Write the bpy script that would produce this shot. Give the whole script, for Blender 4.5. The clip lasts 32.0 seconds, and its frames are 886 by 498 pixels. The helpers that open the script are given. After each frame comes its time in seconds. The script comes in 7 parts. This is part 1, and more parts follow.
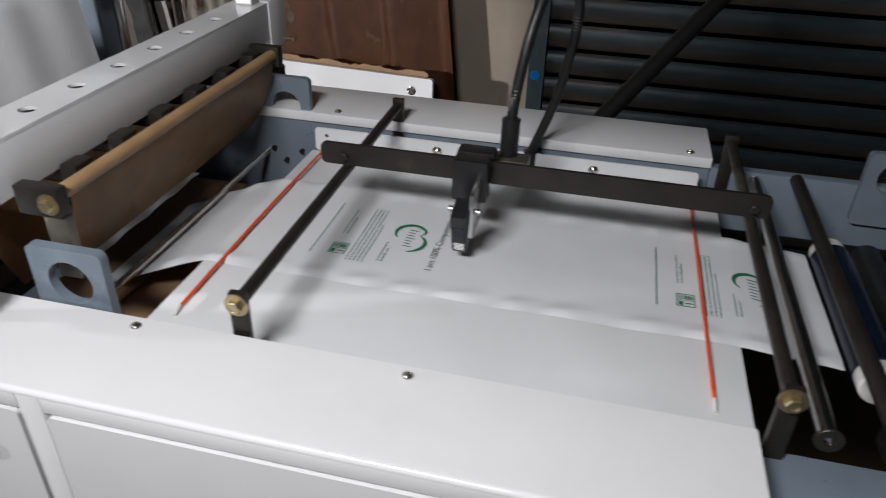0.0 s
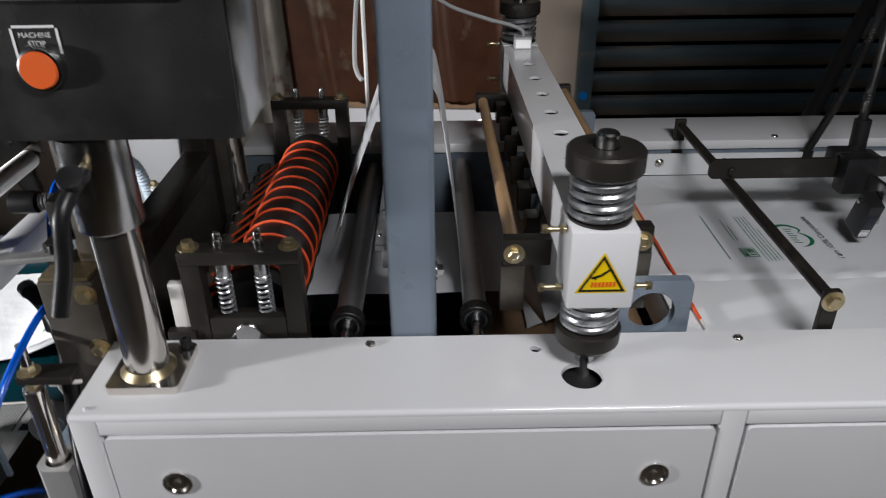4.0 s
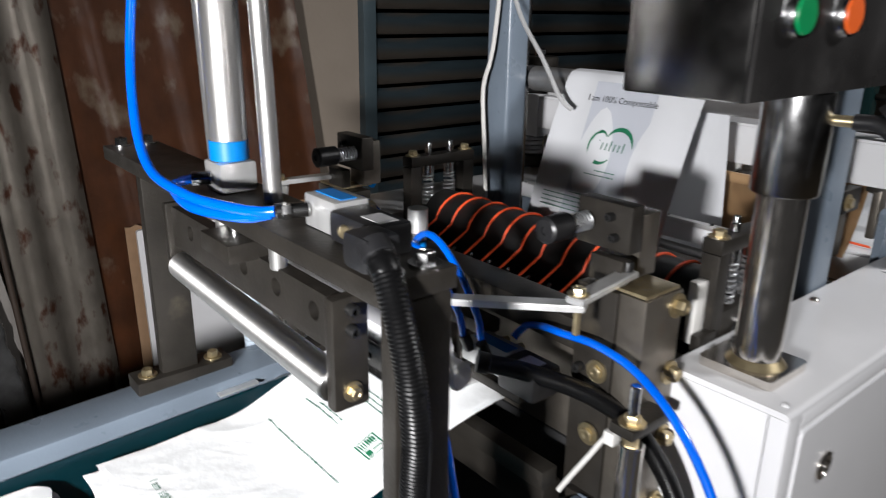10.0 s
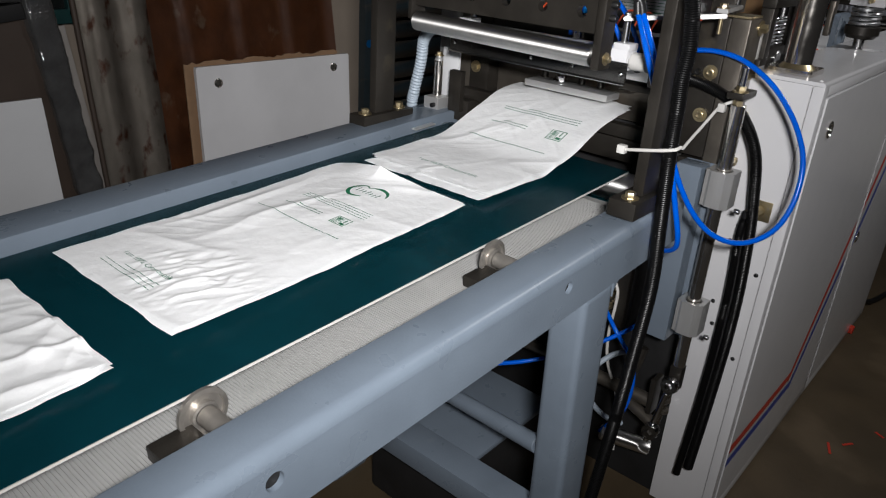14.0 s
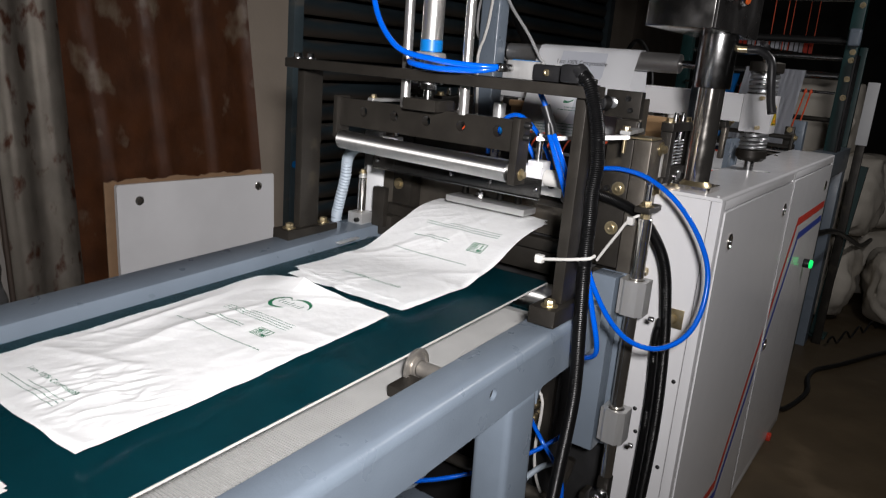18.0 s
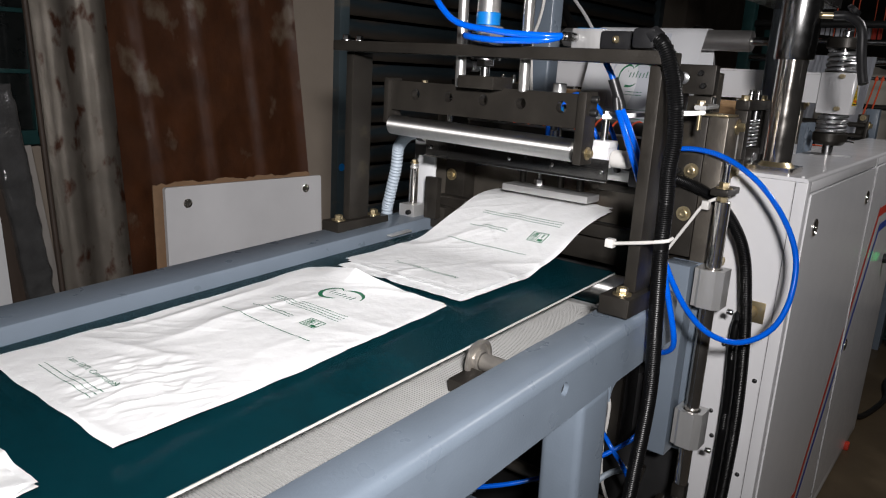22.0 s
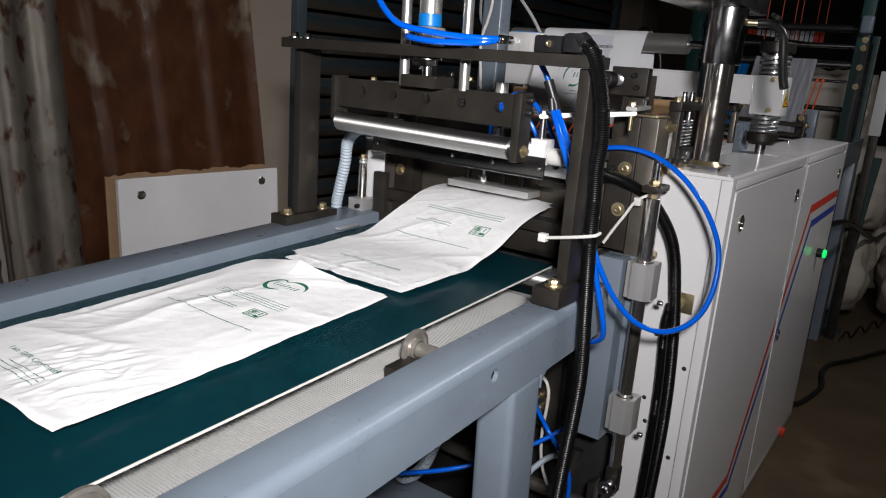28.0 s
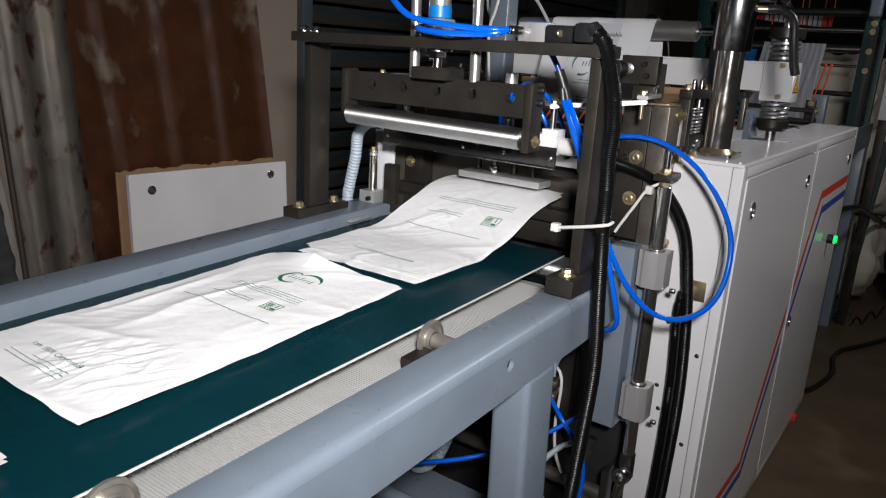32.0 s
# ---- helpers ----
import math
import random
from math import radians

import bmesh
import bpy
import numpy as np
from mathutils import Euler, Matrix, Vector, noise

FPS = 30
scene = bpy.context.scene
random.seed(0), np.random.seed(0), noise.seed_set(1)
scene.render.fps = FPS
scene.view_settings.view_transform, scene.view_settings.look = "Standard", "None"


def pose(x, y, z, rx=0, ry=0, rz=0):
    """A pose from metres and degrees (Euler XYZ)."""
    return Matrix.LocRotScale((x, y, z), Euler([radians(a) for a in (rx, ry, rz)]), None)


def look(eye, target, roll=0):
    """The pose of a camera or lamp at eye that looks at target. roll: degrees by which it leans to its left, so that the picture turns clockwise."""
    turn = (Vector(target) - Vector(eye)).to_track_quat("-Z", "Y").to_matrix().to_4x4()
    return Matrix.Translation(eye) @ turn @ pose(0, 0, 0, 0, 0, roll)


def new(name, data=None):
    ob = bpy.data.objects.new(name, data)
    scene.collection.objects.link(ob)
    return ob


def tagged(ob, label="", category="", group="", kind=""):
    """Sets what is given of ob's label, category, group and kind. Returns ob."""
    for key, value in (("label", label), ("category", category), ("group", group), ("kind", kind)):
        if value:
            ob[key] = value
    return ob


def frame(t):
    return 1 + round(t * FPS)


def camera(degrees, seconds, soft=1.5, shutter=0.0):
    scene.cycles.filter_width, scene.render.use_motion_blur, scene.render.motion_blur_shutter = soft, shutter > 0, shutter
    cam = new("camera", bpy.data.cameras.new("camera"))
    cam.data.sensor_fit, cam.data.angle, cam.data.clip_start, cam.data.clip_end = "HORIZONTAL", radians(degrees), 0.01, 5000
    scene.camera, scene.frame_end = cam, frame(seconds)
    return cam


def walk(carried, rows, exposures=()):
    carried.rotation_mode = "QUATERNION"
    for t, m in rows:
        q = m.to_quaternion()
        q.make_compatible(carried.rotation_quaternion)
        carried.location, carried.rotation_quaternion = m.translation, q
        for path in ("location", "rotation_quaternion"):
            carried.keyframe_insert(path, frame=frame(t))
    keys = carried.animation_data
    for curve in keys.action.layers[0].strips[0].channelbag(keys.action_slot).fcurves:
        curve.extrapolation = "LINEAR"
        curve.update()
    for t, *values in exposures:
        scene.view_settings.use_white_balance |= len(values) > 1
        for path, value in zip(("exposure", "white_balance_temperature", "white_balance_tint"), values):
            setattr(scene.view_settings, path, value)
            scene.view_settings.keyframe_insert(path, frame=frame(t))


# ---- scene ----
cam = camera(62.86, 32.0, soft=1.1, shutter=0.6)


PATH = [
    (0, (1.1306, -0.3933, 1.3851), (0.7582, 1.2691, 0.3374), 1.77),
    (0.5, (1.0318, -0.4105, 1.3923), (0.6838, 1.2473, 0.3290), 0.93),
    (1, (0.8905, -0.4668, 1.3857), (0.6660, 1.2009, 0.3048), -0.38),
    (1.5, (0.7873, -0.4802, 1.3856), (0.5647, 1.2003, 0.3242), 0.44),
    (2, (0.7146, -0.4348, 1.3871), (0.3222, 1.2489, 0.3815), -2.35),
    (2.5, (0.6459, -0.4204, 1.3952), (0.2361, 1.2765, 0.4192), -1.46),
    (3, (0.5447, -0.5006, 1.4100), (0.3083, 1.2396, 0.4531), -2.81),
    (3.5, (0.4618, -0.5497, 1.3957), (0.3332, 1.1936, 0.4240), -1.37),
    (5.5, (0.0429, -0.5051, 1.4397), (0.6250, 1.1664, 0.5085), -1.26),
    (6, (-0.0132, -0.5180, 1.4265), (0.6237, 1.1674, 0.5582), -0.65),
    (6.5, (-0.0638, -0.4661, 1.4254), (0.5497, 1.2619, 0.6270), -3.61),
    (7, (-0.1560, -0.4753, 1.4084), (0.7004, 1.1236, 0.5658), -0.61),
    (7.5, (-0.2574, -0.5095, 1.4126), (0.7432, 1.0115, 0.5847), 2.49),
    (8, (-0.2905, -0.5345, 1.3808), (0.7972, 0.9810, 0.6596), 3.92),
    (8.5, (-0.3746, -0.5207, 1.3366), (0.6564, 1.0628, 0.6812), 3.60),
    (9, (-0.4801, -0.4071, 1.3157), (0.7122, 1.0439, 0.6281), 1.76),
    (9.5, (-0.5715, -0.3137, 1.2709), (0.6758, 1.1061, 0.6164), 1.77),
    (10, (-0.5851, -0.2284, 1.2525), (0.6297, 1.2281, 0.6179), 0.91),
    (10.5, (-0.6280, -0.1633, 1.2393), (0.7078, 1.2098, 0.6647), 1.16),
    (11, (-0.7783, -0.1238, 1.2063), (0.6876, 1.0463, 0.5121), -0.95),
    (11.5, (-0.8835, -0.1318, 1.1828), (0.5948, 0.9884, 0.4345), 0.82),
    (12, (-0.9592, -0.1704, 1.1769), (0.4566, 1.0340, 0.4386), 0.66),
    (12.5, (-1.0512, -0.2516, 1.1502), (0.3151, 0.9692, 0.3484), 2.28),
    (13, (-1.1465, -0.2686, 1.1442), (0.2506, 0.9378, 0.3744), 5.31),
    (13.5, (-1.2384, -0.2740, 1.1219), (0.1493, 0.9069, 0.2973), 4.53),
    (15.5, (-1.2639, -0.3198, 1.1174), (0.1791, 0.8261, 0.3397), 2.36),
    (16, (-1.2628, -0.3141, 1.1202), (0.2061, 0.8252, 0.3823), 2.23),
    (16.5, (-1.2624, -0.3034, 1.1235), (0.2277, 0.8310, 0.4215), 2.24),
    (17, (-1.2680, -0.3004, 1.1279), (0.2189, 0.8486, 0.4429), 1.86),
    (17.5, (-1.2664, -0.3040, 1.1268), (0.2417, 0.8304, 0.4645), 2.27),
    (18, (-1.2614, -0.2978, 1.1090), (0.3392, 0.7896, 0.6032), 4.85),
    (18.5, (-1.2577, -0.2929, 1.0859), (0.3507, 0.8051, 0.6303), 3.93),
    (19, (-1.2591, -0.2982, 1.0418), (0.2909, 0.8887, 0.6073), 2.48),
    (19.5, (-1.2289, -0.3091, 0.9709), (0.3266, 0.8591, 0.5064), 2.57),
    (20, (-1.2117, -0.3003, 0.9272), (0.3224, 0.8729, 0.4076), 1.61),
    (20.5, (-1.1910, -0.2845, 0.9285), (0.3300, 0.9219, 0.4477), 1.48),
    (21, (-1.1903, -0.2635, 0.9626), (0.3058, 0.9735, 0.4813), 2.30),
    (21.5, (-1.2059, -0.2466, 1.0163), (0.2932, 0.9766, 0.5098), 2.83),
    (22, (-1.2197, -0.2455, 1.0552), (0.3115, 0.9460, 0.5696), 3.31),
    (22.5, (-1.2388, -0.2484, 1.0597), (0.2834, 0.9518, 0.5674), 4.08),
    (23, (-1.2452, -0.2546, 1.0684), (0.2906, 0.9341, 0.5906), 3.10),
    (23.5, (-1.2423, -0.2734, 1.0715), (0.3110, 0.8953, 0.6009), 2.67),
    (24, (-1.2419, -0.2869, 1.0772), (0.3249, 0.8664, 0.6133), 2.74),
    (24.5, (-1.2491, -0.2926, 1.0758), (0.3127, 0.8674, 0.6114), 2.88),
    (25, (-1.2528, -0.2963, 1.0744), (0.3147, 0.8540, 0.6055), 2.74),
    (25.5, (-1.2604, -0.2932, 1.0571), (0.2871, 0.8592, 0.5307), 3.45),
    (27.5, (-1.2361, -0.3027, 1.0660), (0.3483, 0.8114, 0.5676), 3.94),
    (28, (-1.2302, -0.2955, 1.0680), (0.3571, 0.8144, 0.5692), 4.28),
    (28.5, (-1.2340, -0.2922, 1.0671), (0.3526, 0.8200, 0.5716), 3.80),
    (29, (-1.2382, -0.2910, 1.0719), (0.3420, 0.8319, 0.5800), 3.52),
    (29.5, (-1.2404, -0.2936, 1.0734), (0.3384, 0.8328, 0.5848), 3.44),
    (30, (-1.2451, -0.3001, 1.0745), (0.3393, 0.8186, 0.5864), 3.44),
    (30.5, (-1.2462, -0.3011, 1.0713), (0.3360, 0.8154, 0.5714), 3.09),
    (31, (-1.2494, -0.2995, 1.0732), (0.3223, 0.8280, 0.5648), 3.18),
    (31.5, (-1.2463, -0.2986, 1.0747), (0.3254, 0.8311, 0.5709), 3.31),
    (32, (-1.2403, -0.2912, 1.0697), (0.3317, 0.8284, 0.5449), 3.39),
]
walk(cam, [(t, look(eye, target, roll)) for t, eye, target, roll in PATH],
     [(0, 0.68, 6300, 12), (1, 0.15, 6250, 12), (2, 0.03, 6250, 12), (3.5, 0.05, 6250, 12), (6, 0.38, 6250, 12), (8, 0.48, 6300, 12), (10, 0.28, 6300, 12), (12, -0.58, 6350, 12), (13.3, -0.72, 6350, 12), (16, -0.46, 6450, 14), (20, -0.40, 6450, 14), (24, -0.46, 6450, 14), (32, -0.42, 6450, 14)])

# ---- light ----
world = bpy.data.worlds.new("world")
scene.world = world
world.use_nodes = True
world.node_tree.nodes["Background"].inputs[0].default_value = (0.55, 0.6, 0.7, 1)
world.node_tree.nodes["Background"].inputs[1].default_value = 0.004


def lamp(name, at, aim, size, size_y, power, colour, spread=180):
    data = bpy.data.lights.new(name, "AREA")
    data.shape, data.size, data.size_y, data.energy, data.color = "RECTANGLE", size, size_y, power, colour
    data.spread = radians(spread)
    ob = new(name, data)
    ob.matrix_world = look(at, aim)
    return ob


# Added overhead as a fixed stand-in for the torch carried on the walk.
lamp("torch_stand_in_light", (0.75, -0.66, 1.90), (1.00, 0.4, 0.9), 0.45, 0.12, 12.5, (1.0, 0.985, 0.96))
# Added behind the late camera position in place of its torch; no fixture.
lamp("torch_stand_in_light", (-1.32, -0.42, 1.24), (-0.38, 0.54, 0.89), 0.10, 0.07, 11.8, (1.0, 0.985, 0.96), 90)


# ---- materials ----
def mat(name, base, rough=0.5, metal=0.0, var=0.12, scale=30.0, bump=0.0, bscale=250.0, wear=None, wscale=8.0, wedge=0.62,
        wrough=None, stretch=(1, 1, 1), coat=0.0, rvar=0.12, emit=None, subsurf=0.0, worn_above=None, turned=False):
    m = bpy.data.materials.new(name)
    m.use_nodes = True
    nt = m.node_tree
    n, l = nt.nodes, nt.links
    b = n["Principled BSDF"]
    b.inputs["Metallic"].default_value = metal
    b.inputs["Coat Weight"].default_value = coat
    tc = n.new("ShaderNodeTexCoord")
    mp = n.new("ShaderNodeMapping")
    mp.inputs["Scale"].default_value = stretch
    l.new(tc.outputs["Object"], mp.inputs[0])

    def noise_tex(s, d=4.0):
        t = n.new("ShaderNodeTexNoise")
        t.inputs["Scale"].default_value, t.inputs["Detail"].default_value = s, d
        l.new(mp.outputs[0], t.inputs[0])
        return t.outputs[0]

    def mix(f, a, c):
        x = n.new("ShaderNodeMix")
        x.data_type = "RGBA"
        if isinstance(f, float):
            x.inputs[0].default_value = f
        else:
            l.new(f, x.inputs[0])
        for k, v in ((6, a), (7, c)):
            if isinstance(v, tuple):
                x.inputs[k].default_value = (*v, 1)
            else:
                l.new(v, x.inputs[k])
        return x.outputs[2]

    def ramp(f, lo, hi):
        r = n.new("ShaderNodeMapRange")
        r.inputs[1].default_value, r.inputs[2].default_value = lo, hi
        l.new(f, r.inputs[0])
        return r.outputs[0]

    dark = tuple(max(0.0, v * (1 - var)) for v in base)
    light = tuple(min(1.0, v * (1 + var)) for v in base)
    col = mix(ramp(noise_tex(scale), 0.3, 0.7), dark, light)
    col = mix(ramp(noise_tex(scale / 9.0, 3.0), 0.35, 0.75), col, mix(0.5, dark, base))
    rr = n.new("ShaderNodeMapRange")
    rr.inputs[1].default_value, rr.inputs[2].default_value = 0.3, 0.7
    rr.inputs[3].default_value, rr.inputs[4].default_value = max(0.02, rough * (1 - rvar)), min(1.0, rough * (1 + rvar))
    l.new(noise_tex(scale * 1.7), rr.inputs[0])
    rough_out = rr.outputs[0]
    if wear:
        f = noise_tex(wscale, 9.0)
        if worn_above:
            xyz, high, add = n.new("ShaderNodeSeparateXYZ"), n.new("ShaderNodeMapRange"), n.new("ShaderNodeMath")
            high.inputs[1].default_value, high.inputs[2].default_value = worn_above
            high.inputs[3].default_value, high.inputs[4].default_value = 0.0, 0.16
            l.new(tc.outputs["Object"], xyz.inputs[0])
            l.new(xyz.outputs[2], high.inputs[0])
            l.new(f, add.inputs[0])
            l.new(high.outputs[0], add.inputs[1])
            f = add.outputs[0]
        f = ramp(f, wedge, wedge + 0.10)
        col = mix(f, col, wear)
        if wrough:
            mm = n.new("ShaderNodeMix")
            l.new(f, mm.inputs[0])
            l.new(rough_out, mm.inputs[2])
            mm.inputs[3].default_value = wrough
            rough_out = mm.outputs[0]
    l.new(col, b.inputs["Base Color"])
    l.new(rough_out, b.inputs["Roughness"])
    if bump:
        bp = n.new("ShaderNodeBump")
        bp.inputs["Strength"].default_value, bp.inputs["Distance"].default_value = bump, 0.002
        l.new(noise_tex(bscale, 3.0), bp.inputs["Height"])
        l.new(bp.outputs[0], b.inputs["Normal"])
    if turned:  # fine lathe grooves round the y axis
        tg = n.new("ShaderNodeTangent")
        tg.direction_type, tg.axis = "RADIAL", "Y"
        l.new(tg.outputs[0], b.inputs["Tangent"])
        b.inputs["Anisotropic"].default_value, b.inputs["Anisotropic Rotation"].default_value = 0.9, 0.25
    if emit:
        b.inputs["Emission Color"].default_value = (*emit[0], 1)
        b.inputs["Emission Strength"].default_value = emit[1]
    if subsurf:
        b.inputs["Subsurface Weight"].default_value = subsurf
        b.inputs["Subsurface Radius"].default_value = (0.01, 0.01, 0.01)
    return m


WHITE = mat("white_powder_coat", (0.70, 0.70, 0.71), 0.15, var=0.03, scale=12, bump=0.05, bscale=420, wear=(0.63, 0.62, 0.61), wscale=3.5, wedge=0.70)
WHITE_PLATE = mat("white_painted_sheet", (0.66, 0.67, 0.68), 0.42, var=0.04, scale=10, bump=0.06, bscale=300, wear=(0.5, 0.49, 0.48), wscale=5, wedge=0.68)
GREYBLUE = mat("blue_grey_paint", (0.155, 0.190, 0.232), 0.30, var=0.10, scale=14, bump=0.12, bscale=260, wear=(0.20, 0.235, 0.272), wscale=9, wedge=0.68)
OXIDE = mat("blackened_steel", (0.036, 0.032, 0.027), 0.40, metal=0.5, var=0.30, scale=24, bump=0.14, bscale=300, wear=(0.085, 0.072, 0.052), wscale=12, wedge=0.63)
BARE = mat("machined_steel", (0.17, 0.152, 0.128), 0.38, metal=0.75, var=0.25, scale=30, bump=0.10, bscale=260, wear=(0.14, 0.11, 0.08), wscale=10, wedge=0.6)
CHROME = mat("polished_chrome", (0.76, 0.72, 0.67), 0.15, metal=0.97, var=0.08, scale=20, rvar=0.4, wear=(0.4, 0.36, 0.32), wscale=20, wedge=0.72)
STEEL = mat("bright_steel", (0.55, 0.55, 0.55), 0.22, metal=1.0, var=0.10, scale=60, bump=0.05, bscale=500)
BRUSHED = mat("brushed_stainless_tube", (0.64, 0.63, 0.61), 0.34, metal=0.90, var=0.10, scale=90, rvar=0.25, bump=0.06, bscale=700, stretch=(1, 1, 0.05))
ALU = mat("turned_aluminium", (0.74, 0.73, 0.71), 0.42, metal=1.0, var=0.05, scale=160, rvar=0.05, stretch=(0.06, 1, 0.06), turned=True)
ALU_MATT = mat("anodised_aluminium", (0.66, 0.66, 0.65), 0.36, metal=0.70, var=0.12, scale=50, bump=0.08, bscale=500, stretch=(1, 1, 0.15))
BEARING = mat("oily_bearing_steel", (0.40, 0.375, 0.34), 0.36, metal=0.75, var=0.2, scale=60, bump=0.1, bscale=300)
GREYROLL = mat("grey_anodised_roller", (0.34, 0.33, 0.32), 0.36, metal=0.8, var=0.08, scale=80, bump=0.06, bscale=500)
ZINC = mat("zinc_spring_wire", (0.58, 0.59, 0.60), 0.30, metal=0.9, var=0.10, scale=90)
BRASS = mat("yellow_zinc_bolt", (0.52, 0.43, 0.26), 0.32, metal=0.9, var=0.25, scale=60, wear=(0.45, 0.42, 0.36), wscale=60, wedge=0.58)
BLACK = mat("black_plastic", (0.012, 0.012, 0.013), 0.38, var=0.25, scale=60, bump=0.08, bscale=500)
RUBBER = mat("black_rubber", (0.009, 0.009, 0.009), 0.42, var=0.2, scale=50, bump=0.1, bscale=400)
CONDUIT = mat("black_conduit", (0.0032, 0.0032, 0.0034), 0.34, var=0.2, scale=50, bump=0.04, bscale=400)
CONDUIT.node_tree.nodes["Principled BSDF"].inputs["Specular IOR Level"].default_value = 0.22
DARKSTEEL = mat("dark_stainless_strip", (0.10, 0.098, 0.095), 0.22, metal=0.9, var=0.15, scale=40, rvar=0.3)
BLUETUBE = mat("blue_polyurethane_tube", (0.0, 0.10, 0.62), 0.16, var=0.08, scale=40, coat=0.4)
BLUETAPE = mat("blue_band", (0.0, 0.16, 0.50), 0.4, var=0.06)
BELT = mat("green_pvc_belt", (0.004, 0.060, 0.080), 0.24, var=0.14, scale=16, bump=0.05, bscale=700, wear=(0.008, 0.072, 0.092), wscale=7, wedge=0.66)
BAG = mat("white_compostable_film", (0.86, 0.87, 0.87), 0.42, var=0.02, scale=26, bump=0.45, bscale=62, subsurf=0.12)
FILM = mat("white_film_web", (0.66, 0.67, 0.69), 0.36, var=0.03, scale=18, bump=0.18, bscale=38)
FILM_GREY = mat("folded_film_gusset", (0.50, 0.52, 0.57), 0.36, var=0.04, scale=18, bump=0.18, bscale=38)
PRINT = mat("green_print_ink", (0.012, 0.16, 0.075), 0.5, var=0.25, scale=120)
PRINT_GREY = mat("dark_green_print_ink", (0.06, 0.17, 0.12), 0.5, var=0.25, scale=200)
CORD = mat("orange_cord", (0.72, 0.085, 0.02), 0.55, var=0.2, scale=200, bump=0.2, bscale=900)
TEFLON = mat("brown_teflon_cloth", (0.36, 0.225, 0.115), 0.32, var=0.16, scale=20, bump=0.2, bscale=900, wear=(0.17, 0.10, 0.06), wscale=9, wedge=0.6)
RUST = mat("rusty_steel_sheet", (0.122, 0.042, 0.015), 0.56, var=0.36, scale=11, rvar=0.30, bump=0.25, bscale=110, wear=(0.24, 0.175, 0.120), wscale=7.5, wedge=0.625, wrough=0.40, stretch=(1.3, 1, 0.9), worn_above=(0.95, 1.55))
GALV = mat("worn_galvanised_sheet", (0.30, 0.265, 0.225), 0.52, metal=0.5, var=0.25, scale=14, bump=0.12, bscale=90, wear=(0.11, 0.042, 0.022), wscale=15, wedge=0.565, wrough=0.6, stretch=(1.6, 1, 0.8))
CONCRETE = mat("stained_plaster_wall", (0.27, 0.225, 0.18), 0.85, var=0.16, scale=7, bump=0.35, bscale=60, wear=(0.16, 0.14, 0.12), wscale=2.5, wedge=0.62)
SHUTTER = mat("blue_grey_shutter_paint", (0.056, 0.080, 0.092), 0.40, var=0.22, scale=10, bump=0.1, bscale=150, wear=(0.17, 0.145, 0.11), wscale=4, wedge=0.62, stretch=(0.4, 1, 2))
FLOOR = mat("worn_concrete_floor", (0.086, 0.062, 0.035), 0.50, var=0.28, scale=6, bump=0.25, bscale=80, wear=(0.125, 0.092, 0.056), wscale=3, wedge=0.60)
# Side walls and ceiling, mostly unseen, coloured dark to cut bounced light.
LOW_BOUNCE = mat("low_bounce_dark_wall", (0.035, 0.033, 0.030), 0.9, var=0.3, scale=5)
CEILING = mat("low_bounce_dark_ceiling", (0.03, 0.029, 0.027), 0.9, var=0.12, scale=4)
CARD = mat("brown_cardboard", (0.27, 0.165, 0.092), 0.8, var=0.10, scale=30, bump=0.1, bscale=200)
ORANGE_TAPE = mat("orange_tape", (0.75, 0.09, 0.015), 0.4, var=0.08)
BOARD = mat("dark_brown_board", (0.055, 0.038, 0.028), 0.6, var=0.2, scale=10, bump=0.1, bscale=90)
FOIL = mat("crumpled_stretch_film", (0.17, 0.17, 0.17), 0.10, metal=0.6, var=0.5, scale=18, bump=1.0, bscale=85, coat=1.0)
PALE_BOARD = mat("pale_fibre_board", (0.27, 0.25, 0.23), 0.7, var=0.12, scale=14, bump=0.1, bscale=90)
SACK = mat("woven_white_sack", (0.60, 0.555, 0.48), 0.75, var=0.14, scale=12, bump=0.5, bscale=90)
PANEL = mat("dark_steel_panel", (0.052, 0.050, 0.049), 0.30, metal=0.55, var=0.35, scale=10, rvar=0.5, bump=0.03, bscale=90, wear=(0.085, 0.082, 0.080), wscale=16, wedge=0.57, wrough=0.24)
PANEL_SIDE = mat("polished_stainless_box", (0.36, 0.35, 0.34), 0.20, metal=1.0, var=0.15, scale=14, rvar=0.3)
BEZEL = mat("dark_blue_bezel", (0.006, 0.010, 0.022), 0.22, var=0.1)
SCREEN = mat("lit_screen", (0.8, 0.8, 0.8), 0.3, var=0.0, emit=((0.93, 0.96, 1.0), 1.5))
SCREEN_BLUE = mat("lit_screen_blue", (0.02, 0.1, 0.5), 0.3, var=0.0, emit=((0.03, 0.18, 0.80), 1.0))
SCREEN_NAVY = mat("lit_screen_navy", (0.01, 0.02, 0.1), 0.3, var=0.0, emit=((0.02, 0.03, 0.16), 1.0))
SCREEN_YELLOW = mat("lit_screen_yellow", (0.7, 0.5, 0.1), 0.3, var=0.0, emit=((1.0, 0.72, 0.28), 1.2))
GREEN = mat("green_button", (0.0, 0.25, 0.075), 0.4, var=0.06)
ORANGE = mat("orange_button", (0.80, 0.13, 0.02), 0.4, var=0.06)
INKWHITE = mat("white_lettering", (0.75, 0.75, 0.75), 0.5, var=0.03)
YELLOW = mat("yellow_sticker", (0.80, 0.56, 0.0), 0.4, var=0.05)
INKBLACK = mat("black_ink", (0.01, 0.01, 0.01), 0.5, var=0.05)
RED_STRIPE = mat("red_stripe", (0.62, 0.050, 0.028), 0.35, var=0.06)
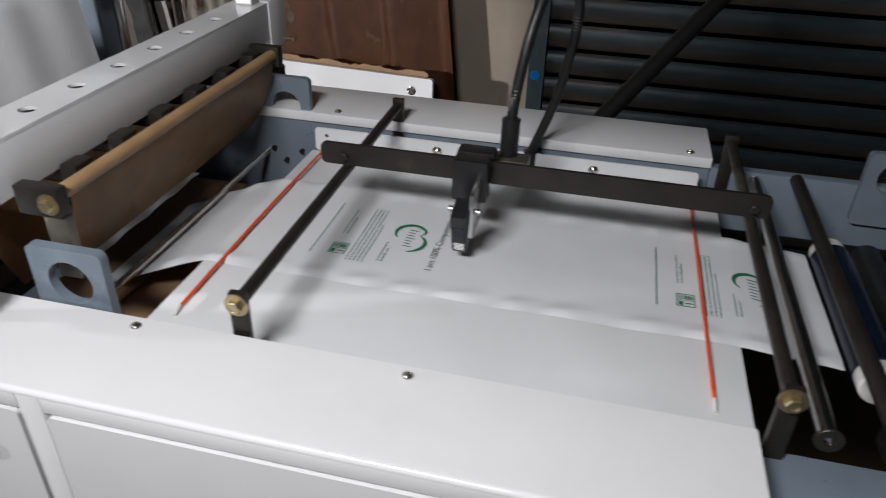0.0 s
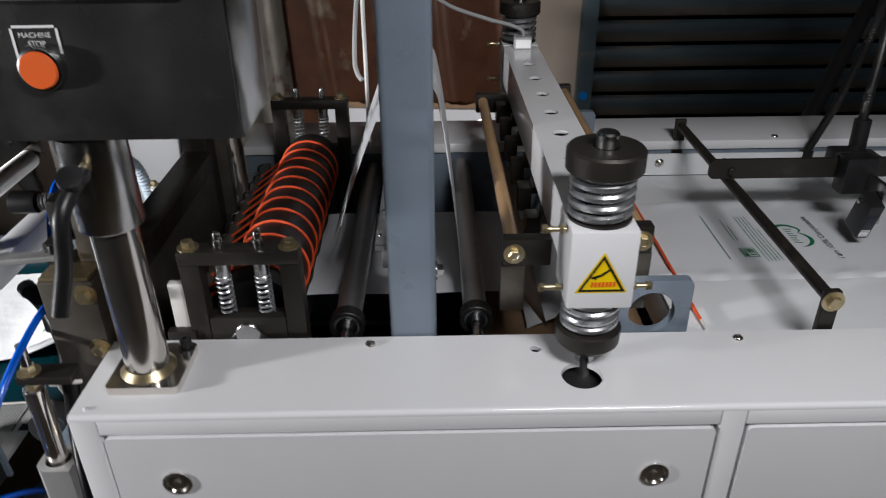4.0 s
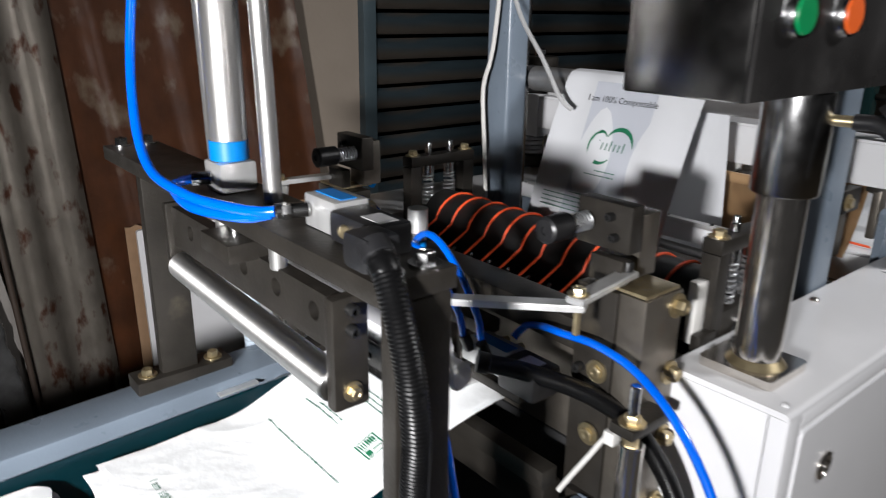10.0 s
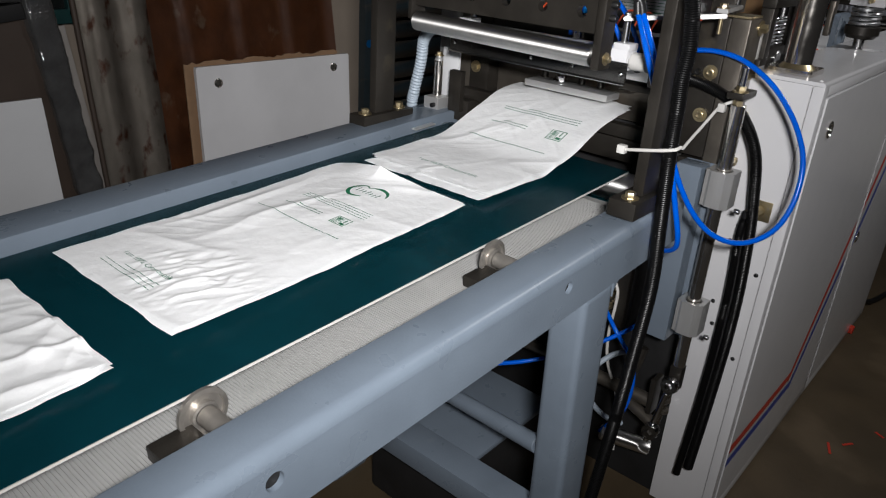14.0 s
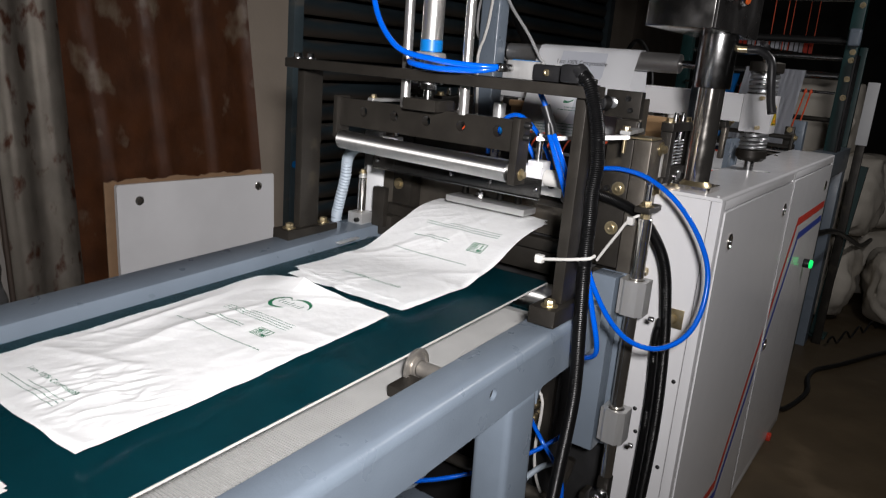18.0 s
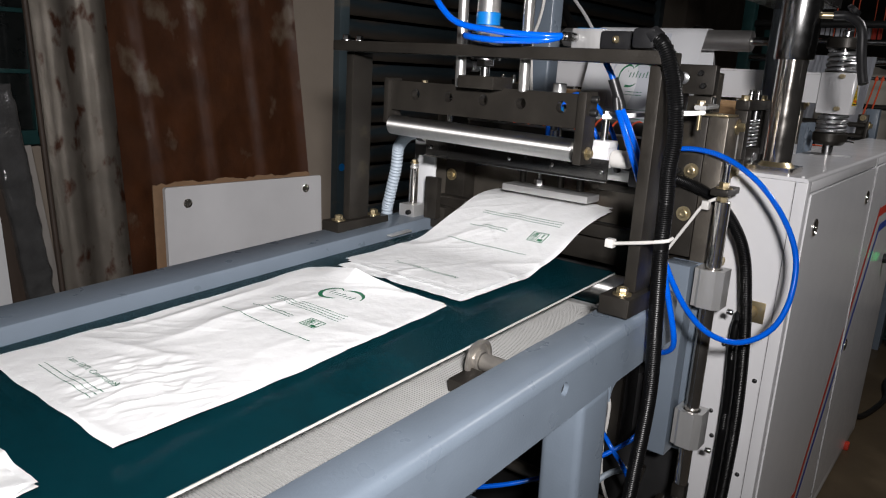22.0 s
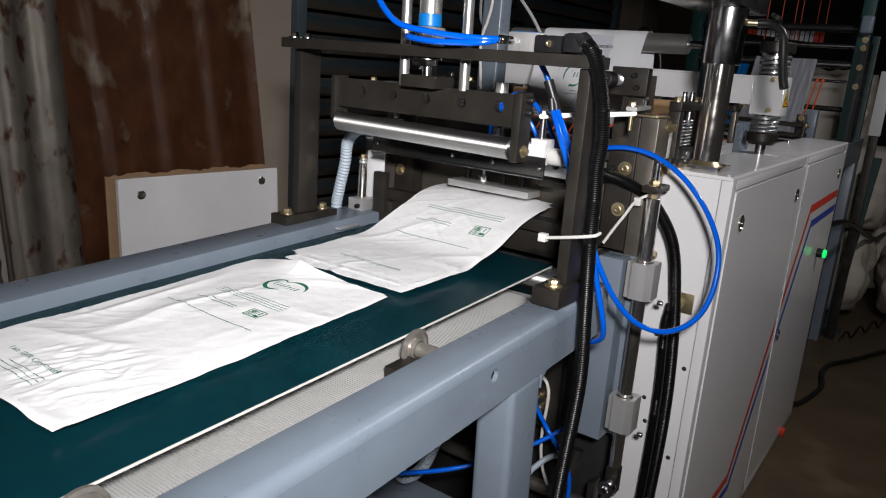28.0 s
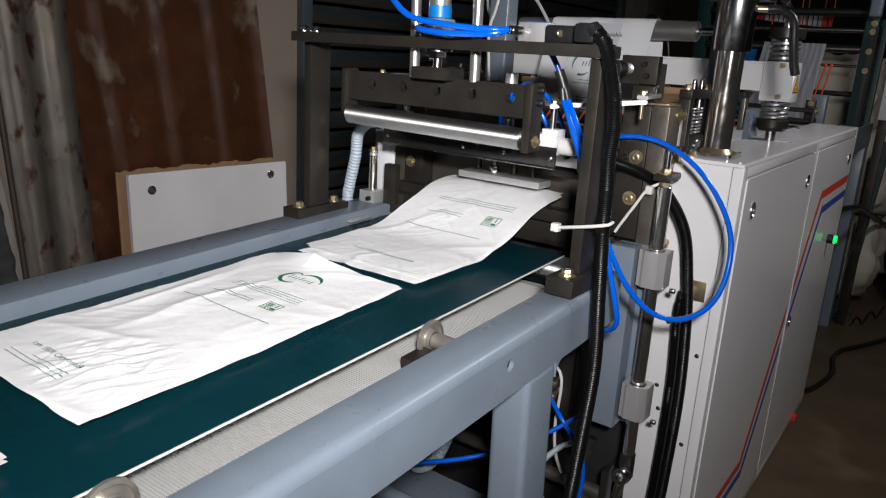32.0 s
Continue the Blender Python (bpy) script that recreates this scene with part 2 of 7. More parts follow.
BLUE_STRIPE = mat("blue_stripe", (0.025, 0.060, 0.36), 0.35, var=0.06)
NYLON = mat("white_nylon", (0.62, 0.61, 0.58), 0.45, var=0.06, scale=40)
GREYHOSE = mat("grey_corrugated_hose", (0.34, 0.40, 0.46), 0.5, var=0.08)
CABLEGREY = mat("grey_cable", (0.40, 0.40, 0.40), 0.45, var=0.08)
LEDGREEN = mat("lit_green_lens", (0.0, 0.5, 0.1), 0.3, var=0.0, emit=((0.0, 0.85, 0.16), 1.3))
RIBBED = mat("pale_slider_bed", (0.36, 0.36, 0.35), 0.42, var=0.08, scale=20, bump=0.15, bscale=160)
DARK = mat("near_black_interior", (0.012, 0.012, 0.0125), 0.6, var=0.4, scale=12)
TEALDARK = mat("dark_green_paint", (0.010, 0.045, 0.045), 0.45, var=0.2)
GLASS = mat("dark_window_pane", (0.005, 0.007, 0.007), 0.30, var=0.3)


SLAT = mat("weathered_shutter_slat", (0.050, 0.074, 0.088), 0.42, var=0.25, scale=12, bump=0.12, bscale=150, wear=(0.13, 0.10, 0.075), wscale=5, wedge=0.60, stretch=(0.3, 1, 2.5))


def rusted_band(m, low, high, colour):
    """Mixes a rust colour into a painted material between two local heights, with a ragged edge."""
    n, l = m.node_tree.nodes, m.node_tree.links
    b = n["Principled BSDF"]
    old = b.inputs["Base Color"].links[0].from_socket
    tc, xyz, nz, add = n.new("ShaderNodeTexCoord"), n.new("ShaderNodeSeparateXYZ"), n.new("ShaderNodeTexNoise"), n.new("ShaderNodeMath")
    nz.inputs["Scale"].default_value, nz.inputs["Detail"].default_value = 6.0, 6.0
    l.new(tc.outputs["Object"], xyz.inputs[0])
    l.new(tc.outputs["Object"], nz.inputs[0])
    add.operation = "MULTIPLY_ADD"
    l.new(nz.outputs[0], add.inputs[0])
    add.inputs[1].default_value = 0.030
    l.new(xyz.outputs[2], add.inputs[2])
    mr, mx = n.new("ShaderNodeMapRange"), n.new("ShaderNodeMix")
    mr.inputs[1].default_value, mr.inputs[2].default_value = low + 0.015, high + 0.015
    mr.inputs[3].default_value, mr.inputs[4].default_value = 0.85, 0.0
    l.new(add.outputs[0], mr.inputs[0])
    mx.data_type = "RGBA"
    l.new(mr.outputs[0], mx.inputs[0])
    l.new(old, mx.inputs[6])
    mx.inputs[7].default_value = (*colour, 1)
    l.new(mx.outputs[2], b.inputs["Base Color"])


rusted_band(SLAT, 0.026, 0.056, (0.098, 0.078, 0.060))


# ---- mesh helpers ----
def V(*a):
    return Vector(a)


def mesh():
    return bmesh.new()


def box(bm, x0, x1, y0, y1, z0, z1, b=0.002, m=None, seg=2):
    t = Matrix.Translation(((x0 + x1) / 2, (y0 + y1) / 2, (z0 + z1) / 2)) @ Matrix.Diagonal((abs(x1 - x0), abs(y1 - y0), abs(z1 - z0), 1))
    r = bmesh.ops.create_cube(bm, size=1, matrix=(m @ t) if m else t)
    if b:
        edges = list({e for v in r["verts"] for e in v.link_edges})
        bmesh.ops.bevel(bm, geom=edges, offset=b, segments=seg, profile=0.6, affect="EDGES")
    return bm


def turn_to(axis):
    return V(0, 0, 1).rotation_difference(Vector(axis).normalized()).to_matrix().to_4x4()


def lathe(bm, p, axis, profile, n=24, closed=False):
    """Revolves (radius, height) pairs round the axis at p."""
    t = Matrix.Translation(p) @ turn_to(axis)
    rings = []
    for r, h in profile:
        if r < 1e-6:
            rings.append([bm.verts.new(t @ V(0, 0, h))])
        else:
            rings.append([bm.verts.new(t @ V(r * math.cos(2 * math.pi * i / n), r * math.sin(2 * math.pi * i / n), h)) for i in range(n)])
    pairs = list(zip(rings, rings[1:])) + ([(rings[-1], rings[0])] if closed else [])
    for a, c in pairs:
        for i in range(n):
            j = (i + 1) % n
            f = [a[i % len(a)], a[j % len(a)], c[j % len(c)], c[i % len(c)]]
            f = list(dict.fromkeys(f))
            if len(f) > 2:
                bm.faces.new(f)
    return bm


def cyl(bm, p, q, r, n=24, b=0.001):
    p, q = Vector(p), Vector(q)
    h = (q - p).length
    b = min(b, r * 0.4, h * 0.4)
    return lathe(bm, p, q - p, [(0, 0), (r - b, 0), (r, b), (r, h - b), (r - b, h), (0, h)], n)


def pipe(bm, p, q, r, ri, n=28, b=0.0008):
    p, q = Vector(p), Vector(q)
    h = (q - p).length
    return lathe(bm, p, q - p, [(ri, 0), (r - b, 0), (r, b), (r, h - b), (r - b, h), (ri, h)], n, closed=True)


def smooth_path(pts, step=0.006):
    pts = [Vector(p) for p in pts]
    ext = [2 * pts[0] - pts[1], *pts, 2 * pts[-1] - pts[-2]]
    out = []
    for a, b_, c, d in zip(ext, ext[1:], ext[2:], ext[3:]):
        k = max(2, int((c - b_).length / step))
        for i in range(k):
            t = i / k
            out.append(0.5 * ((2 * b_) + (c - a) * t + (2 * a - 5 * b_ + 4 * c - d) * t * t + (3 * b_ - a - 3 * c + d) * t ** 3))
    return out + [pts[-1]]


def sweep(bm, pts, r, n=10, step=0.006, rib=0.0, smooth=True):
    """A tube along the points; rib: depth of the corrugation."""
    path = smooth_path(pts, step) if smooth else [Vector(p) for p in pts]
    up, rings = None, []
    for i, p in enumerate(path):
        d = (path[min(i + 1, len(path) - 1)] - path[max(i - 1, 0)]).normalized()
        up = (up - d * up.dot(d)).normalized() if up else d.orthogonal().normalized()
        s = d.cross(up)
        rr = r - (rib if rib and i % 2 else 0)
        rings.append([bm.verts.new(p + rr * (math.cos(2 * math.pi * k / n) * up + math.sin(2 * math.pi * k / n) * s)) for k in range(n)])
    for a, c in zip(rings, rings[1:]):
        for k in range(n):
            bm.faces.new((a[k], a[(k + 1) % n], c[(k + 1) % n], c[k]))
    bm.faces.new(rings[0][::-1])
    bm.faces.new(rings[-1])
    return bm


def helix(bm, p, axis, R, r, turns, h, n=8, seg=22):
    t = Matrix.Translation(p) @ turn_to(axis)
    k = int(turns * seg)
    pts = []
    for i in range(k + 1):
        u = i / k
        e = min(1.0, min(u, 1 - u) * turns / 0.9)
        w = 0.5 + (u - 0.5) * (0.93 + 0.07 * e)
        pts.append(t @ V(R * math.cos(2 * math.pi * i / seg), R * math.sin(2 * math.pi * i / seg), w * h))
    return sweep(bm, pts, r, n, smooth=False)


def hexbolt(bm, p, axis, s, h=None, washer=True):
    """A hexagon head of width s across, standing on p along the axis."""
    h = h or s * 0.6
    axis = Vector(axis).normalized()
    p = Vector(p)
    o = 0.0
    if washer:
        lathe(bm, p, axis, [(0, 0), (s * 0.92, 0), (s * 0.92, s * 0.14), (0, s * 0.14)], 18)
        o = s * 0.14
    lathe(bm, p + axis * o, axis, [(0, 0), (s * 0.577, 0), (s * 0.577, h * 0.85), (s * 0.50, h), (s * 0.3, h), (s * 0.26, h * 0.92), (0, h * 0.92)], 6)
    return bm


def capscrew(bm, p, axis, s):
    axis = Vector(axis).normalized()
    lathe(bm, p, axis, [(0, 0), (s * 0.5, 0), (s * 0.5, s * 0.85), (s * 0.44, s * 0.95), (s * 0.27, s * 0.95), (s * 0.27, s * 0.5), (0, s * 0.5)], 14)
    return bm


def panscrew(bm, p, axis, d):
    """A domed cross-head screw with its slot cut in."""
    axis = Vector(axis).normalized()
    lathe(bm, p, axis, [(0, 0), (d * 0.5, 0), (d * 0.5, d * 0.10), (d * 0.40, d * 0.25), (d * 0.20, d * 0.32), (d * 0.16, d * 0.20), (0, d * 0.16)], 16)
    return bm


def plate(bm, outline, holes, thick, m):
    """A flat plate in the local xy plane with round holes, thick along local z."""
    loops = [[(x, y) for x, y in outline]]
    for cx, cy, r in holes:
        loops.append([(cx + r * math.cos(2 * math.pi * i / 24), cy + r * math.sin(2 * math.pi * i / 24)) for i in range(24)])
    edges, verts = [], []
    for lp in loops:
        vs = [bm.verts.new((x, y, 0)) for x, y in lp]
        verts += vs
        edges += [bm.edges.new((vs[i], vs[(i + 1) % len(vs)])) for i in range(len(vs))]
    f = bmesh.ops.triangle_fill(bm, use_beauty=True, use_dissolve=False, edges=edges)
    faces = [g for g in f["geom"] if isinstance(g, bmesh.types.BMFace)]
    ex = bmesh.ops.extrude_face_region(bm, geom=faces)
    top = [g for g in ex["geom"] if isinstance(g, bmesh.types.BMVert)]
    bmesh.ops.translate(bm, verts=top, vec=(0, 0, thick))
    allv = verts + top
    bmesh.ops.transform(bm, verts=allv, matrix=m)
    bmesh.ops.recalc_face_normals(bm, faces=list({fc for v in allv for fc in v.link_faces}))
    return bm


def rrect(x0, x1, y0, y1, r=0.004, n=4):
    out = []
    for cx, cy, a in ((x1 - r, y1 - r, 0), (x0 + r, y1 - r, 90), (x0 + r, y0 + r, 180), (x1 - r, y0 + r, 270)):
        out += [(cx + r * math.cos(radians(a + 90 * i / n)), cy + r * math.sin(radians(a + 90 * i / n))) for i in range(n + 1)]
    return out


FACE_FRONT = Matrix(((1, 0, 0, 0), (0, 0, -1, 0), (0, 1, 0, 0), (0, 0, 0, 1)))  # local x, y, z -> world x, z, -y
FACE_LEFT = Matrix(((0, 0, -1, 0), (-1, 0, 0, 0), (0, 1, 0, 0), (0, 0, 0, 1)))  # local x, y, z -> world -y, z, -x


def at_y(y):
    return Matrix.Translation((0, y, 0)) @ FACE_FRONT


def thing(name, label, category, at=(0, 0, 0), group="", kind=""):
    ob = new(name)
    ob.empty_display_size = 0.05
    ob.matrix_basis = Matrix.Translation(at)
    return tagged(ob, label, category, group, kind)


def part(name, bm, material, parent=None, label="", category="", group="", kind="", sharp=38):
    me = bpy.data.meshes.new(name)
    bmesh.ops.recalc_face_normals(bm, faces=bm.faces[:])
    bm.to_mesh(me)
    bm.free()
    me.materials.append(material)
    me.shade_smooth()
    me.set_sharp_from_angle(angle=radians(sharp))
    ob = new(name, me)
    if parent:
        ob.parent = parent
        if not parent.parent and parent.type == "EMPTY":
            ob.matrix_parent_inverse = parent.matrix_basis.inverted()
    return tagged(ob, label, category, group, kind)


def words(name, text, size, m, material, parent, bend=None, align="CENTER"):
    """Lettering in the built-in font, as a mesh on the local xy plane of m."""
    cu = bpy.data.curves.new(name, "FONT")
    cu.body, cu.size, cu.align_x, cu.align_y, cu.extrude = text, size, align, "CENTER", 0.0
    tmp = new(name, cu)
    me = bpy.data.meshes.new_from_object(tmp)
    bpy.data.objects.remove(tmp)
    bm = mesh()
    bm.from_mesh(me)
    bpy.data.meshes.remove(me)
    for v in bm.verts:
        v.co = bend(m @ v.co) if bend else m @ v.co
    bm.normal_update()
    return part(name, bm, material, parent)


def flat(bm, pts, bend=None):
    bm.faces.new([bm.verts.new(bend(Vector(p)) if bend else p) for p in pts])
    return bm


# ---- setting ----
def wall(name, x0, x1, y0, y1, z0, z1, material, label, category="wall"):
    return part(name, box(mesh(), x0, x1, y0, y1, z0, z1, 0), material, None, label, category, kind="structure")


wall("floor", -3.3, 6.2, -2.8, 2.15, -0.10, 0.0, FLOOR, "worn brown concrete workshop floor", "floor")
# Ceiling and three outer walls close the room; dark so little light bounces.
wall("ceiling", -3.3, 6.2, -2.8, 2.15, 2.95, 3.05, CEILING, "sheet ceiling of the workshop, coloured dark to cut bounced light", "ceiling")
wall("wall_west", -3.3, -3.15, -2.65, 2.0, 0.0, 2.95, LOW_BOUNCE, "plaster workshop wall coloured dark to cut bounced light")
wall("wall_east", 6.05, 6.2, -2.65, 2.0, 0.0, 2.95, LOW_BOUNCE, "plaster workshop wall coloured dark to cut bounced light")
wall("wall_south", -3.3, 6.2, -2.8, -2.65, 0.0, 2.95, LOW_BOUNCE, "plaster workshop wall coloured dark to cut bounced light")
bm = plate(mesh(), [(-3.3, 0), (0.8715, 0), (0.8715, 2.62), (4.06, 2.62), (4.06, 0), (6.2, 0), (6.2, 2.95), (-3.3, 2.95)], [], 0.15, at_y(2.15))
part("wall_north", bm, CONCRETE, None, "stained grey-brown plaster wall behind the machine", "wall", kind="structure")

# window with bars, beside the leaning sheets
win = thing("window_1", "dark barred steel window in the plaster wall", "window", (-1.0, 1.94, 0.80), kind="structure")
bm = mesh()
for x in (-1.62, -0.30):
    box(bm, x - 0.02, x + 0.02, 1.925, 1.952, 0.80, 2.0, 0.003)
for z in (0.80, 2.0):
    box(bm, -1.64, -0.28, 1.925, 1.952, z - 0.02, z + 0.02, 0.003)
part("window_frame", bm, TEALDARK, win)
for i, x in enumerate((-1.40, -1.19, -0.98, -0.77, -0.56)):
    part("bar", box(mesh(), x - 0.007, x + 0.007, 1.934, 1.948, 0.82, 1.98, 0.002), TEALDARK, win)
for z in (0.98, 1.14, 1.30, 1.46, 1.62, 1.78):
    part("crossbar", box(mesh(), -1.60, -0.32, 1.936, 1.946, z - 0.006, z + 0.006, 0.002), TEALDARK, win)
part("pane", box(mesh(), -1.60, -0.32, 1.9485, 1.9495, 0.81, 1.98, 0), GLASS, win)

# roller shutter
shutter = thing("roller_shutter", "closed blue-grey steel roller shutter with curved slats", "roller shutter", (2.45, 2.0, 0.0), kind="structure")
PITCH = 0.088
bm = mesh()
prof = []
for i in range(11):
    a = i / 10
    prof.append((-0.011 * math.sin(math.pi * a) ** 0.7, 0.010 + a * (PITCH - 0.016)))
prof = [(0.004, 0.0), (0.004, 0.009), *prof, (0.004, PITCH - 0.004), (0.004, PITCH)]
cols = [[bm.verts.new((x, 2.005 + dy, z)) for dy, z in prof] for x in (0.885, 4.03)]
for k in range(len(prof) - 1):
    bm.faces.new((cols[0][k], cols[1][k], cols[1][k + 1], cols[0][k + 1]))
bmesh.ops.solidify(bm, geom=bm.faces[:], thickness=0.002)
slat = part("slat", bm, SLAT, shutter)
for i in range(1, 29):
    s = slat.copy()
    scene.collection.objects.link(s)
    s.location.z = i * PITCH
for x0, x1 in ((0.872, 0.925), (3.985, 4.06)):
    g = part("guide_rail", box(mesh(), x0, x1, 1.965, 2.04, 0.0, 2.62, 0.004), SHUTTER, shutter, "painted guide rail")
bm = mesh()
lathe(bm, (0.895, 1.964, 0.625), (0, -1, 0), [(0, 0), (0.016, 0), (0.016, 0.003), (0, 0.004)], 14)
part("paint_mark", bm, BLUETAPE, shutter, "bright blue paint dab")
part("shutter_box", box(mesh(), 0.80, 4.10, 1.80, 1.949, 2.56, 2.93, 0.01), SHUTTER, shutter)


def sheet(name, label, x0, x1, z1, y_base, y_top, skew, pitch, depth, material, phase=0.0, folded=False):
    """A corrugated steel sheet that leans on the wall; skew: how far its top is shifted sideways."""
    b = mesh()
    nu, nv = max(10, int((x1 - x0) / 0.012)), 30
    rows = []
    for j in range(nv + 1):
        v = j / nv
        row = []
        for i in range(nu + 1):
            x = x0 + (x1 - x0) * i / nu
            if folded:
                q = ((x - x0) / pitch + phase) % 1.0
                w = q / 0.86 * 2 - 1 if q < 0.86 else 1 - (q - 0.86) / 0.14 * 2
            else:
                w = math.sin(2 * math.pi * (x - x0) / pitch + phase)
                w = max(-0.85, min(0.85, 1.25 * w)) / 0.85
            y = y_base + (y_top - y_base) * v + depth * w + 0.004 * noise.noise((x * 5, v * 6, phase))
            row.append(b.verts.new((x + skew * v, y, 0.004 + z1 * v + 0.006 * noise.noise((x * 30, v, 3)) * (v > 0.95))))
        rows.append(row)
    for r0, r1 in zip(rows, rows[1:]):
        for i in range(nu):
            b.faces.new((r0[i], r0[i + 1], r1[i + 1], r1[i]))
    bmesh.ops.solidify(b, geom=b.faces[:], thickness=0.0012)
    return part(name, b, material, None, label, "metal sheet", "sheets leaning on the wall", sharp=60)


sheet("corrugated_sheet", "rust-brown corrugated steel sheet leaning on the wall", -0.17, 0.707, 2.1, 1.868, 1.922, -0.232, 0.20, 0.010, RUST, 0.62, True)
galv = sheet("corrugated_sheet", "worn galvanised corrugated sheet with rust stains, leaning on the wall", -0.300, -0.081, 2.2, 1.838, 1.905, -0.085, 0.115, 0.010, GALV, 1.2)
part("folded_edge", sweep(mesh(), [(-0.304, 1.832, 0.012), (-0.346, 1.865, 1.10), (-0.389, 1.898, 2.2)], 0.008, 10, 0.06), BOARD, galv, "rust-red folded edge")

# a frame wrapped in crumpled film and a pale board beside the sheets
TIPPED = Matrix.Translation((-1.04, 0, 0.0)) @ Matrix.Rotation(radians(-7), 4, "Y") @ Matrix.Translation((1.02, 0, 0))


def wrapped(x0, x1, z0, z1, nx, nz, seed):
    """A film-wrapped bar of a frame: a soft box with sharp little creases."""
    b_ = mesh()

    def crease(p):
        return 0.006 * noise.noise(p * 21 + V(seed, 0, 0)) + 0.004 * abs(noise.noise(p * 47 + V(0, seed, 0)))

    loops = []
    long_x = nx > nz
    n_ = max(nx, nz)
    for i in range(n_ + 1):
        a = i / n_
        ring = []
        for k in range(20):
            c = 2 * math.pi * k / 20
            u, w = math.cos(c), math.sin(c)
            u, w = abs(u) ** 0.45 * (1 if u > 0 else -1), abs(w) ** 0.45 * (1 if w > 0 else -1)
            if long_x:
                p = V(x0 + (x1 - x0) * a, 1.815 + 0.022 * u, (z0 + z1) / 2 + (z1 - z0) / 2 * w)
            else:
                p = V((x0 + x1) / 2 + (x1 - x0) / 2 * w, 1.815 + 0.022 * u, z0 + (z1 - z0) * a)
            h = crease(p)
            ring.append(b_.verts.new(p + V(0, u * h, w * h) if long_x else p + V(w * h, u * h, 0)))
        loops.append(ring)
    for a, c in zip(loops, loops[1:]):
        for k in range(20):
            b_.faces.new((a[k], a[(k + 1) % 20], c[(k + 1) % 20], c[k]))
    b_.faces.new(loops[0])
    b_.faces.new(loops[-1][::-1])
    b_.transform(TIPPED)
    return b_


fr = thing("wrapped_frame", "large frame wrapped in crumpled clear film, leaning on the wall", "wrapped frame", (-0.65, 1.815, 0.0))
part("stile", wrapped(-0.365, -0.293, 0.012, 0.872, 4, 70, 1.0), FOIL, fr, sharp=50)
part("stile", wrapped(-1.02, -0.955, 0.012, 0.872, 4, 70, 2.0), FOIL, fr, sharp=50)
part("rail", wrapped(-0.95, -0.37, 0.787, 0.869, 60, 4, 3.0), FOIL, fr, sharp=50)
part("panel", box(mesh(), -0.955, -0.360, 1.822, 1.832, 0.03, 0.742, 0.001, TIPPED), BOARD, fr, "dark brown board inside the frame")
# Near-black bar fills the gap under the top rail.
part("inner_bar", box(mesh(), -0.950, -0.368, 1.800, 1.8215, 0.743, 0.783, 0.003, TIPPED), DARK, fr, "near-black bar in the gap under the rail")
part("board", box(mesh(), -0.30, -0.255, 1.856, 1.868, -0.090, 0.70, 0.002, TIPPED), PALE_BOARD, None, "narrow pale board standing beside the wrapped frame", "board")
m = pose(-0.60, 1.70, 0.003, -7, 0, 0)
part("board", box(mesh(), -0.14, 0.11, -0.009, 0.009, 0, 0.62, 0.002, m), WHITE_PLATE, None, "pale grey board leaning on the wall", "board")

# spare cabinet door that leans on the sheets, with torn cardboard behind it
m = pose(0.295, 1.765, 0.003, -2.5, 0, -4.5)
door = thing("spare_cabinet_door", "white painted cabinet door leaning on rusty sheets", "cabinet door", (0.295, 1.765, 0.0))
bm = mesh()
plate(bm, rrect(-0.302, 0.302, 0.0, 0.640, 0.008), [(-0.228, 0.585, 0.011), (0.232, 0.597, 0.011)], 0.016, m @ Matrix.Translation((0, 0.008, 0)) @ FACE_FRONT)
part("panel", bm, WHITE, door)
for x, z in ((-0.228, 0.585), (0.232, 0.597)):
    bm = mesh()
    p = m @ V(x, -0.0078, z)
    lathe(bm, p, m.to_3x3() @ V(0, -1, 0), [(0, -0.012), (0.0112, -0.012), (0.0148, -0.0005), (0.0148, 0.0015), (0.0110, 0.003), (0.0095, 0.0005), (0, 0.001)], 20)
    part("lock", bm, CHROME, door, "round cam lock")
b = mesh()
n = 40
top = [(-0.325 + 0.60 * i / n, 0.647 + 0.007 * noise.noise((i * 0.8, 0, 9)) + (0.006 if (i // 5) % 2 else 0)) for i in range(n + 1)]
plate(b, [(0.275, 0.0), *top[::-1], (-0.325, 0.0)], [], 0.005, m @ Matrix.Translation((0, 0.030, 0)) @ FACE_FRONT)
part("cardboard", b, CARD, None, "torn brown cardboard sheet behind the leaning door", "cardboard")


# ---- machine cabinet ----
TOP = 0.92
cab = thing("machine_cabinet", "white powder-coated machine side cabinet with two locked doors", "machine cabinet", (0.65, 0.06, 0.0))
bm = mesh()
# Near-black core fills the cabinet and shows in the door gaps.
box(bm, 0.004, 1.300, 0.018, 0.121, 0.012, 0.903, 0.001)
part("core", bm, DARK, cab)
bm = plate(mesh(), [(0.0, 0.0052), (1.305, 0.0052), (1.305, 0.125), (0.0, 0.125)], [(0.5125, 0.051, 0.0215), (0.470, 0.098, 0.006)], 0.006, Matrix.Translation((0, 0, TOP - 0.006)))
part("top", bm, WHITE, cab)
bm = mesh()
edge = [(0.0052, TOP)] + [(0.0050 - 0.0050 * math.sin(radians(15 * i)), TOP - 0.0050 + 0.0050 * math.cos(radians(15 * i))) for i in range(7)] + [(0.0, TOP - 0.0064), (0.0052, TOP - 0.0064)]
ends = [[bm.verts.new((x, y, z)) for y, z in edge] for x in (0.0, 1.305)]
for i in range(len(edge)):
    j = (i + 1) % len(edge)
    bm.faces.new((ends[0][i], ends[1][i], ends[1][j], ends[0][j]))
bm.faces.new(ends[0])
bm.faces.new(ends[1][::-1])
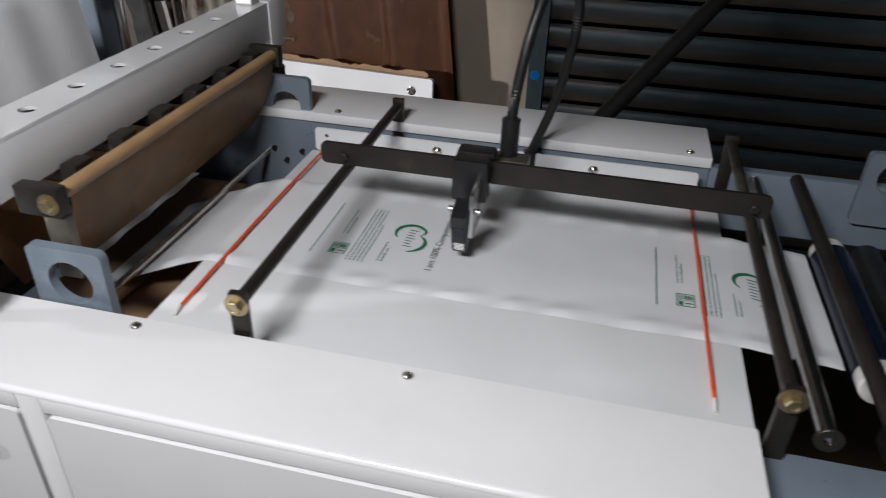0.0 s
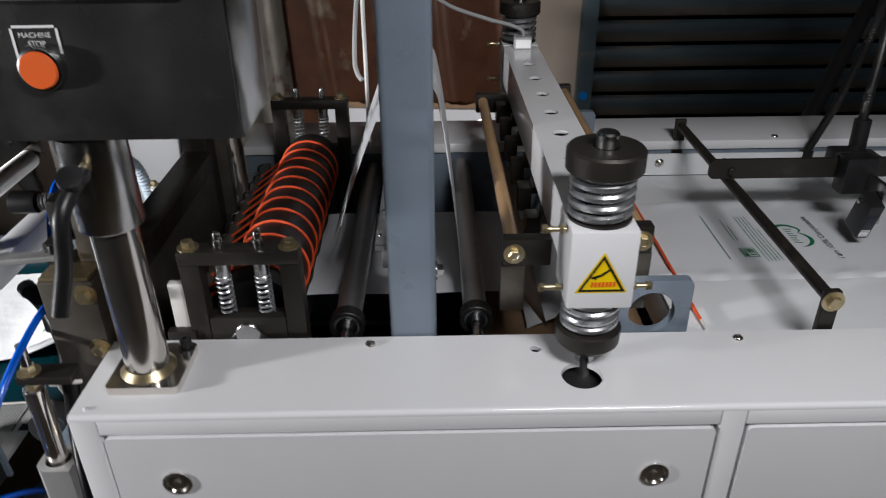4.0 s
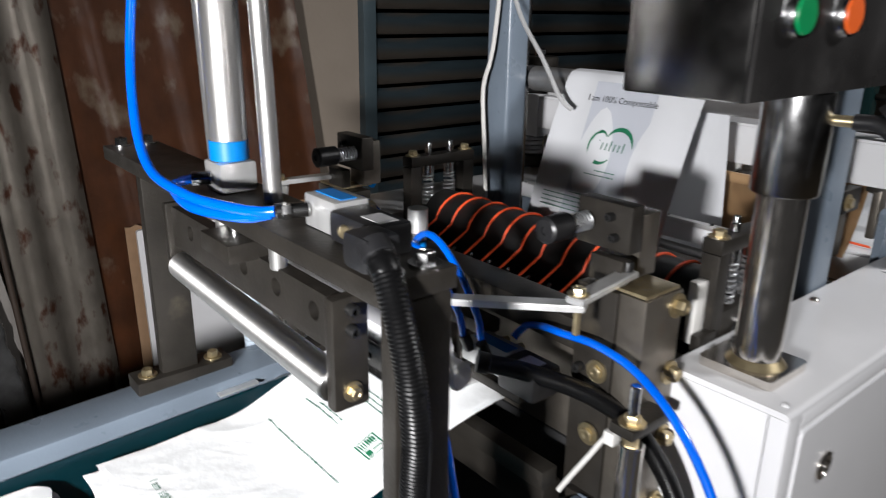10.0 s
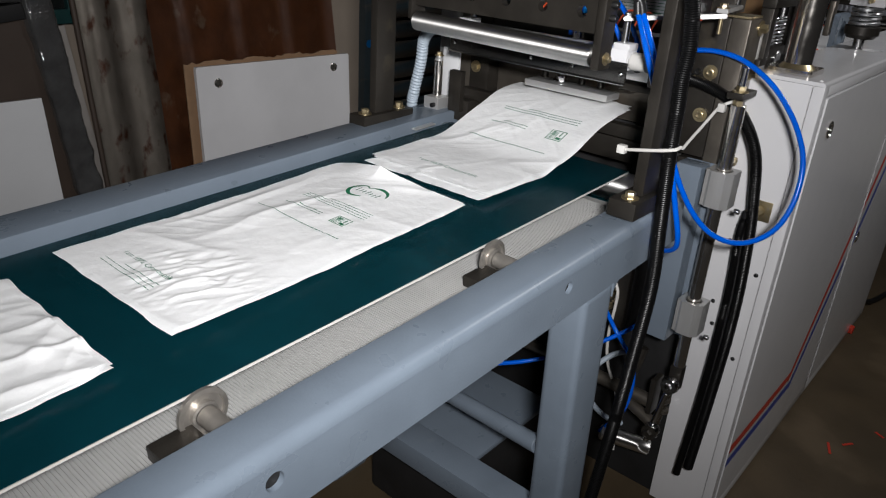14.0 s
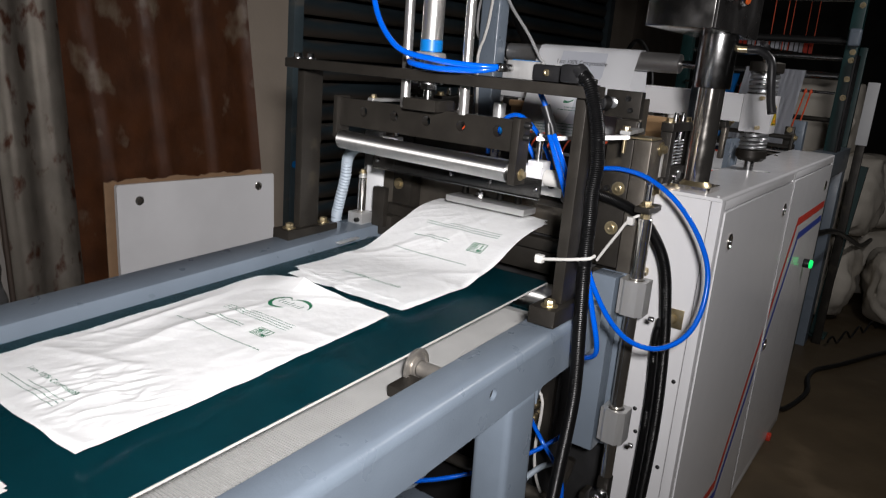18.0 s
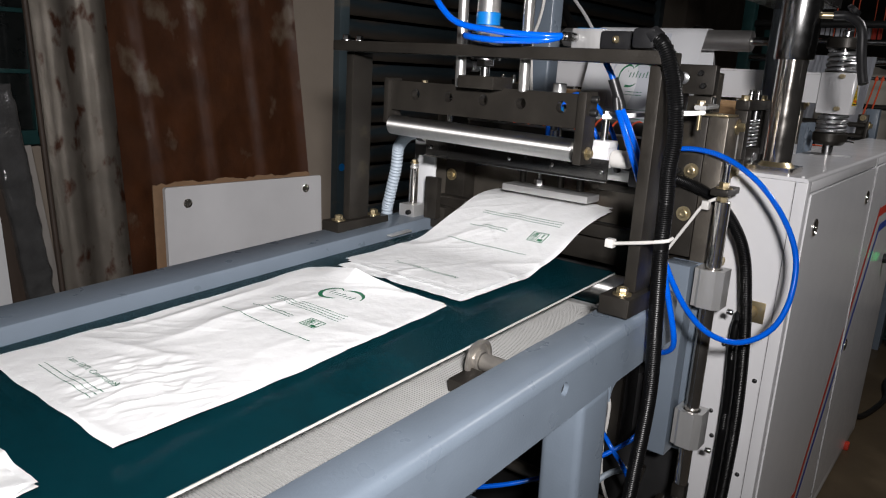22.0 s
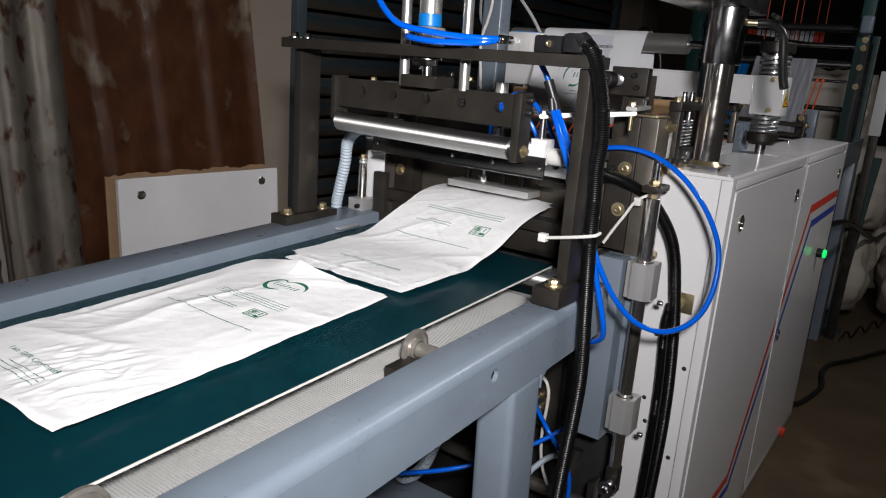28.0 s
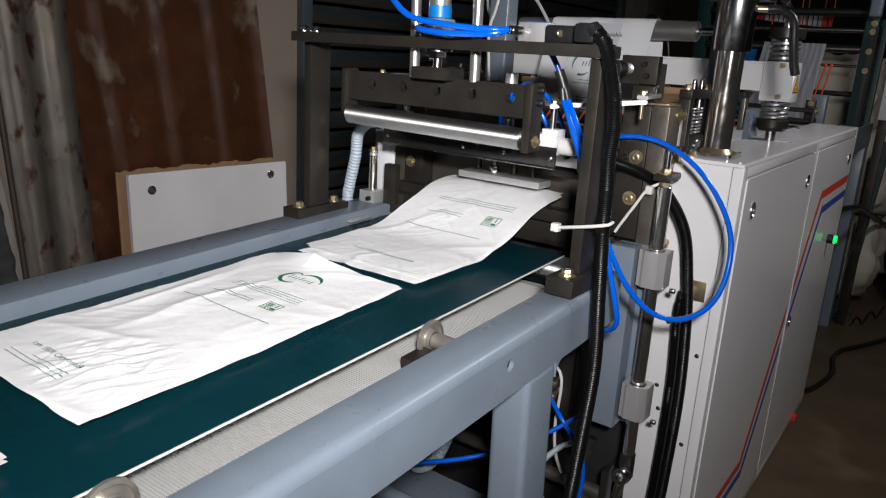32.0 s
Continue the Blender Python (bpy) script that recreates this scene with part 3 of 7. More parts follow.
part("rounded_edge", bm, WHITE, cab)
bm = mesh()
plate(bm, rrect(0.0, 1.305, 0.005, TOP - 0.006, 0.002), [], 0.001, at_y(0.0195))
part("front_backing", bm, WHITE, cab)
DOORS = ((0.030, 0.640), (0.672, 1.278))
bm = mesh()
for x0, x1 in ((0.0, 0.0265), (0.6435, 0.6685), (1.2815, 1.305)):
    box(bm, x0, x1, 0.0, 0.018, 0.006, TOP - 0.0065, 0.0015)
for x0, x1 in DOORS:
    box(bm, x0 - 0.003, x1 + 0.003, 0.0, 0.018, 0.896, TOP - 0.0065, 0.0012)
    box(bm, x0 - 0.003, x1 + 0.003, 0.0, 0.018, 0.006, 0.036, 0.0012)
part("front_frame", bm, WHITE, cab)
part("end_panel", box(mesh(), 0.0, 0.003, 0.0185, 0.125, 0.006, TOP - 0.0065, 0.0008), WHITE, cab)
part("end_panel", box(mesh(), 1.302, 1.305, 0.0185, 0.125, 0.006, TOP - 0.0065, 0.0008), WHITE, cab)
part("back_panel", box(mesh(), 0.0035, 1.3015, 0.122, 0.125, 0.006, TOP - 0.0065, 0.0008), GREYBLUE, cab)


def band(points, w, x0, x1, y):
    """A painted band of width w along the points, in the front plane, cut to x0..x1."""
    b_ = mesh()
    seg = []
    for (ax, az), (bx, bz) in zip(points, points[1:]):
        lo, hi = max(min(ax, bx), x0), min(max(ax, bx), x1)
        if hi - lo < 1e-4:
            continue
        f = lambda x: az + (bz - az) * (x - ax) / (bx - ax)
        h = w / 2 * math.hypot(bx - ax, bz - az) / abs(bx - ax) if abs(bx - ax) > 1e-6 else w
        seg.append(((lo, f(lo)), (hi, f(hi)), h))
    for (ax, az), (bx, bz), h in seg:
        vs = [b_.verts.new((x, y, z)) for x, z in ((ax, az - h), (bx, bz - h), (bx, bz + h), (ax, az + h))]
        b_.faces.new(vs)
    return b_


for k, (x0, x1) in enumerate(DOORS):
    bm = mesh()
    lock_x = (((0.093, 0.832), (0.585, 0.832)), ((0.703, 0.457), (1.21, 0.832)))[k]
    plate(bm, rrect(x0, x1, 0.039, 0.8925, 0.006), [(x, z, 0.0115) for x, z in lock_x], 0.015, at_y(0.0135))
    d = part("door", bm, WHITE, cab)
    for x, z in lock_x:
        bm = mesh()
        lathe(bm, (x, -0.0015, z), (0, -1, 0), [(0, -0.012), (0.0118, -0.012), (0.0155, 0.0), (0.0150, 0.0022), (0.0115, 0.0035), (0.0098, 0.0008), (0.0045, 0.001), (0.0040, 0.004), (0, 0.0042)], 24)
        part("lock", bm, CHROME, d, "chrome cam lock")
    for w, off, material, label in ((0.023, 0.0, RED_STRIPE, "red painted stripe"), (0.021, 0.046, BLUE_STRIPE, "blue painted stripe")):
        line = [(-0.1, 0.184 - off * 0.75), (0.405 + off * 0.55, 0.184 - off * 0.75), (0.836 + off * 1.1, 0.768 - off), (1.4, 0.768 - off)]
        part("stripe", band(line, w, x0 + 0.001, x1 - 0.001, -0.0019), material, d, label)
for x in (0.288, 0.698, 0.987):
    part("screw", panscrew(mesh(), (x, 0.111, TOP), (0, 0, 1), 0.0115), CHROME, cab)
part("screw", panscrew(mesh(), (0.0145, 0.012, TOP), (0, 0, 1), 0.006), WHITE, cab)

rear = thing("machine_rear_cabinet", "white and blue-grey rear side cabinet of the machine", "machine cabinet", (0.66, 0.76, 0.0))
part("cover", box(mesh(), 0.02, 1.305, 0.688, 0.818, 0.918, 0.935, 0.003), WHITE, rear)
part("side_plate", box(mesh(), 0.02, 1.3045, 0.694, 0.714, 0.55, 0.9178, 0.002), GREYBLUE, rear, "blue-grey side plate")
part("side_rail", box(mesh(), 1.305, 2.30, 0.694, 0.714, 0.816, 0.9178, 0.002), GREYBLUE, rear, "shallow blue-grey rail")
part("back", box(mesh(), 0.02, 1.303, 0.7145, 0.815, 0.005, 0.9178, 0.002), WHITE, rear)
for x in (0.696, 0.984, 1.272):
    part("screw", panscrew(mesh(), (x, 0.703, 0.935), (0, 0, 1), 0.0125), CHROME, rear)

rail = thing("machine_side_rail", "blue-grey steel side rail beyond the white cover", "machine rail", (1.8, 0.14, 0.0))
part("rail", box(mesh(), 1.3065, 2.30, 0.062, 0.142, 0.79, 0.884, 0.004), GREYBLUE, rail)
part("leg", box(mesh(), 2.20, 2.30, 0.064, 0.140, 0.0, 0.7895, 0.003), GREYBLUE, rail)
part("leg", box(mesh(), 2.20, 2.30, 0.715, 0.78, 0.0, 0.91, 0.003), GREYBLUE, rail)

inner = thing("machine_inner_frame", "near-black inner frame between the machine cabinets", "machine frame", (0.65, 0.4, 0.0))
# Near-black pan and apron close the space between the cabinets.
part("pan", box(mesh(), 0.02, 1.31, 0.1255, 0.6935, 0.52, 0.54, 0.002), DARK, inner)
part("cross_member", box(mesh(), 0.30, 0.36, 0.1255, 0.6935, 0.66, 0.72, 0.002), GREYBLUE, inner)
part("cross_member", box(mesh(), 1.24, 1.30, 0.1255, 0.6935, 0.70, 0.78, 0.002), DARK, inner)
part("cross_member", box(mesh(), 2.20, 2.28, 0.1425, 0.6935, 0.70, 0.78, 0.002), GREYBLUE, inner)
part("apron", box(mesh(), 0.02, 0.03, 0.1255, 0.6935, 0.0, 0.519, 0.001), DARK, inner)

# perforated bearing plates that stand on both sides of the sealing head
for y0, w in ((0.150, 0.0), (0.705, 0.02)):
    m = at_y(y0)
    bp = thing("bearing_plate", "blue-grey steel plate with a round opening", "machine plate", (0.61, y0, 0.80), "bearing plates")
    bm = plate(mesh(), rrect(0.560, 0.650, 0.80, 0.980 + w * 0.5, 0.008), [(0.606, 0.938, 0.0265)], 0.012, m)
    part("plate", bm, GREYBLUE, bp)
    for x, z in ((0.578, 0.86), (0.630, 0.86), (0.600, 0.84), (0.628, 0.825)):
        part("screw", capscrew(mesh(), (x, y0 - 0.012, z), (0, -1, 0), 0.008), RUBBER, bp)

# ---- film table ----
table = thing("film_table", "white painted sheet metal table under the film", "machine table", (0.99, 0.4, 0.84))
part("table_top", box(mesh(), 0.663, 1.318, 0.128, 0.660, 0.874, 0.880, 0.0015), WHITE_PLATE, table)
bm = mesh()
plate(bm, rrect(0.670, 1.286, 0.881, 0.921, 0.006), [(0.690, 0.908, 0.0032)], 0.003, at_y(0.663))
part("rear_lip", bm, WHITE_PLATE, table)
part("left_lip", box(mesh(), 0.663, 0.6655, 0.130, 0.659, 0.820, 0.8738, 0.0008), WHITE_PLATE, table)
part("right_lip", box(mesh(), 1.3155, 1.318, 0.130, 0.659, 0.820, 0.8738, 0.0008), WHITE_PLATE, table)
for x in (0.765, 0.88, 1.13):
    part("bolt", lathe(mesh(), (x, 0.6595, 0.905), (0, -1, 0), [(0, 0), (0.008, 0), (0.008, 0.001), (0.0055, 0.003), (0.003, 0.0045), (0, 0.003)], 16), CHROME, table)
for x in (0.689, 1.279):
    c = thing("orange_guide_line", "thin orange guide cord stretched across the film table", "cord", (x, 0.42, 0.883), "guide cords")
    part("cord", sweep(mesh(), [(x - 0.001, 0.648, 0.8870), (x, 0.42, 0.8880), (x + 0.002, 0.196, 0.8845)], 0.0021, 8, 0.05), CORD, c)
    part("end", sweep(mesh(), [(x + 0.002, 0.197, 0.886), (x + 0.003, 0.182, 0.8815)], 0.0018, 8), NYLON, c, "pale frayed cord end")
    bm = lathe(mesh(), (x - 0.001, 0.650, 0.880), (0, 0, 1), [(0, 0), (0.006, 0), (0.006, 0.002), (0.004, 0.006), (0.004, 0.009), (0, 0.010)], 14)
    part("anchor_screw", bm, STEEL, c)


# ---- film web ----
def film_z(x, y):
    d = 0.8814
    if x < 0.668:
        d -= (0.668 - x) ** 1.15 * 0.55
    if x > 1.325:
        d -= (x - 1.325) * 0.10
    e = min(abs(y - 0.297), abs(y - 0.545))
    pucker = max(0.0, 1 - e / 0.028)
    d += min(1.0, e / 0.008) * pucker * 0.0055 * (0.5 + 0.5 * math.sin(x * 95 + 7 * noise.noise((x * 6, y * 3, 0)) - y * 60))
    edge = min(1.0, max(0.0, min(y - 0.297, 0.545 - y)) / 0.014)
    return d - 0.0009 * (1 - edge) + 0.0014 * (0.5 + noise.noise((x * 7, y * 16, 2))) * edge


def film_sheet(x0, x1, y0, y1, dz, nu, nv):
    b_ = mesh()
    rows_ = []
    for i in range(nu + 1):
        x = x0 + (x1 - x0) * i / nu
        rows_.append([b_.verts.new((x, y0 + (y1 - y0) * j / nv + 0.0012 * math.sin(x * 41) * (j in (0, nv)), film_z(x, y0 + (y1 - y0) * j / nv) + dz)) for j in range(nv + 1)])
    for a, c in zip(rows_, rows_[1:]):
        for j in range(nv):
            b_.faces.new((a[j], a[j + 1], c[j + 1], c[j]))
    return b_


web = thing("film_web", "white printed plastic film running flat over the table", "plastic film", (1.0, 0.42, 0.885))
part("film", film_sheet(0.49, 1.428, 0.297, 0.545, 0.0, 240, 34), FILM, web, sharp=80)


def film_bend(p):
    return V(p.x, p.y, film_z(p.x, p.y) + 0.0009)


def bars(parent, x0, lines, y0, y1, pitch, w, bend, material=PRINT_GREY, breaks=7, seed=1, along="y"):
    """Rows of small plain bars that stand for writing too small to read."""
    rnd = random.Random(seed)
    b_ = mesh()
    for k in range(lines):
        c = x0 + k * pitch
        y = y0
        stop = y1 if k < lines - 1 or lines == 1 else y0 + (y1 - y0) * 0.7
        while y < stop - 0.002:
            e = min(stop, y + (y1 - y0) / breaks * rnd.uniform(0.5, 1.5))
            q = ((c, y), (c + w, y), (c + w, e - 0.0014), (c, e - 0.0014))
            pts = [V(a, d, 0) for a, d in q] if along == "y" else [V(d, a, 0) for a, d in q]
            flat(b_, pts, bend)
            y = e
    return part("small_print", b_, material, parent, "rows of small dark green print", kind="stuff")


def logo(parent, cx, cy, s, bend, flip=1):
    """The green mark on film and bags, as plain arcs, a leaf and bars; read with +x up and -y to the right."""

    def at(u, v):
        q = V(cx + flip * s * v, cy - s * u, 0)
        return bend(q) if bend else q

    b_ = mesh()
    for ou, ov, a0, a1, r, w in ((-0.22, -0.02, 100, 315, 0.46, 0.12), (0.30, 0.02, 5, 150, 0.50, 0.11), (-0.34, 0.20, 20, 200, 0.20, 0.07)):
        n_ = 16
        ring = []
        for i in range(n_ + 1):
            a = radians(a0 + (a1 - a0) * i / n_)
            h = w * (0.2 + math.sin(math.pi * i / n_)) * 0.5
            ring.append([b_.verts.new(at(ou + (r + e) * math.cos(a), ov + (r + e) * math.sin(a))) for e in (-h, h)])
        for p, q in zip(ring, ring[1:]):
            b_.faces.new((p[0], q[0], q[1], p[1]))
    part("printed_mark", b_, PRINT, parent, "round green printed mark", kind="stuff")
    b_ = mesh()
    for i in range(7):
        u = -0.42 + 0.15 * i
        b_.faces.new([b_.verts.new(at(a, c)) for a, c in ((u, -0.10), (u + 0.045, -0.10), (u + 0.075, 0.10 + 0.07 * (i % 3 == 0)), (u + 0.03, 0.10 + 0.07 * (i % 3 == 0)))])
    part("printed_mark_bars", b_, PRINT_GREY, parent, "slanted bars in the printed mark", kind="stuff")


def stamp(parent, x, y, s, bend):
    """A small square printed label: a thin frame with a leaf block, a tick and three bars."""
    b_ = mesh()

    def quad(x0, x1, y0, y1):
        flat(b_, [V(x + s * a, y + s * 1.25 * c, 0) for a, c in ((x0, y0), (x1, y0), (x1, y1), (x0, y1))], bend)

    for q in ((0, 0.06, 0, 1), (0.94, 1, 0, 1), (0.06, 0.94, 0, 0.05), (0.06, 0.94, 0.95, 1), (0.06, 0.94, 0.47, 0.50)):
        quad(*q)
    for k in range(4):
        quad(0.46 + 0.11 * k, 0.54 + 0.11 * k, 0.56, 0.90 - 0.05 * (k % 2))
    for k in range(3):
        quad(0.12 + 0.11 * k, 0.17 + 0.11 * k, 0.56, 0.90)
    quad(0.12, 0.36, 0.10, 0.40)
    quad(0.46, 0.88, 0.22, 0.30)
    part("printed_label", b_, PRINT, parent, "small square green printed label", kind="stuff")


def web_print(parent, x, bend, yl=0.322, yr=0.52, flip=1):
    bars(parent, x, 1, yl + 0.03, yr - 0.03, 0.006, 0.0019, bend, seed=2, breaks=22)
    bars(parent, x + 0.026, 2, yl + 0.085, yr - 0.045, 0.0055, 0.0017, bend, seed=3, breaks=12)
    stamp(parent, x + 0.024, yl + 0.034, 0.022, bend)
    bars(parent, x + 0.052, 5, yl + 0.022, yr - 0.035, 0.0054, 0.0016, bend, seed=4, breaks=26)
    logo(parent, x + 0.118, (yl + yr) / 2, 0.046, bend, flip)
    bars(parent, x + 0.092, 2, yl + 0.03, yl + 0.08, 0.0055, 0.0016, bend, seed=5, breaks=9)


web_print(web, 0.784, film_bend)
web_print(web, 1.226, film_bend)
words("lettering", "I am 100% Compostable", 0.0135, Matrix.Translation((0.945, 0.415, 0)) @ Matrix.Rotation(radians(90), 4, "Z"), INKBLACK, web, film_bend)


# ---- sealing head ----
head = thing("sealing_head", "white square beam of the hot sealing head on two springs", "sealing head", (0.52, 0.4, 0.92))
bm = mesh()
HOLES = [(0.5205, 0.235 + 0.082 * i, 0.010) for i in range(6)] + [(0.512, 0.150, 0.010)]
plate(bm, rrect(0.490, 0.551, 0.112, 0.815, 0.002), HOLES, 0.004, Matrix.Translation((0, 0, 1.0845)))
part("beam_top", bm, WHITE, head)
for x0, x1 in ((0.490, 0.494), (0.547, 0.551)):
    part("beam_side", box(mesh(), x0, x1, 0.112, 0.815, 1.026, 1.0843, 0.001), WHITE, head)
part("beam_bottom", box(mesh(), 0.4942, 0.5468, 0.112, 0.815, 1.026, 1.030, 0.001), WHITE, head)
for y0, y1 in ((0.046, 0.1115), (0.7705, 0.835)):
    e = part("end_block", box(mesh(), 0.488, 0.553, y0, y1, 1.006, 1.0905, 0.003), WHITE, head)
    yc = (y0 + y1) / 2 + (0.002 if y0 < 0.3 else 0)
    part("upper_spring", helix(mesh(), (0.5205, yc, 1.091), (0, 0, 1), 0.0275, 0.0042, 4.4, 0.047), ZINC, head, "bright zinc coil spring")
    part("lower_spring", helix(mesh(), (0.5205, yc, 0.966), (0, 0, 1), 0.0265, 0.0040, 4.2, 0.040), ZINC, head, "bright zinc coil spring")
    part("hand_nut", lathe(mesh(), (0.5205, yc, 1.138), (0, 0, 1), [(0.011, 0), (0.034, 0), (0.0368, 0.003), (0.0368, 0.021), (0.0345, 0.0235), (0.012, 0.0235), (0.011, 0.02)], 36), OXIDE, head, "dark knurled hand nut")
    part("lower_nut", lathe(mesh(), (0.5205, yc, 0.941), (0, 0, 1), [(0.011, 0), (0.026, 0), (0.0335, 0.008), (0.034, 0.024), (0.031, 0.0255), (0.011, 0.0255)], 36), OXIDE, head)
    part("spindle", cyl(mesh(), (0.5205, yc, 0.80), (0.5205, yc, 1.176), 0.0108, 24, 0.002), STEEL, head, "bright steel spindle")
    part("washer", lathe(mesh(), (0.5205, yc, 1.0906), (0, 0, 1), [(0.0112, 0), (0.031, 0), (0.031, 0.0025), (0.0112, 0.0025)], 28, True), OXIDE, head)
    s = 1 if y0 < 0.3 else -1
    for x, z, d in ((0.488, 1.083, -1), (0.488, 1.018, -1), (0.553, 1.018, 1)):
        bm = mesh()
        p = V(x, yc - 0.012 * s, z)
        cyl(bm, p, p + V(0.022 * d, 0, 0), 0.0028, 12)
        hexbolt(bm, p + V(0.004 * d, 0, 0), (d, 0, 0), 0.0085, 0.004, False)
        hexbolt(bm, p + V(0.019 * d, 0, 0), (d, 0, 0), 0.0085, 0.005, False)
        part("set_screw", bm, BRASS, head)
# warning triangle
tri = [(0.5205 + 0.0255 * x, 1.0435 + 0.0255 * z) for x, z in ((-1, -0.72), (1, -0.72), (0, 1.02))]


def inset(ps, k):
    cx, cz = sum(p[0] for p in ps) / 3, sum(p[1] for p in ps) / 3
    return [(cx + (x - cx) * k, cz + (z - cz) * k) for x, z in ps]


bm = mesh()
flat(bm, [V(x, 0.0455, z) for x, z in tri])
part("sticker", bm, YELLOW, head, "yellow hot-surface warning triangle")
bm = mesh()
o, i_ = inset(tri, 0.90), inset(tri, 0.74)
for k in range(3):
    flat(bm, [V(p[0], 0.0450, p[1]) for p in (o[k], o[(k + 1) % 3], i_[(k + 1) % 3], i_[k])])
for q in (((-0.42, -0.02), (-0.05, 0.10), (-0.02, 0.00), (-0.40, -0.12)), ((-0.05, 0.12), (0.26, 0.34), (0.30, 0.26), (-0.02, 0.0)), ((-0.22, 0.0), (-0.16, -0.02), (-0.26, -0.16), (-0.31, -0.13))):
    flat(bm, [V(0.5205 + 0.0255 * x, 0.0450, 1.0435 + 0.0255 * z) for x, z in q])
part("symbol", bm, INKBLACK, head)
bm = mesh()
for k in range(7):
    x = -0.42 + 0.14 * k
    flat(bm, [V(0.5205 + 0.0255 * (x + a), 0.0450, 1.0435 + 0.0255 * z) for a, z in ((0, -0.46), (0.09, -0.46), (0.11, -0.24), (0.02, -0.24))])
part("symbol", bm, ORANGE_TAPE, head)
# connector and cable on the far end of the beam
part("terminal", box(mesh(), 0.507, 0.537, 0.742, 0.766, 1.089, 1.110, 0.002), CABLEGREY, head, "small grey terminal block")
part("terminal_label", box(mesh(), 0.509, 0.535, 0.7412, 0.7418, 1.092, 1.106, 0), INKWHITE, head, "white label on the terminal block")

# hanging spring clips under the beam
for i in range(6):
    y = 0.235 + 0.086 * i
    bm = mesh()
    box(bm, 0.5545, 0.576, y - 0.016, y + 0.016, 0.985, 1.034, 0.004)
    box(bm, 0.470, 0.4875, y - 0.013, y + 0.013, 0.985, 1.018, 0.002)
    box(bm, 0.4876, 0.5533, y - 0.010, y + 0.010, 1.008, 1.0255, 0.002)
    part("heater_clamp", bm, OXIDE, head, "dark steel heater clamp")
    part("insulator", cyl(mesh(), (0.5205, y + 0.04, 0.992), (0.5205, y + 0.04, 1.0258), 0.011, 16, 0.002), NYLON, head, "white ceramic insulator")

# teflon curtain frames on both sides of the head
for side, xr, zr in ((-1, 0.449, 1.012), (1, 0.590, 1.026)):
    t = thing("teflon_curtain", "brown teflon cloth curtain rolled on a rod beside the sealing head", "teflon curtain", (xr, 0.4, 0.88), "teflon curtains")
    part("rod", cyl(mesh(), (xr, 0.168, zr), (xr, 0.690, zr), 0.0085, 18), TEFLON, t, "brown cloth-wrapped rod")
    bm = mesh()
    x2 = 0.5205 + side * 0.018
    rows = []
    for j in range(17):
        y = 0.182 + 0.50 * j / 16
        rows.append([bm.verts.new((xr + side * 0.006 + (x2 - xr) * u * u * 0.9 - side * 0.006 * u, y, zr - 0.125 * u + 0.002 * noise.noise((y * 9, u * 3, side)))) for u in [k / 10 for k in range(11)]])
    for a, c in zip(rows, rows[1:]):
        for k in range(10):
            bm.faces.new((a[k], a[k + 1], c[k + 1], c[k]))
    bmesh.ops.solidify(bm, geom=bm.faces[:], thickness=0.0012)
    part("cloth", bm, TEFLON, t, sharp=70)
    for y0, y1 in ((0.155, 0.172), (0.688, 0.705)):
        part("bracket", box(mesh(), min(xr, 0.5205) - (0.012 if side < 0 else -0.03), max(xr, 0.5205) + (0.012 if side > 0 else -0.03), y0, y1, zr - 0.020, zr + 0.013, 0.002), OXIDE, t)
        part("bolt", hexbolt(mesh(), (xr, y0 if y0 < 0.3 else y1, zr - 0.004), (0, -1 if y0 < 0.3 else 1, 0), 0.013, 0.006), BRASS, t)
    part("foot", box(mesh(), xr - 0.014, xr + 0.014, 0.158, 0.170, 0.93, zr - 0.021, 0.002), BARE, t)

tray = thing("cardboard_box", "brown cardboard tray under the sealing head", "cardboard box", (0.54, 0.41, 0.62))
part("body", box(mesh(), 0.42, 0.66, 0.17, 0.655, 0.62, 0.796, 0.003), CARD, tray)
part("flap", box(mesh(), 0.421, 0.536, 0.171, 0.654, 0.7962, 0.800, 0.001), CARD, tray)
part("flap", box(mesh(), 0.542, 0.659, 0.171, 0.654, 0.7962, 0.800, 0.001), CARD, tray)
part("box_tape", box(mesh(), 0.445, 0.50, 0.1695, 0.25, 0.8008, 0.8016, 0), ORANGE_TAPE, None, "strip of bright orange tape", "tape")
part("prop", box(mesh(), 0.50, 0.58, 0.30, 0.50, 0.5405, 0.6195, 0.003), CARD, None, "folded cardboard under the tray", "cardboard")
rod = thing("guide_rod", "thin polished steel rod across the machine", "guide rod", (0.567, 0.42, 0.84))
part("rod", cyl(mesh(), (0.565, 0.152, 0.853), (0.565, 0.692, 0.853), 0.005, 16), CHROME, rod)

# ---- photo sensor bridge ----
bridge = thing("sensor_bridge", "dark steel bridge with a flat bar over the film", "sensor bridge", (1.05, 0.42, 0.88))
for x in (0.805, 1.326):
    part("cross_tube", cyl(mesh(), (x, 0.137, 0.955), (x, 0.690, 0.962), 0.0075, 18), OXIDE, bridge)
    for y in (0.130, 0.690):
        z = 0.955 if y < 0.4 else 0.962
        part("bracket", box(mesh(), x - 0.0095, x + 0.0095, y, y + 0.009, 0.881, z + 0.012, 0.002), OXIDE, bridge)
    part("bolt", hexbolt(mesh(), (x, 0.1298, 0.955), (0, -1, 0), 0.014, 0.007), BRASS, bridge)
bm = plate(mesh(), rrect(0.770, 1.345, 0.966, 0.996, 0.008), [], 0.006, at_y(0.452))
part("flat_bar", bm, OXIDE, bridge)
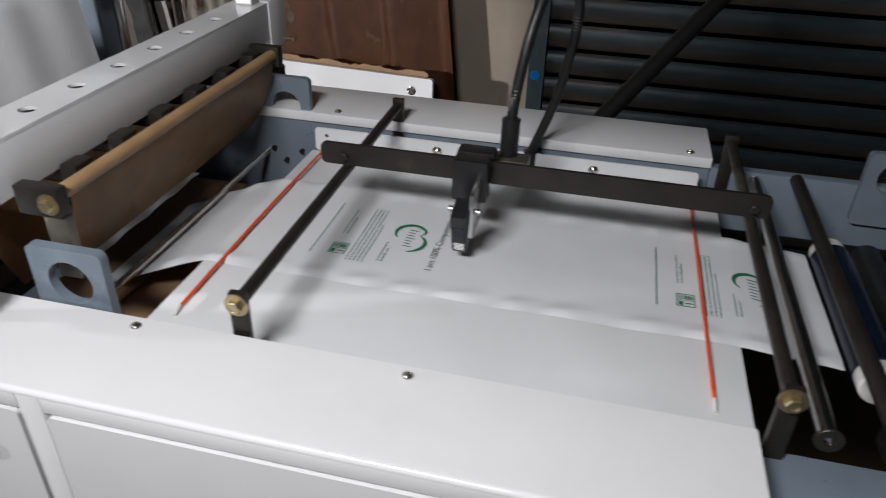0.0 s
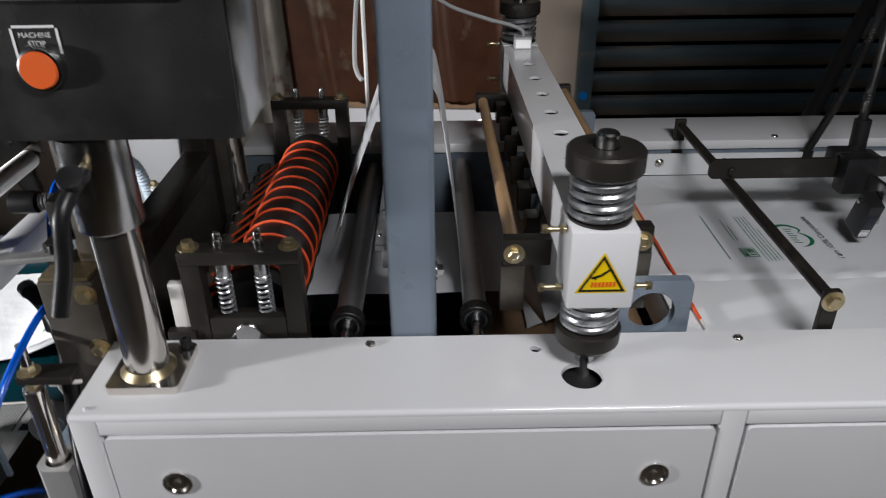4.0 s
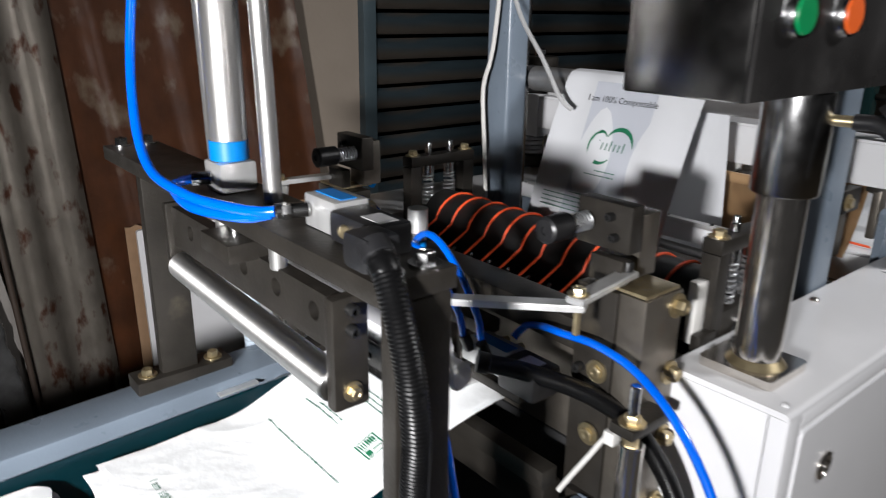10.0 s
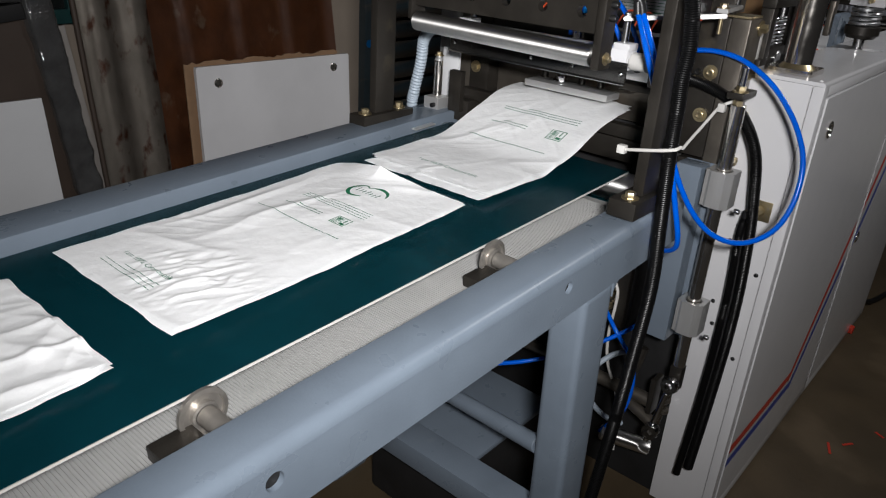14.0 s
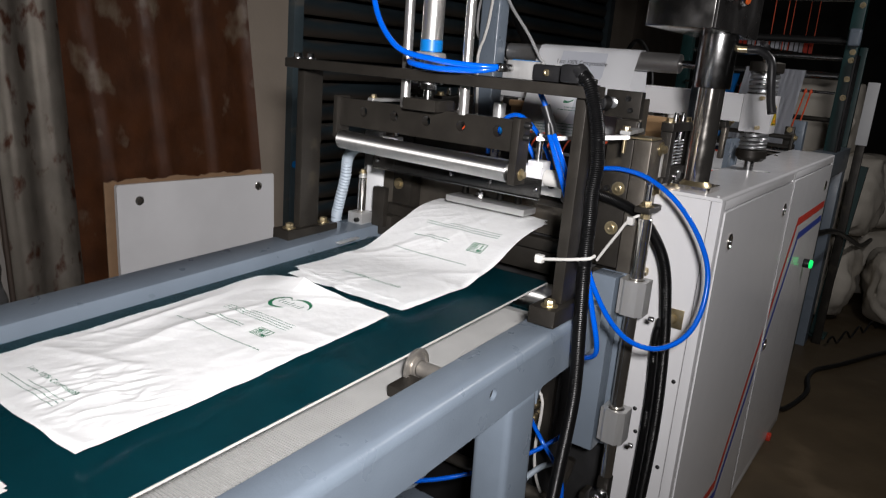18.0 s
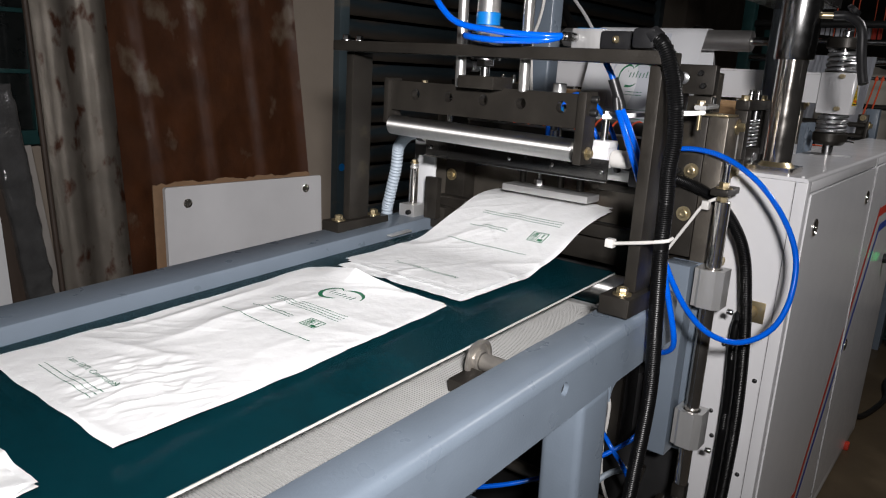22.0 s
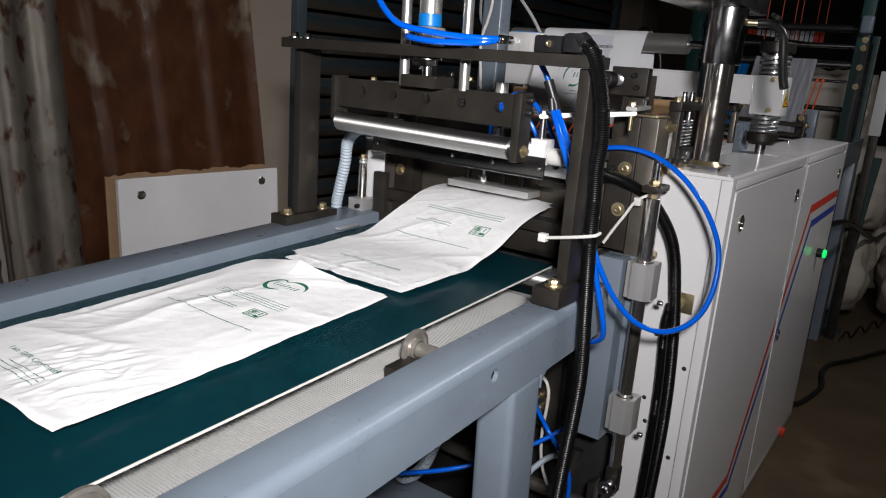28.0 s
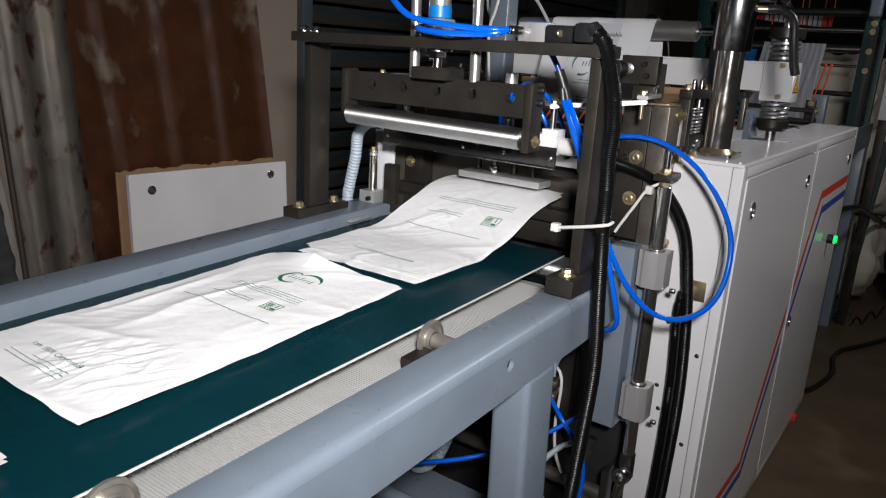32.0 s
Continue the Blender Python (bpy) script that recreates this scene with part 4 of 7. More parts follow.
for x in (0.803, 1.326):
    part("clamp_bolt", cyl(mesh(), (x, 0.4405, 0.978), (x, 0.4455, 0.978), 0.006, 12), OXIDE, bridge)

sensor = thing("photo_sensor", "black photoelectric mark sensor clamped on the bar", "sensor", (0.985, 0.42, 0.93))
part("clamp", box(mesh(), 0.955, 1.005, 0.4525, 0.480, 0.962, 1.004, 0.004), BLACK, sensor)
part("clamp_front", box(mesh(), 0.957, 1.003, 0.418, 0.4455, 0.950, 1.006, 0.004), BLACK, sensor)
part("arm", box(mesh(), 0.990, 0.996, 0.370, 0.4178, 0.925, 0.985, 0.0015), STEEL, sensor)
m = pose(0.980, 0.382, 0.936, 18, 0, 0)
part("body", box(mesh(), -0.0105, 0.0095, -0.018, 0.018, -0.032, 0.030, 0.003, m), BLACK, sensor)
part("lens_plate", box(mesh(), -0.008, 0.007, -0.0188, -0.0181, -0.010, 0.012, 0.0003, m), BEZEL, sensor)
bm = mesh()
for k in range(5):
    box(bm, -0.007, 0.006, -0.0187, -0.0181, -0.027 + k * 0.0026, -0.0256 + k * 0.0026, 0, m)
part("label_bars", bm, INKWHITE, sensor, "tiny pale printed bars")
for x in (0.9685, 0.9965):
    part("knob", cyl(mesh(), (x, 0.380, 0.958), (x + (-0.006 if x < 0.98 else 0.006), 0.380, 0.958), 0.004, 12), STEEL, sensor)
part("cable_gland", cyl(mesh(), (1.016, 0.502, 0.985), (1.016, 0.506, 1.035), 0.0125, 16), BLACK, sensor)
part("cable_clamp", box(mesh(), 0.995, 1.045, 0.4805, 0.512, 0.960, 0.985, 0.003), BARE, sensor)

hose = thing("sensor_conduit", "black corrugated conduit looped from the sensor", "conduit", (1.03, 0.5, 0.95))
part("conduit", sweep(mesh(), [(1.016, 0.505, 1.008), (1.018, 0.512, 1.06), (1.030, 0.532, 1.145), (1.048, 0.575, 1.207), (1.066, 0.615, 1.207), (1.080, 0.648, 1.14), (1.062, 0.662, 1.02), (1.030, 0.667, 0.918)], 0.0075, 12, 0.0026, 0.0009), RUBBER, hose)
part("end_gland", cyl(mesh(), (1.029, 0.667, 0.8815), (1.030, 0.667, 0.922), 0.012, 16), BLACK, hose)

rod = thing("stay_bar", "long dark round bar leaning behind the machine", "bar", (1.3, 1.1, 0.9))
part("bar", cyl(mesh(), (1.12, 0.86, 0.90), (1.86, 1.70, 1.62), 0.016, 16), RUBBER, rod)
part("foot", box(mesh(), 1.09, 1.15, 0.8190, 0.89, 0.855, 0.905, 0.003), OXIDE, rod)

# ---- infeed rollers right of the table ----
for x, z, r, material, y0 in ((1.372, 0.905, 0.0095, STEEL, 0.146), (1.430, 0.915, 0.0095, OXIDE, 0.146), (1.56, 0.80, 0.022, RUBBER, 0.146)):
    t = thing("infeed_roller", "round steel infeed roller across the machine", "roller", (x, 0.42, z), "infeed rollers")
    part("roller", cyl(mesh(), (x, y0, z), (x, 0.693, z), r, 24), material, t)
    part("bearing", pipe(mesh(), (x, 0.1425, z), (x, 0.1458, z), r + 0.004, r * 0.5, 20), OXIDE, t)
t = thing("sleeved_roller", "white idler roller with a dark navy rubber sleeve", "roller", (1.456, 0.42, 0.876), "infeed rollers")
part("core", cyl(mesh(), (1.456, 0.268, 0.876), (1.456, 0.552, 0.876), 0.0225, 28, 0.002), NYLON, t, "white roller core")
part("sleeve", pipe(mesh(), (1.456, 0.290, 0.876), (1.456, 0.530, 0.876), 0.0250, 0.0227, 28), BEZEL, t, "dark navy rubber sleeve")
part("shaft", cyl(mesh(), (1.456, 0.1425, 0.876), (1.456, 0.6935, 0.876), 0.008, 16), OXIDE, t)
bp = thing("bearing_plate", "blue-grey steel plate with a round opening at the infeed", "machine plate", (1.56, 0.70, 0.85), "bearing plates")
part("plate", plate(mesh(), rrect(1.515, 1.605, 0.86, 0.975, 0.008), [(1.56, 0.938, 0.027)], 0.012, at_y(0.6935)), GREYBLUE, bp)

# ---- upright pillars ----
for x0, x1, y0, y1, zb, zt in ((0.310, 0.362, 0.1275, 0.1785, 0.5405, 2.10), (0.272, 0.318, 0.640, 0.6935, 0.5405, 2.10)):
    t = thing("upright_pillar", "blue-grey square steel pillar of the machine", "pillar", ((x0 + x1) / 2, (y0 + y1) / 2, zb), "upright pillars")
    part("post", box(mesh(), x0, x1, y0, y1, zb, zt, 0.007, seg=3), GREYBLUE, t)
    part("bolt", hexbolt(mesh(), (x1, (y0 + y1) / 2, 0.99), (1, 0, 0), 0.012), STEEL, t)
rod = thing("threaded_rod", "bright threaded rod standing behind the rear pillar", "threaded rod", (0.325, 0.66, 0.55))
part("rod", cyl(mesh(), (0.337, 0.667, 0.5405), (0.337, 0.667, 1.9), 0.0085, 14), STEEL, rod)
part("collar", box(mesh(), 0.322, 0.352, 0.652, 0.682, 1.125, 1.160, 0.003), BLACK, rod)

# ---- overhead roller and the film that hangs over it ----
t = thing("overhead_roller", "grey steel idler roller that carries the film", "roller", (0.337, 0.42, 1.14), "film rollers")
part("roller", cyl(mesh(), (0.337, 0.215, 1.140), (0.337, 0.640, 1.140), 0.0205, 28, 0.002), GREYROLL, t)
part("shaft", cyl(mesh(), (0.337, 0.1790, 1.140), (0.337, 0.652, 1.140), 0.008, 16), STEEL, t)
for name, x, z, r, y1 in (("lower", 0.253, 0.893, 0.0165, 0.675), ("lower", 0.410, 0.900, 0.0150, 0.675)):
    t = thing("idler_roller", "grey steel idler roller with black end rings", "roller", (x, 0.42, z), "film rollers")
    part("roller", cyl(mesh(), (x, 0.185, z), (x, y1, z), r, 28, 0.002), GREYROLL, t)
    part("shaft", cyl(mesh(), (x, 0.1255, z), (x, 0.6935, z), 0.0065, 16), STEEL, t)
    part("end_ring", pipe(mesh(), (x, 0.182, z), (x, 0.200, z), r + 0.005, r + 0.0002, 28), RUBBER, t, "black end ring")
    part("bearing", lathe(mesh(), (x, 0.1849, z), (0, -1, 0), [(0.0066, 0), (r * 0.8, 0), (r * 0.8, 0.002), (0.0066, 0.002)], 24, True), STEEL, t)


def hanging(path, y0, y1, nv, ripple):
    b_ = mesh()
    pts = smooth_path(path, 0.012)
    rows_ = []
    for i, p in enumerate(pts):
        row = []
        for j in range(nv + 1):
            v = j / nv
            dy = ripple * math.sin(v * math.pi * 5 + 1.3) * math.sin(math.pi * i / (len(pts) - 1))
            row.append(b_.verts.new((p.x + dy, y0 + (y1 - y0) * v, p.z)))
        rows_.append(row)
    for a, c in zip(rows_, rows_[1:]):
        for j in range(nv):
            b_.faces.new((a[j], a[j + 1], c[j + 1], c[j]))
    return b_


film = thing("hanging_film", "white printed film looped over the overhead roller", "plastic film", (0.33, 0.45, 0.9))
loop = [(0.222, 0, 0.912), (0.245, 0, 0.99), (0.275, 0, 1.075), (0.308, 0, 1.150), (0.322, 0, 1.1605), (0.337, 0, 1.1630), (0.352, 0, 1.159), (0.364, 0, 1.145), (0.376, 0, 1.08), (0.388, 0, 0.98), (0.396, 0, 0.905)]
part("film", hanging(loop, 0.300, 0.541, 26, 0.0022), FILM, film, sharp=80)


def hang_bend(p):
    """Maps (across, height) onto the falling side of the film that faces the conveyor."""
    z = p.y
    k = (z - 0.912) / (1.150 - 0.912)
    return V(0.222 + 0.086 * k - 0.0075, p.x, z)


hang_flip = lambda p: hang_bend(V(p.y, p.x, 0))
logo(film, 1.062, 0.424, 0.050, hang_flip)
words("lettering", "I am 100% Compostable", 0.0125, Matrix.Translation((1.126, 0.424, 0)) @ Matrix.Rotation(radians(-90), 4, "Z"), INKBLACK, film, hang_flip)
band_ = mesh()
cells = [[band_.verts.new(hang_bend(V(y, 0.915 + 0.235 * k / 12, 0)) + V(0.0018, 0, 0)) for k in range(13)] for y in (0.368, 0.478)]
for k in range(12):
    band_.faces.new((cells[0][k], cells[1][k], cells[1][k + 1], cells[0][k + 1]))
part("gusset_band", band_, FILM_GREY, film, "greyer double layer down the middle of the film", sharp=80)
bars(film, 1.020, 2, 0.400, 0.455, 0.0062, 0.0017, hang_flip, seed=8, breaks=8)
bars(film, 0.965, 5, 0.36, 0.52, 0.0062, 0.0017, hang_flip, seed=9, breaks=22)
stamp(film, 0.40, 0.935, 0.024, lambda p: hang_bend(V(p.x, p.y, 0)))
lo = thing("lower_film", "white film running low between the idler rollers", "plastic film", (0.45, 0.45, 0.87))
bm = mesh()
rows = []
for i in range(25):
    x = 0.155 + 0.345 * i / 24
    rows.append([bm.verts.new((x, 0.315 + 0.255 * j / 10, 0.858 + 0.002 * math.sin(j * 1.9 + i * 0.4) - 0.02 * abs(x - 0.33))) for j in range(11)])
for a, c in zip(rows, rows[1:]):
    for j in range(10):
        bm.faces.new((a[j], a[j + 1], c[j + 1], c[j]))
part("film", bm, FILM, lo, sharp=80)

# static bar under the hanging film
t = thing("static_bar", "white square anti-static bar with a toothed edge", "static bar", (0.345, 0.42, 0.97))
part("body", box(mesh(), 0.296, 0.326, 0.235, 0.620, 0.945, 0.970, 0.002), WHITE, t)
part("cover", box(mesh(), 0.288, 0.300, 0.232, 0.600, 0.971, 0.978, 0.001), ALU_MATT, t)
for y in (0.26, 0.33, 0.40, 0.47, 0.54):
    part("rivet", panscrew(mesh(), (0.294, y, 0.978), (0, 0, 1), 0.007), STEEL, t)
part("end_cap", cyl(mesh(), (0.334, 0.218, 0.952), (0.334, 0.262, 0.952), 0.013, 20), GREYROLL, t)

# ---- rubber pull roller wound with orange cords ----
t = thing("pull_roller", "black rubber pull roller grooved for orange cords", "roller", (0.150, 0.42, 0.94))
part("roller", cyl(mesh(), (0.150, 0.172, 0.925), (0.150, 0.655, 0.925), 0.046, 40, 0.003), RUBBER, t)
part("journal", cyl(mesh(), (0.150, 0.1255, 0.925), (0.150, 0.6935, 0.925), 0.014, 20), STEEL, t)
for i in range(12):
    y = 0.20 + 0.037 * i
    bm = mesh()
    pts = [(0.150 + 0.0475 * math.cos(a), y + 0.010 * (a / math.pi), 0.925 + 0.0475 * math.sin(a)) for a in [radians(-40 + 205 * k / 26) for k in range(27)]]
    pts += [(0.062, y + 0.022, 0.903)]
    part("cord", sweep(bm, pts, 0.0019, 6, 0.01, smooth=False), CORD, t, "thin orange transport cord")
t = thing("lower_pull_roller", "black rubber counter roller below the pull roller", "roller", (0.150, 0.42, 0.85))
part("roller", cyl(mesh(), (0.150, 0.172, 0.838), (0.150, 0.655, 0.838), 0.036, 32, 0.003), RUBBER, t)
part("journal", cyl(mesh(), (0.150, 0.1255, 0.838), (0.150, 0.6935, 0.838), 0.014, 20), STEEL, t)
t = thing("cord_comb", "steel comb bar that guides the orange cords", "comb bar", (0.062, 0.42, 0.90))
part("bar", box(mesh(), 0.050, 0.066, 0.1255, 0.6935, 0.885, 0.902, 0.002), BARE, t)
for i in range(13):
    part("hook", sweep(mesh(), [(0.055, 0.19 + 0.037 * i, 0.901), (0.056, 0.19 + 0.037 * i, 0.918), (0.066, 0.192 + 0.037 * i, 0.922)], 0.0022, 6), STEEL, t)

# spring-loaded bearing frames at both ends of the pull roller
for ya, yb in ((0.1305, 0.152), (0.656, 0.678)):
    t = thing("roller_spring_frame", "dark steel bearing frame with two zinc pressure springs", "bearing frame", (0.151, ya, 0.80), "bearing frames")
    for x0, x1 in ((0.086, 0.108), (0.194, 0.216)):
        part("cheek", box(mesh(), x0, x1, ya, yb, 0.80, 1.0125, 0.0015), OXIDE, t)
    part("cap", box(mesh(), 0.086, 0.216, ya - 0.001, yb + 0.001, 1.013, 1.029, 0.0015), OXIDE, t)
    part("bearing_block", box(mesh(), 0.1085, 0.1935, ya, yb, 0.885, 0.945, 0.002), OXIDE, t)
    part("bearing_ring", pipe(mesh(), (0.150, ya - 0.004, 0.910), (0.150, ya - 0.0002, 0.910), 0.022, 0.0145, 24), BLACK, t)
    yc = (ya + yb) / 2
    for x in (0.129, 0.172):
        part("spring", helix(mesh(), (x, yc, 0.9455), (0, 0, 1), 0.0078, 0.0014, 8, 0.052), ZINC, t, "zinc pressure spring")
        part("sleeve", cyl(mesh(), (x, yc, 0.990), (x, yc, 1.0127), 0.0085, 18), STEEL, t)
        part("adjuster", capscrew(cyl(mesh(), (x, yc, 1.0292), (x, yc, 1.040), 0.0055, 14), (x, yc, 1.039), (0, 0, 1), 0.0085), STEEL, t)
    for x in (0.097, 0.205):
        part("bolt", hexbolt(mesh(), (x, yc, 1.0292), (0, 0, 1), 0.0125, 0.007), BRASS, t)

# ---- control panel on its post ----
post = thing("control_panel", "black operator panel with touch screen on a chrome post", "control panel", (0.06, 0.065, TOP))
PX, PY = 0.0605, 0.066
part("flange", plate(mesh(), rrect(0.026, 0.100, 0.032, 0.108, 0.006), [], 0.009, Matrix.Translation((0, 0, TOP + 0.0002))), CHROME, post, "polished square flange")
part("weld", lathe(mesh(), (PX, PY, TOP + 0.0092), (0, 0, 1), [(0.0225, 0), (0.0285, 0), (0.0225, 0.007)], 32), BRASS, post)
part("column", cyl(mesh(), (PX, PY, TOP + 0.0095), (PX, PY, 1.12), 0.0222, 36), CHROME, post, "polished chrome tube")
part("collar", lathe(mesh(), (PX, PY, 1.098), (0, 0, 1), [(0.0226, 0), (0.0285, 0), (0.0300, 0.002), (0.0300, 0.0895), (0.0226, 0.0895)], 36, True), STEEL, post, "turned steel clamp collar")
for x, y in ((0.0905, 0.098),):
    part("bolt", capscrew(lathe(mesh(), (x, y, TOP + 0.0094), (0, 0, 1), [(0, 0), (0.0095, 0), (0.0095, 0.0016), (0, 0.0016)], 18), (x, y, TOP + 0.011), (0, 0, 1), 0.012), RUBBER, post)
part("clamp_stud", cyl(mesh(), (PX + 0.004, PY - 0.029, 1.166), (PX + 0.008, PY - 0.046, 1.166), 0.0050, 14), BRASS, post)
bm = sweep(mesh(), [(PX + 0.008, PY - 0.045, 1.166), (PX + 0.010, PY - 0.064, 1.166), (PX + 0.007, PY - 0.078, 1.158), (PX + 0.004, PY - 0.088, 1.146), (PX + 0.000, PY - 0.094, 1.112), (PX - 0.006, PY - 0.100, 1.085), (PX - 0.010, PY - 0.106, 1.066)], 0.0070, 14, 0.006)
lathe(bm, (PX + 0.011, PY - 0.070, 1.172), (0.2, -0.6, 0.8), [(0, 0), (0.0115, 0), (0.0105, 0.006), (0, 0.008)], 16)
part("clamp_lever", bm, BLACK, post, "black clamping lever")
X0, X1, Y0, Y1, Z0, Z1 = -0.078, 0.202, 0.040, 0.150, 1.188, 1.530
part("housing", box(mesh(), X0, X1, Y0 + 0.003, Y1, Z0, Z1, 0.0025), PANEL_SIDE, post, "stainless steel housing")
part("front_plate", box(mesh(), X0 + 0.001, X1 - 0.001, Y0 - 0.001, Y0 + 0.0028, Z0 + 0.001, Z1 - 0.001, 0.001), PANEL, post, "scuffed glossy black front plate")
hmi = part("touch_screen", box(mesh(), -0.044, 0.172, Y0 - 0.009, Y0 - 0.0012, 1.307, 1.469, 0.004), BEZEL, post, "operator touch screen in a dark bezel")
part("bezel_rim", plate(mesh(), rrect(-0.0475, 0.1755, 1.3035, 1.4725, 0.006), [], 0.0045, at_y(Y0 - 0.0012)), GREYROLL, hmi)
yS = Y0 - 0.0095
part("display", flat(mesh(), [V(x, yS, z) for x, z in ((-0.009, 1.3430), (0.140, 1.3430), (0.140, 1.4560), (-0.012, 1.4560))]), SCREEN, hmi, "lit white display")
for x0, x1 in ((-0.010, 0.018),):
    for k in range(4):
        part("display_key", flat(mesh(), [V(x, yS - 0.0003, z) for x, z in ((x0, 1.3660 + k * 0.022), (x1, 1.3660 + k * 0.022), (x1, 1.3865 + k * 0.022), (x0, 1.3865 + k * 0.022))]), SCREEN_YELLOW, hmi)
for x0, x1 in ((-0.009, 0.025), (0.112, 0.138)):
    part("display_key", flat(mesh(), [V(x, yS - 0.0003, z) for x, z in ((x0, 1.3500), (x1, 1.3500), (x1, 1.3620), (x0, 1.3620))]), SCREEN_BLUE, hmi)
part("display_key", flat(mesh(), [V(x, yS - 0.0003, z) for x, z in ((0.042, 1.3500), (0.095, 1.3500), (0.095, 1.3640), (0.042, 1.3640))]), SCREEN_NAVY, hmi)
bm = mesh()
for k in range(4):
    flat(bm, [V(x, yS - 0.0006, z) for x, z in ((0.056 + k * 0.007, 1.3540), (0.061 + k * 0.007, 1.3540), (0.061 + k * 0.007, 1.3600), (0.056 + k * 0.007, 1.3600))])
for x0 in (-0.004, 0.117):
    flat(bm, [V(x, yS - 0.0006, z) for x, z in ((x0, 1.3540), (x0 + 0.016, 1.3540), (x0 + 0.016, 1.3580), (x0, 1.3580))])
tagged(part("display_text", bm, SCREEN, hmi), kind="stuff")
bm = mesh()
for z in (1.3660, 1.3880, 1.4100, 1.4320):
    flat(bm, [V(x, yS - 0.0006, zz) for x, zz in ((-0.011, z - 0.0006), (0.139, z - 0.0006), (0.139, z + 0.0006), (-0.011, z + 0.0006))])
for x in (0.019, 0.058, 0.098):
    flat(bm, [V(xx, yS - 0.0006, z) for xx, z in ((x - 0.0004, 1.3660), (x + 0.0004, 1.3660), (x + 0.0004, 1.4540), (x - 0.0004, 1.4540))])
tagged(part("display_grid", bm, SCREEN_NAVY, hmi), kind="stuff")
bm = mesh()
flat(bm, [V(x, Y0 - 0.0094, z) for x, z in ((0.050, 1.3200), (0.061, 1.3200), (0.0555, 1.3295))])
for k in range(5):
    flat(bm, [V(x, Y0 - 0.0094, z) for x, z in ((0.063 + k * 0.0042, 1.3205), (0.0665 + k * 0.0042, 1.3205), (0.0665 + k * 0.0042, 1.3245), (0.063 + k * 0.0042, 1.3245))])
part("maker_mark", bm, INKWHITE, hmi, "small white maker's mark")
for x, material, label in ((-0.030, GREEN, "green push button"), (0.0515, ORANGE, "orange push button")):
    b_ = part("push_button", lathe(mesh(), (x, Y0 - 0.001, 1.251), (0, -1, 0), [(0.0, 0), (0.0185, 0), (0.0185, 0.003), (0.0168, 0.008), (0.0152, 0.0085), (0.0152, 0.005), (0, 0.005)], 32), STEEL, post, "bright push button ring")
    part("cap", lathe(mesh(), (x, Y0 - 0.0061, 1.251), (0, -1, 0), [(0, 0), (0.0150, 0), (0.0150, 0.0045), (0.0140, 0.0058), (0, 0.0060)], 32), material, b_, label)
    bm = mesh()
    for q in (((-0.0165, 1.2820), (0.0165, 1.2820), (0.0165, 1.2842), (-0.0165, 1.2842)), ((-0.0188, 1.249), (-0.0166, 1.249), (-0.0166, 1.2818), (-0.0188, 1.2818)), ((0.0166, 1.262), (0.0188, 1.262), (0.0188, 1.2818), (0.0166, 1.2818))):
        flat(bm, [V(x + a, Y0 - 0.0016, z) for a, z in q])
    part("legend_frame", bm, INKWHITE, post, "white legend frame")
    for k, word in enumerate(("MACHINE", "STOP")):
        words("legend", word, 0.0058, Matrix.Translation((x, Y0 - 0.0018, 1.2765 - k * 0.0066)) @ FACE_FRONT, INKWHITE, post)


t = thing("nylon_block", "cream nylon block standing beside the post flange", "block", (0.075, 0.141, 0.92))
part("block", box(mesh(), 0.066, 0.086, 0.1385, 0.150, 0.915, 0.985, 0.002), NYLON, t)
part("foot", box(mesh(), 0.060, 0.092, 0.1262, 0.1380, 0.90, 0.930, 0.002), OXIDE, t)

# ---- conveyor ----
PIVOT = Matrix.Translation((-0.32, 0.40, 0.75))
CONV = Matrix.Translation((0, 0, 0.0025)) @ PIVOT @ Matrix.Rotation(radians(0.3), 4, "Z") @ Matrix.Rotation(radians(-2.4), 4, "Y") @ PIVOT.inverted()
conv = thing("belt_conveyor", "blue-grey take-off conveyor with a dark green belt", "conveyor", (-1.1, 0.4, 0.0))


def cpart(name, bm, material, label="", parent=None):
    bmesh.ops.transform(bm, verts=bm.verts[:], matrix=CONV)
    return part(name, bm, material, parent or conv, label)


bm = plate(mesh(), rrect(-2.35, -0.205, 0.674, 0.7348, 0.001, 2), [(-0.535, 0.717, 0.0085), (-0.984, 0.717, 0.0095), (-1.44, 0.717, 0.0095)], 0.006, at_y(0.111))
cpart("front_beam", bm, GREYBLUE)
bm = mesh()
edge = [(0.1050, 0.7350)] + [(0.1190 - 0.0140 * math.cos(radians(15 * k)), 0.7350 + 0.0140 * math.sin(radians(15 * k))) for k in range(1, 7)] + [(0.1600, 0.7490), (0.1620, 0.7480), (0.1620, 0.7440), (0.1190, 0.7440), (0.1110, 0.7350)]
ends = [[bm.verts.new((x, y, z)) for y, z in edge] for x in (-2.35, -0.205)]
for k in range(len(edge)):
    n = (k + 1) % len(edge)
    bm.faces.new((ends[0][k], ends[1][k], ends[1][n], ends[0][n]))
bm.faces.new(ends[0])
bm.faces.new(ends[1][::-1])
cpart("front_beam_top", bm, GREYBLUE, "blue-grey top with a wide rounded bend")
cpart("front_beam_core", box(mesh(), -2.34, -0.21, 0.1115, 0.1555, 0.676, 0.7345, 0.002), DARK)
cpart("front_beam_inner", box(mesh(), -2.35, -0.205, 0.1560, 0.1620, 0.674, 0.7438, 0.001), GREYBLUE)
cpart("rear_beam", box(mesh(), -2.35, -0.060, 0.632, 0.708, 0.664, 0.760, 0.006), GREYBLUE)
bm = mesh()
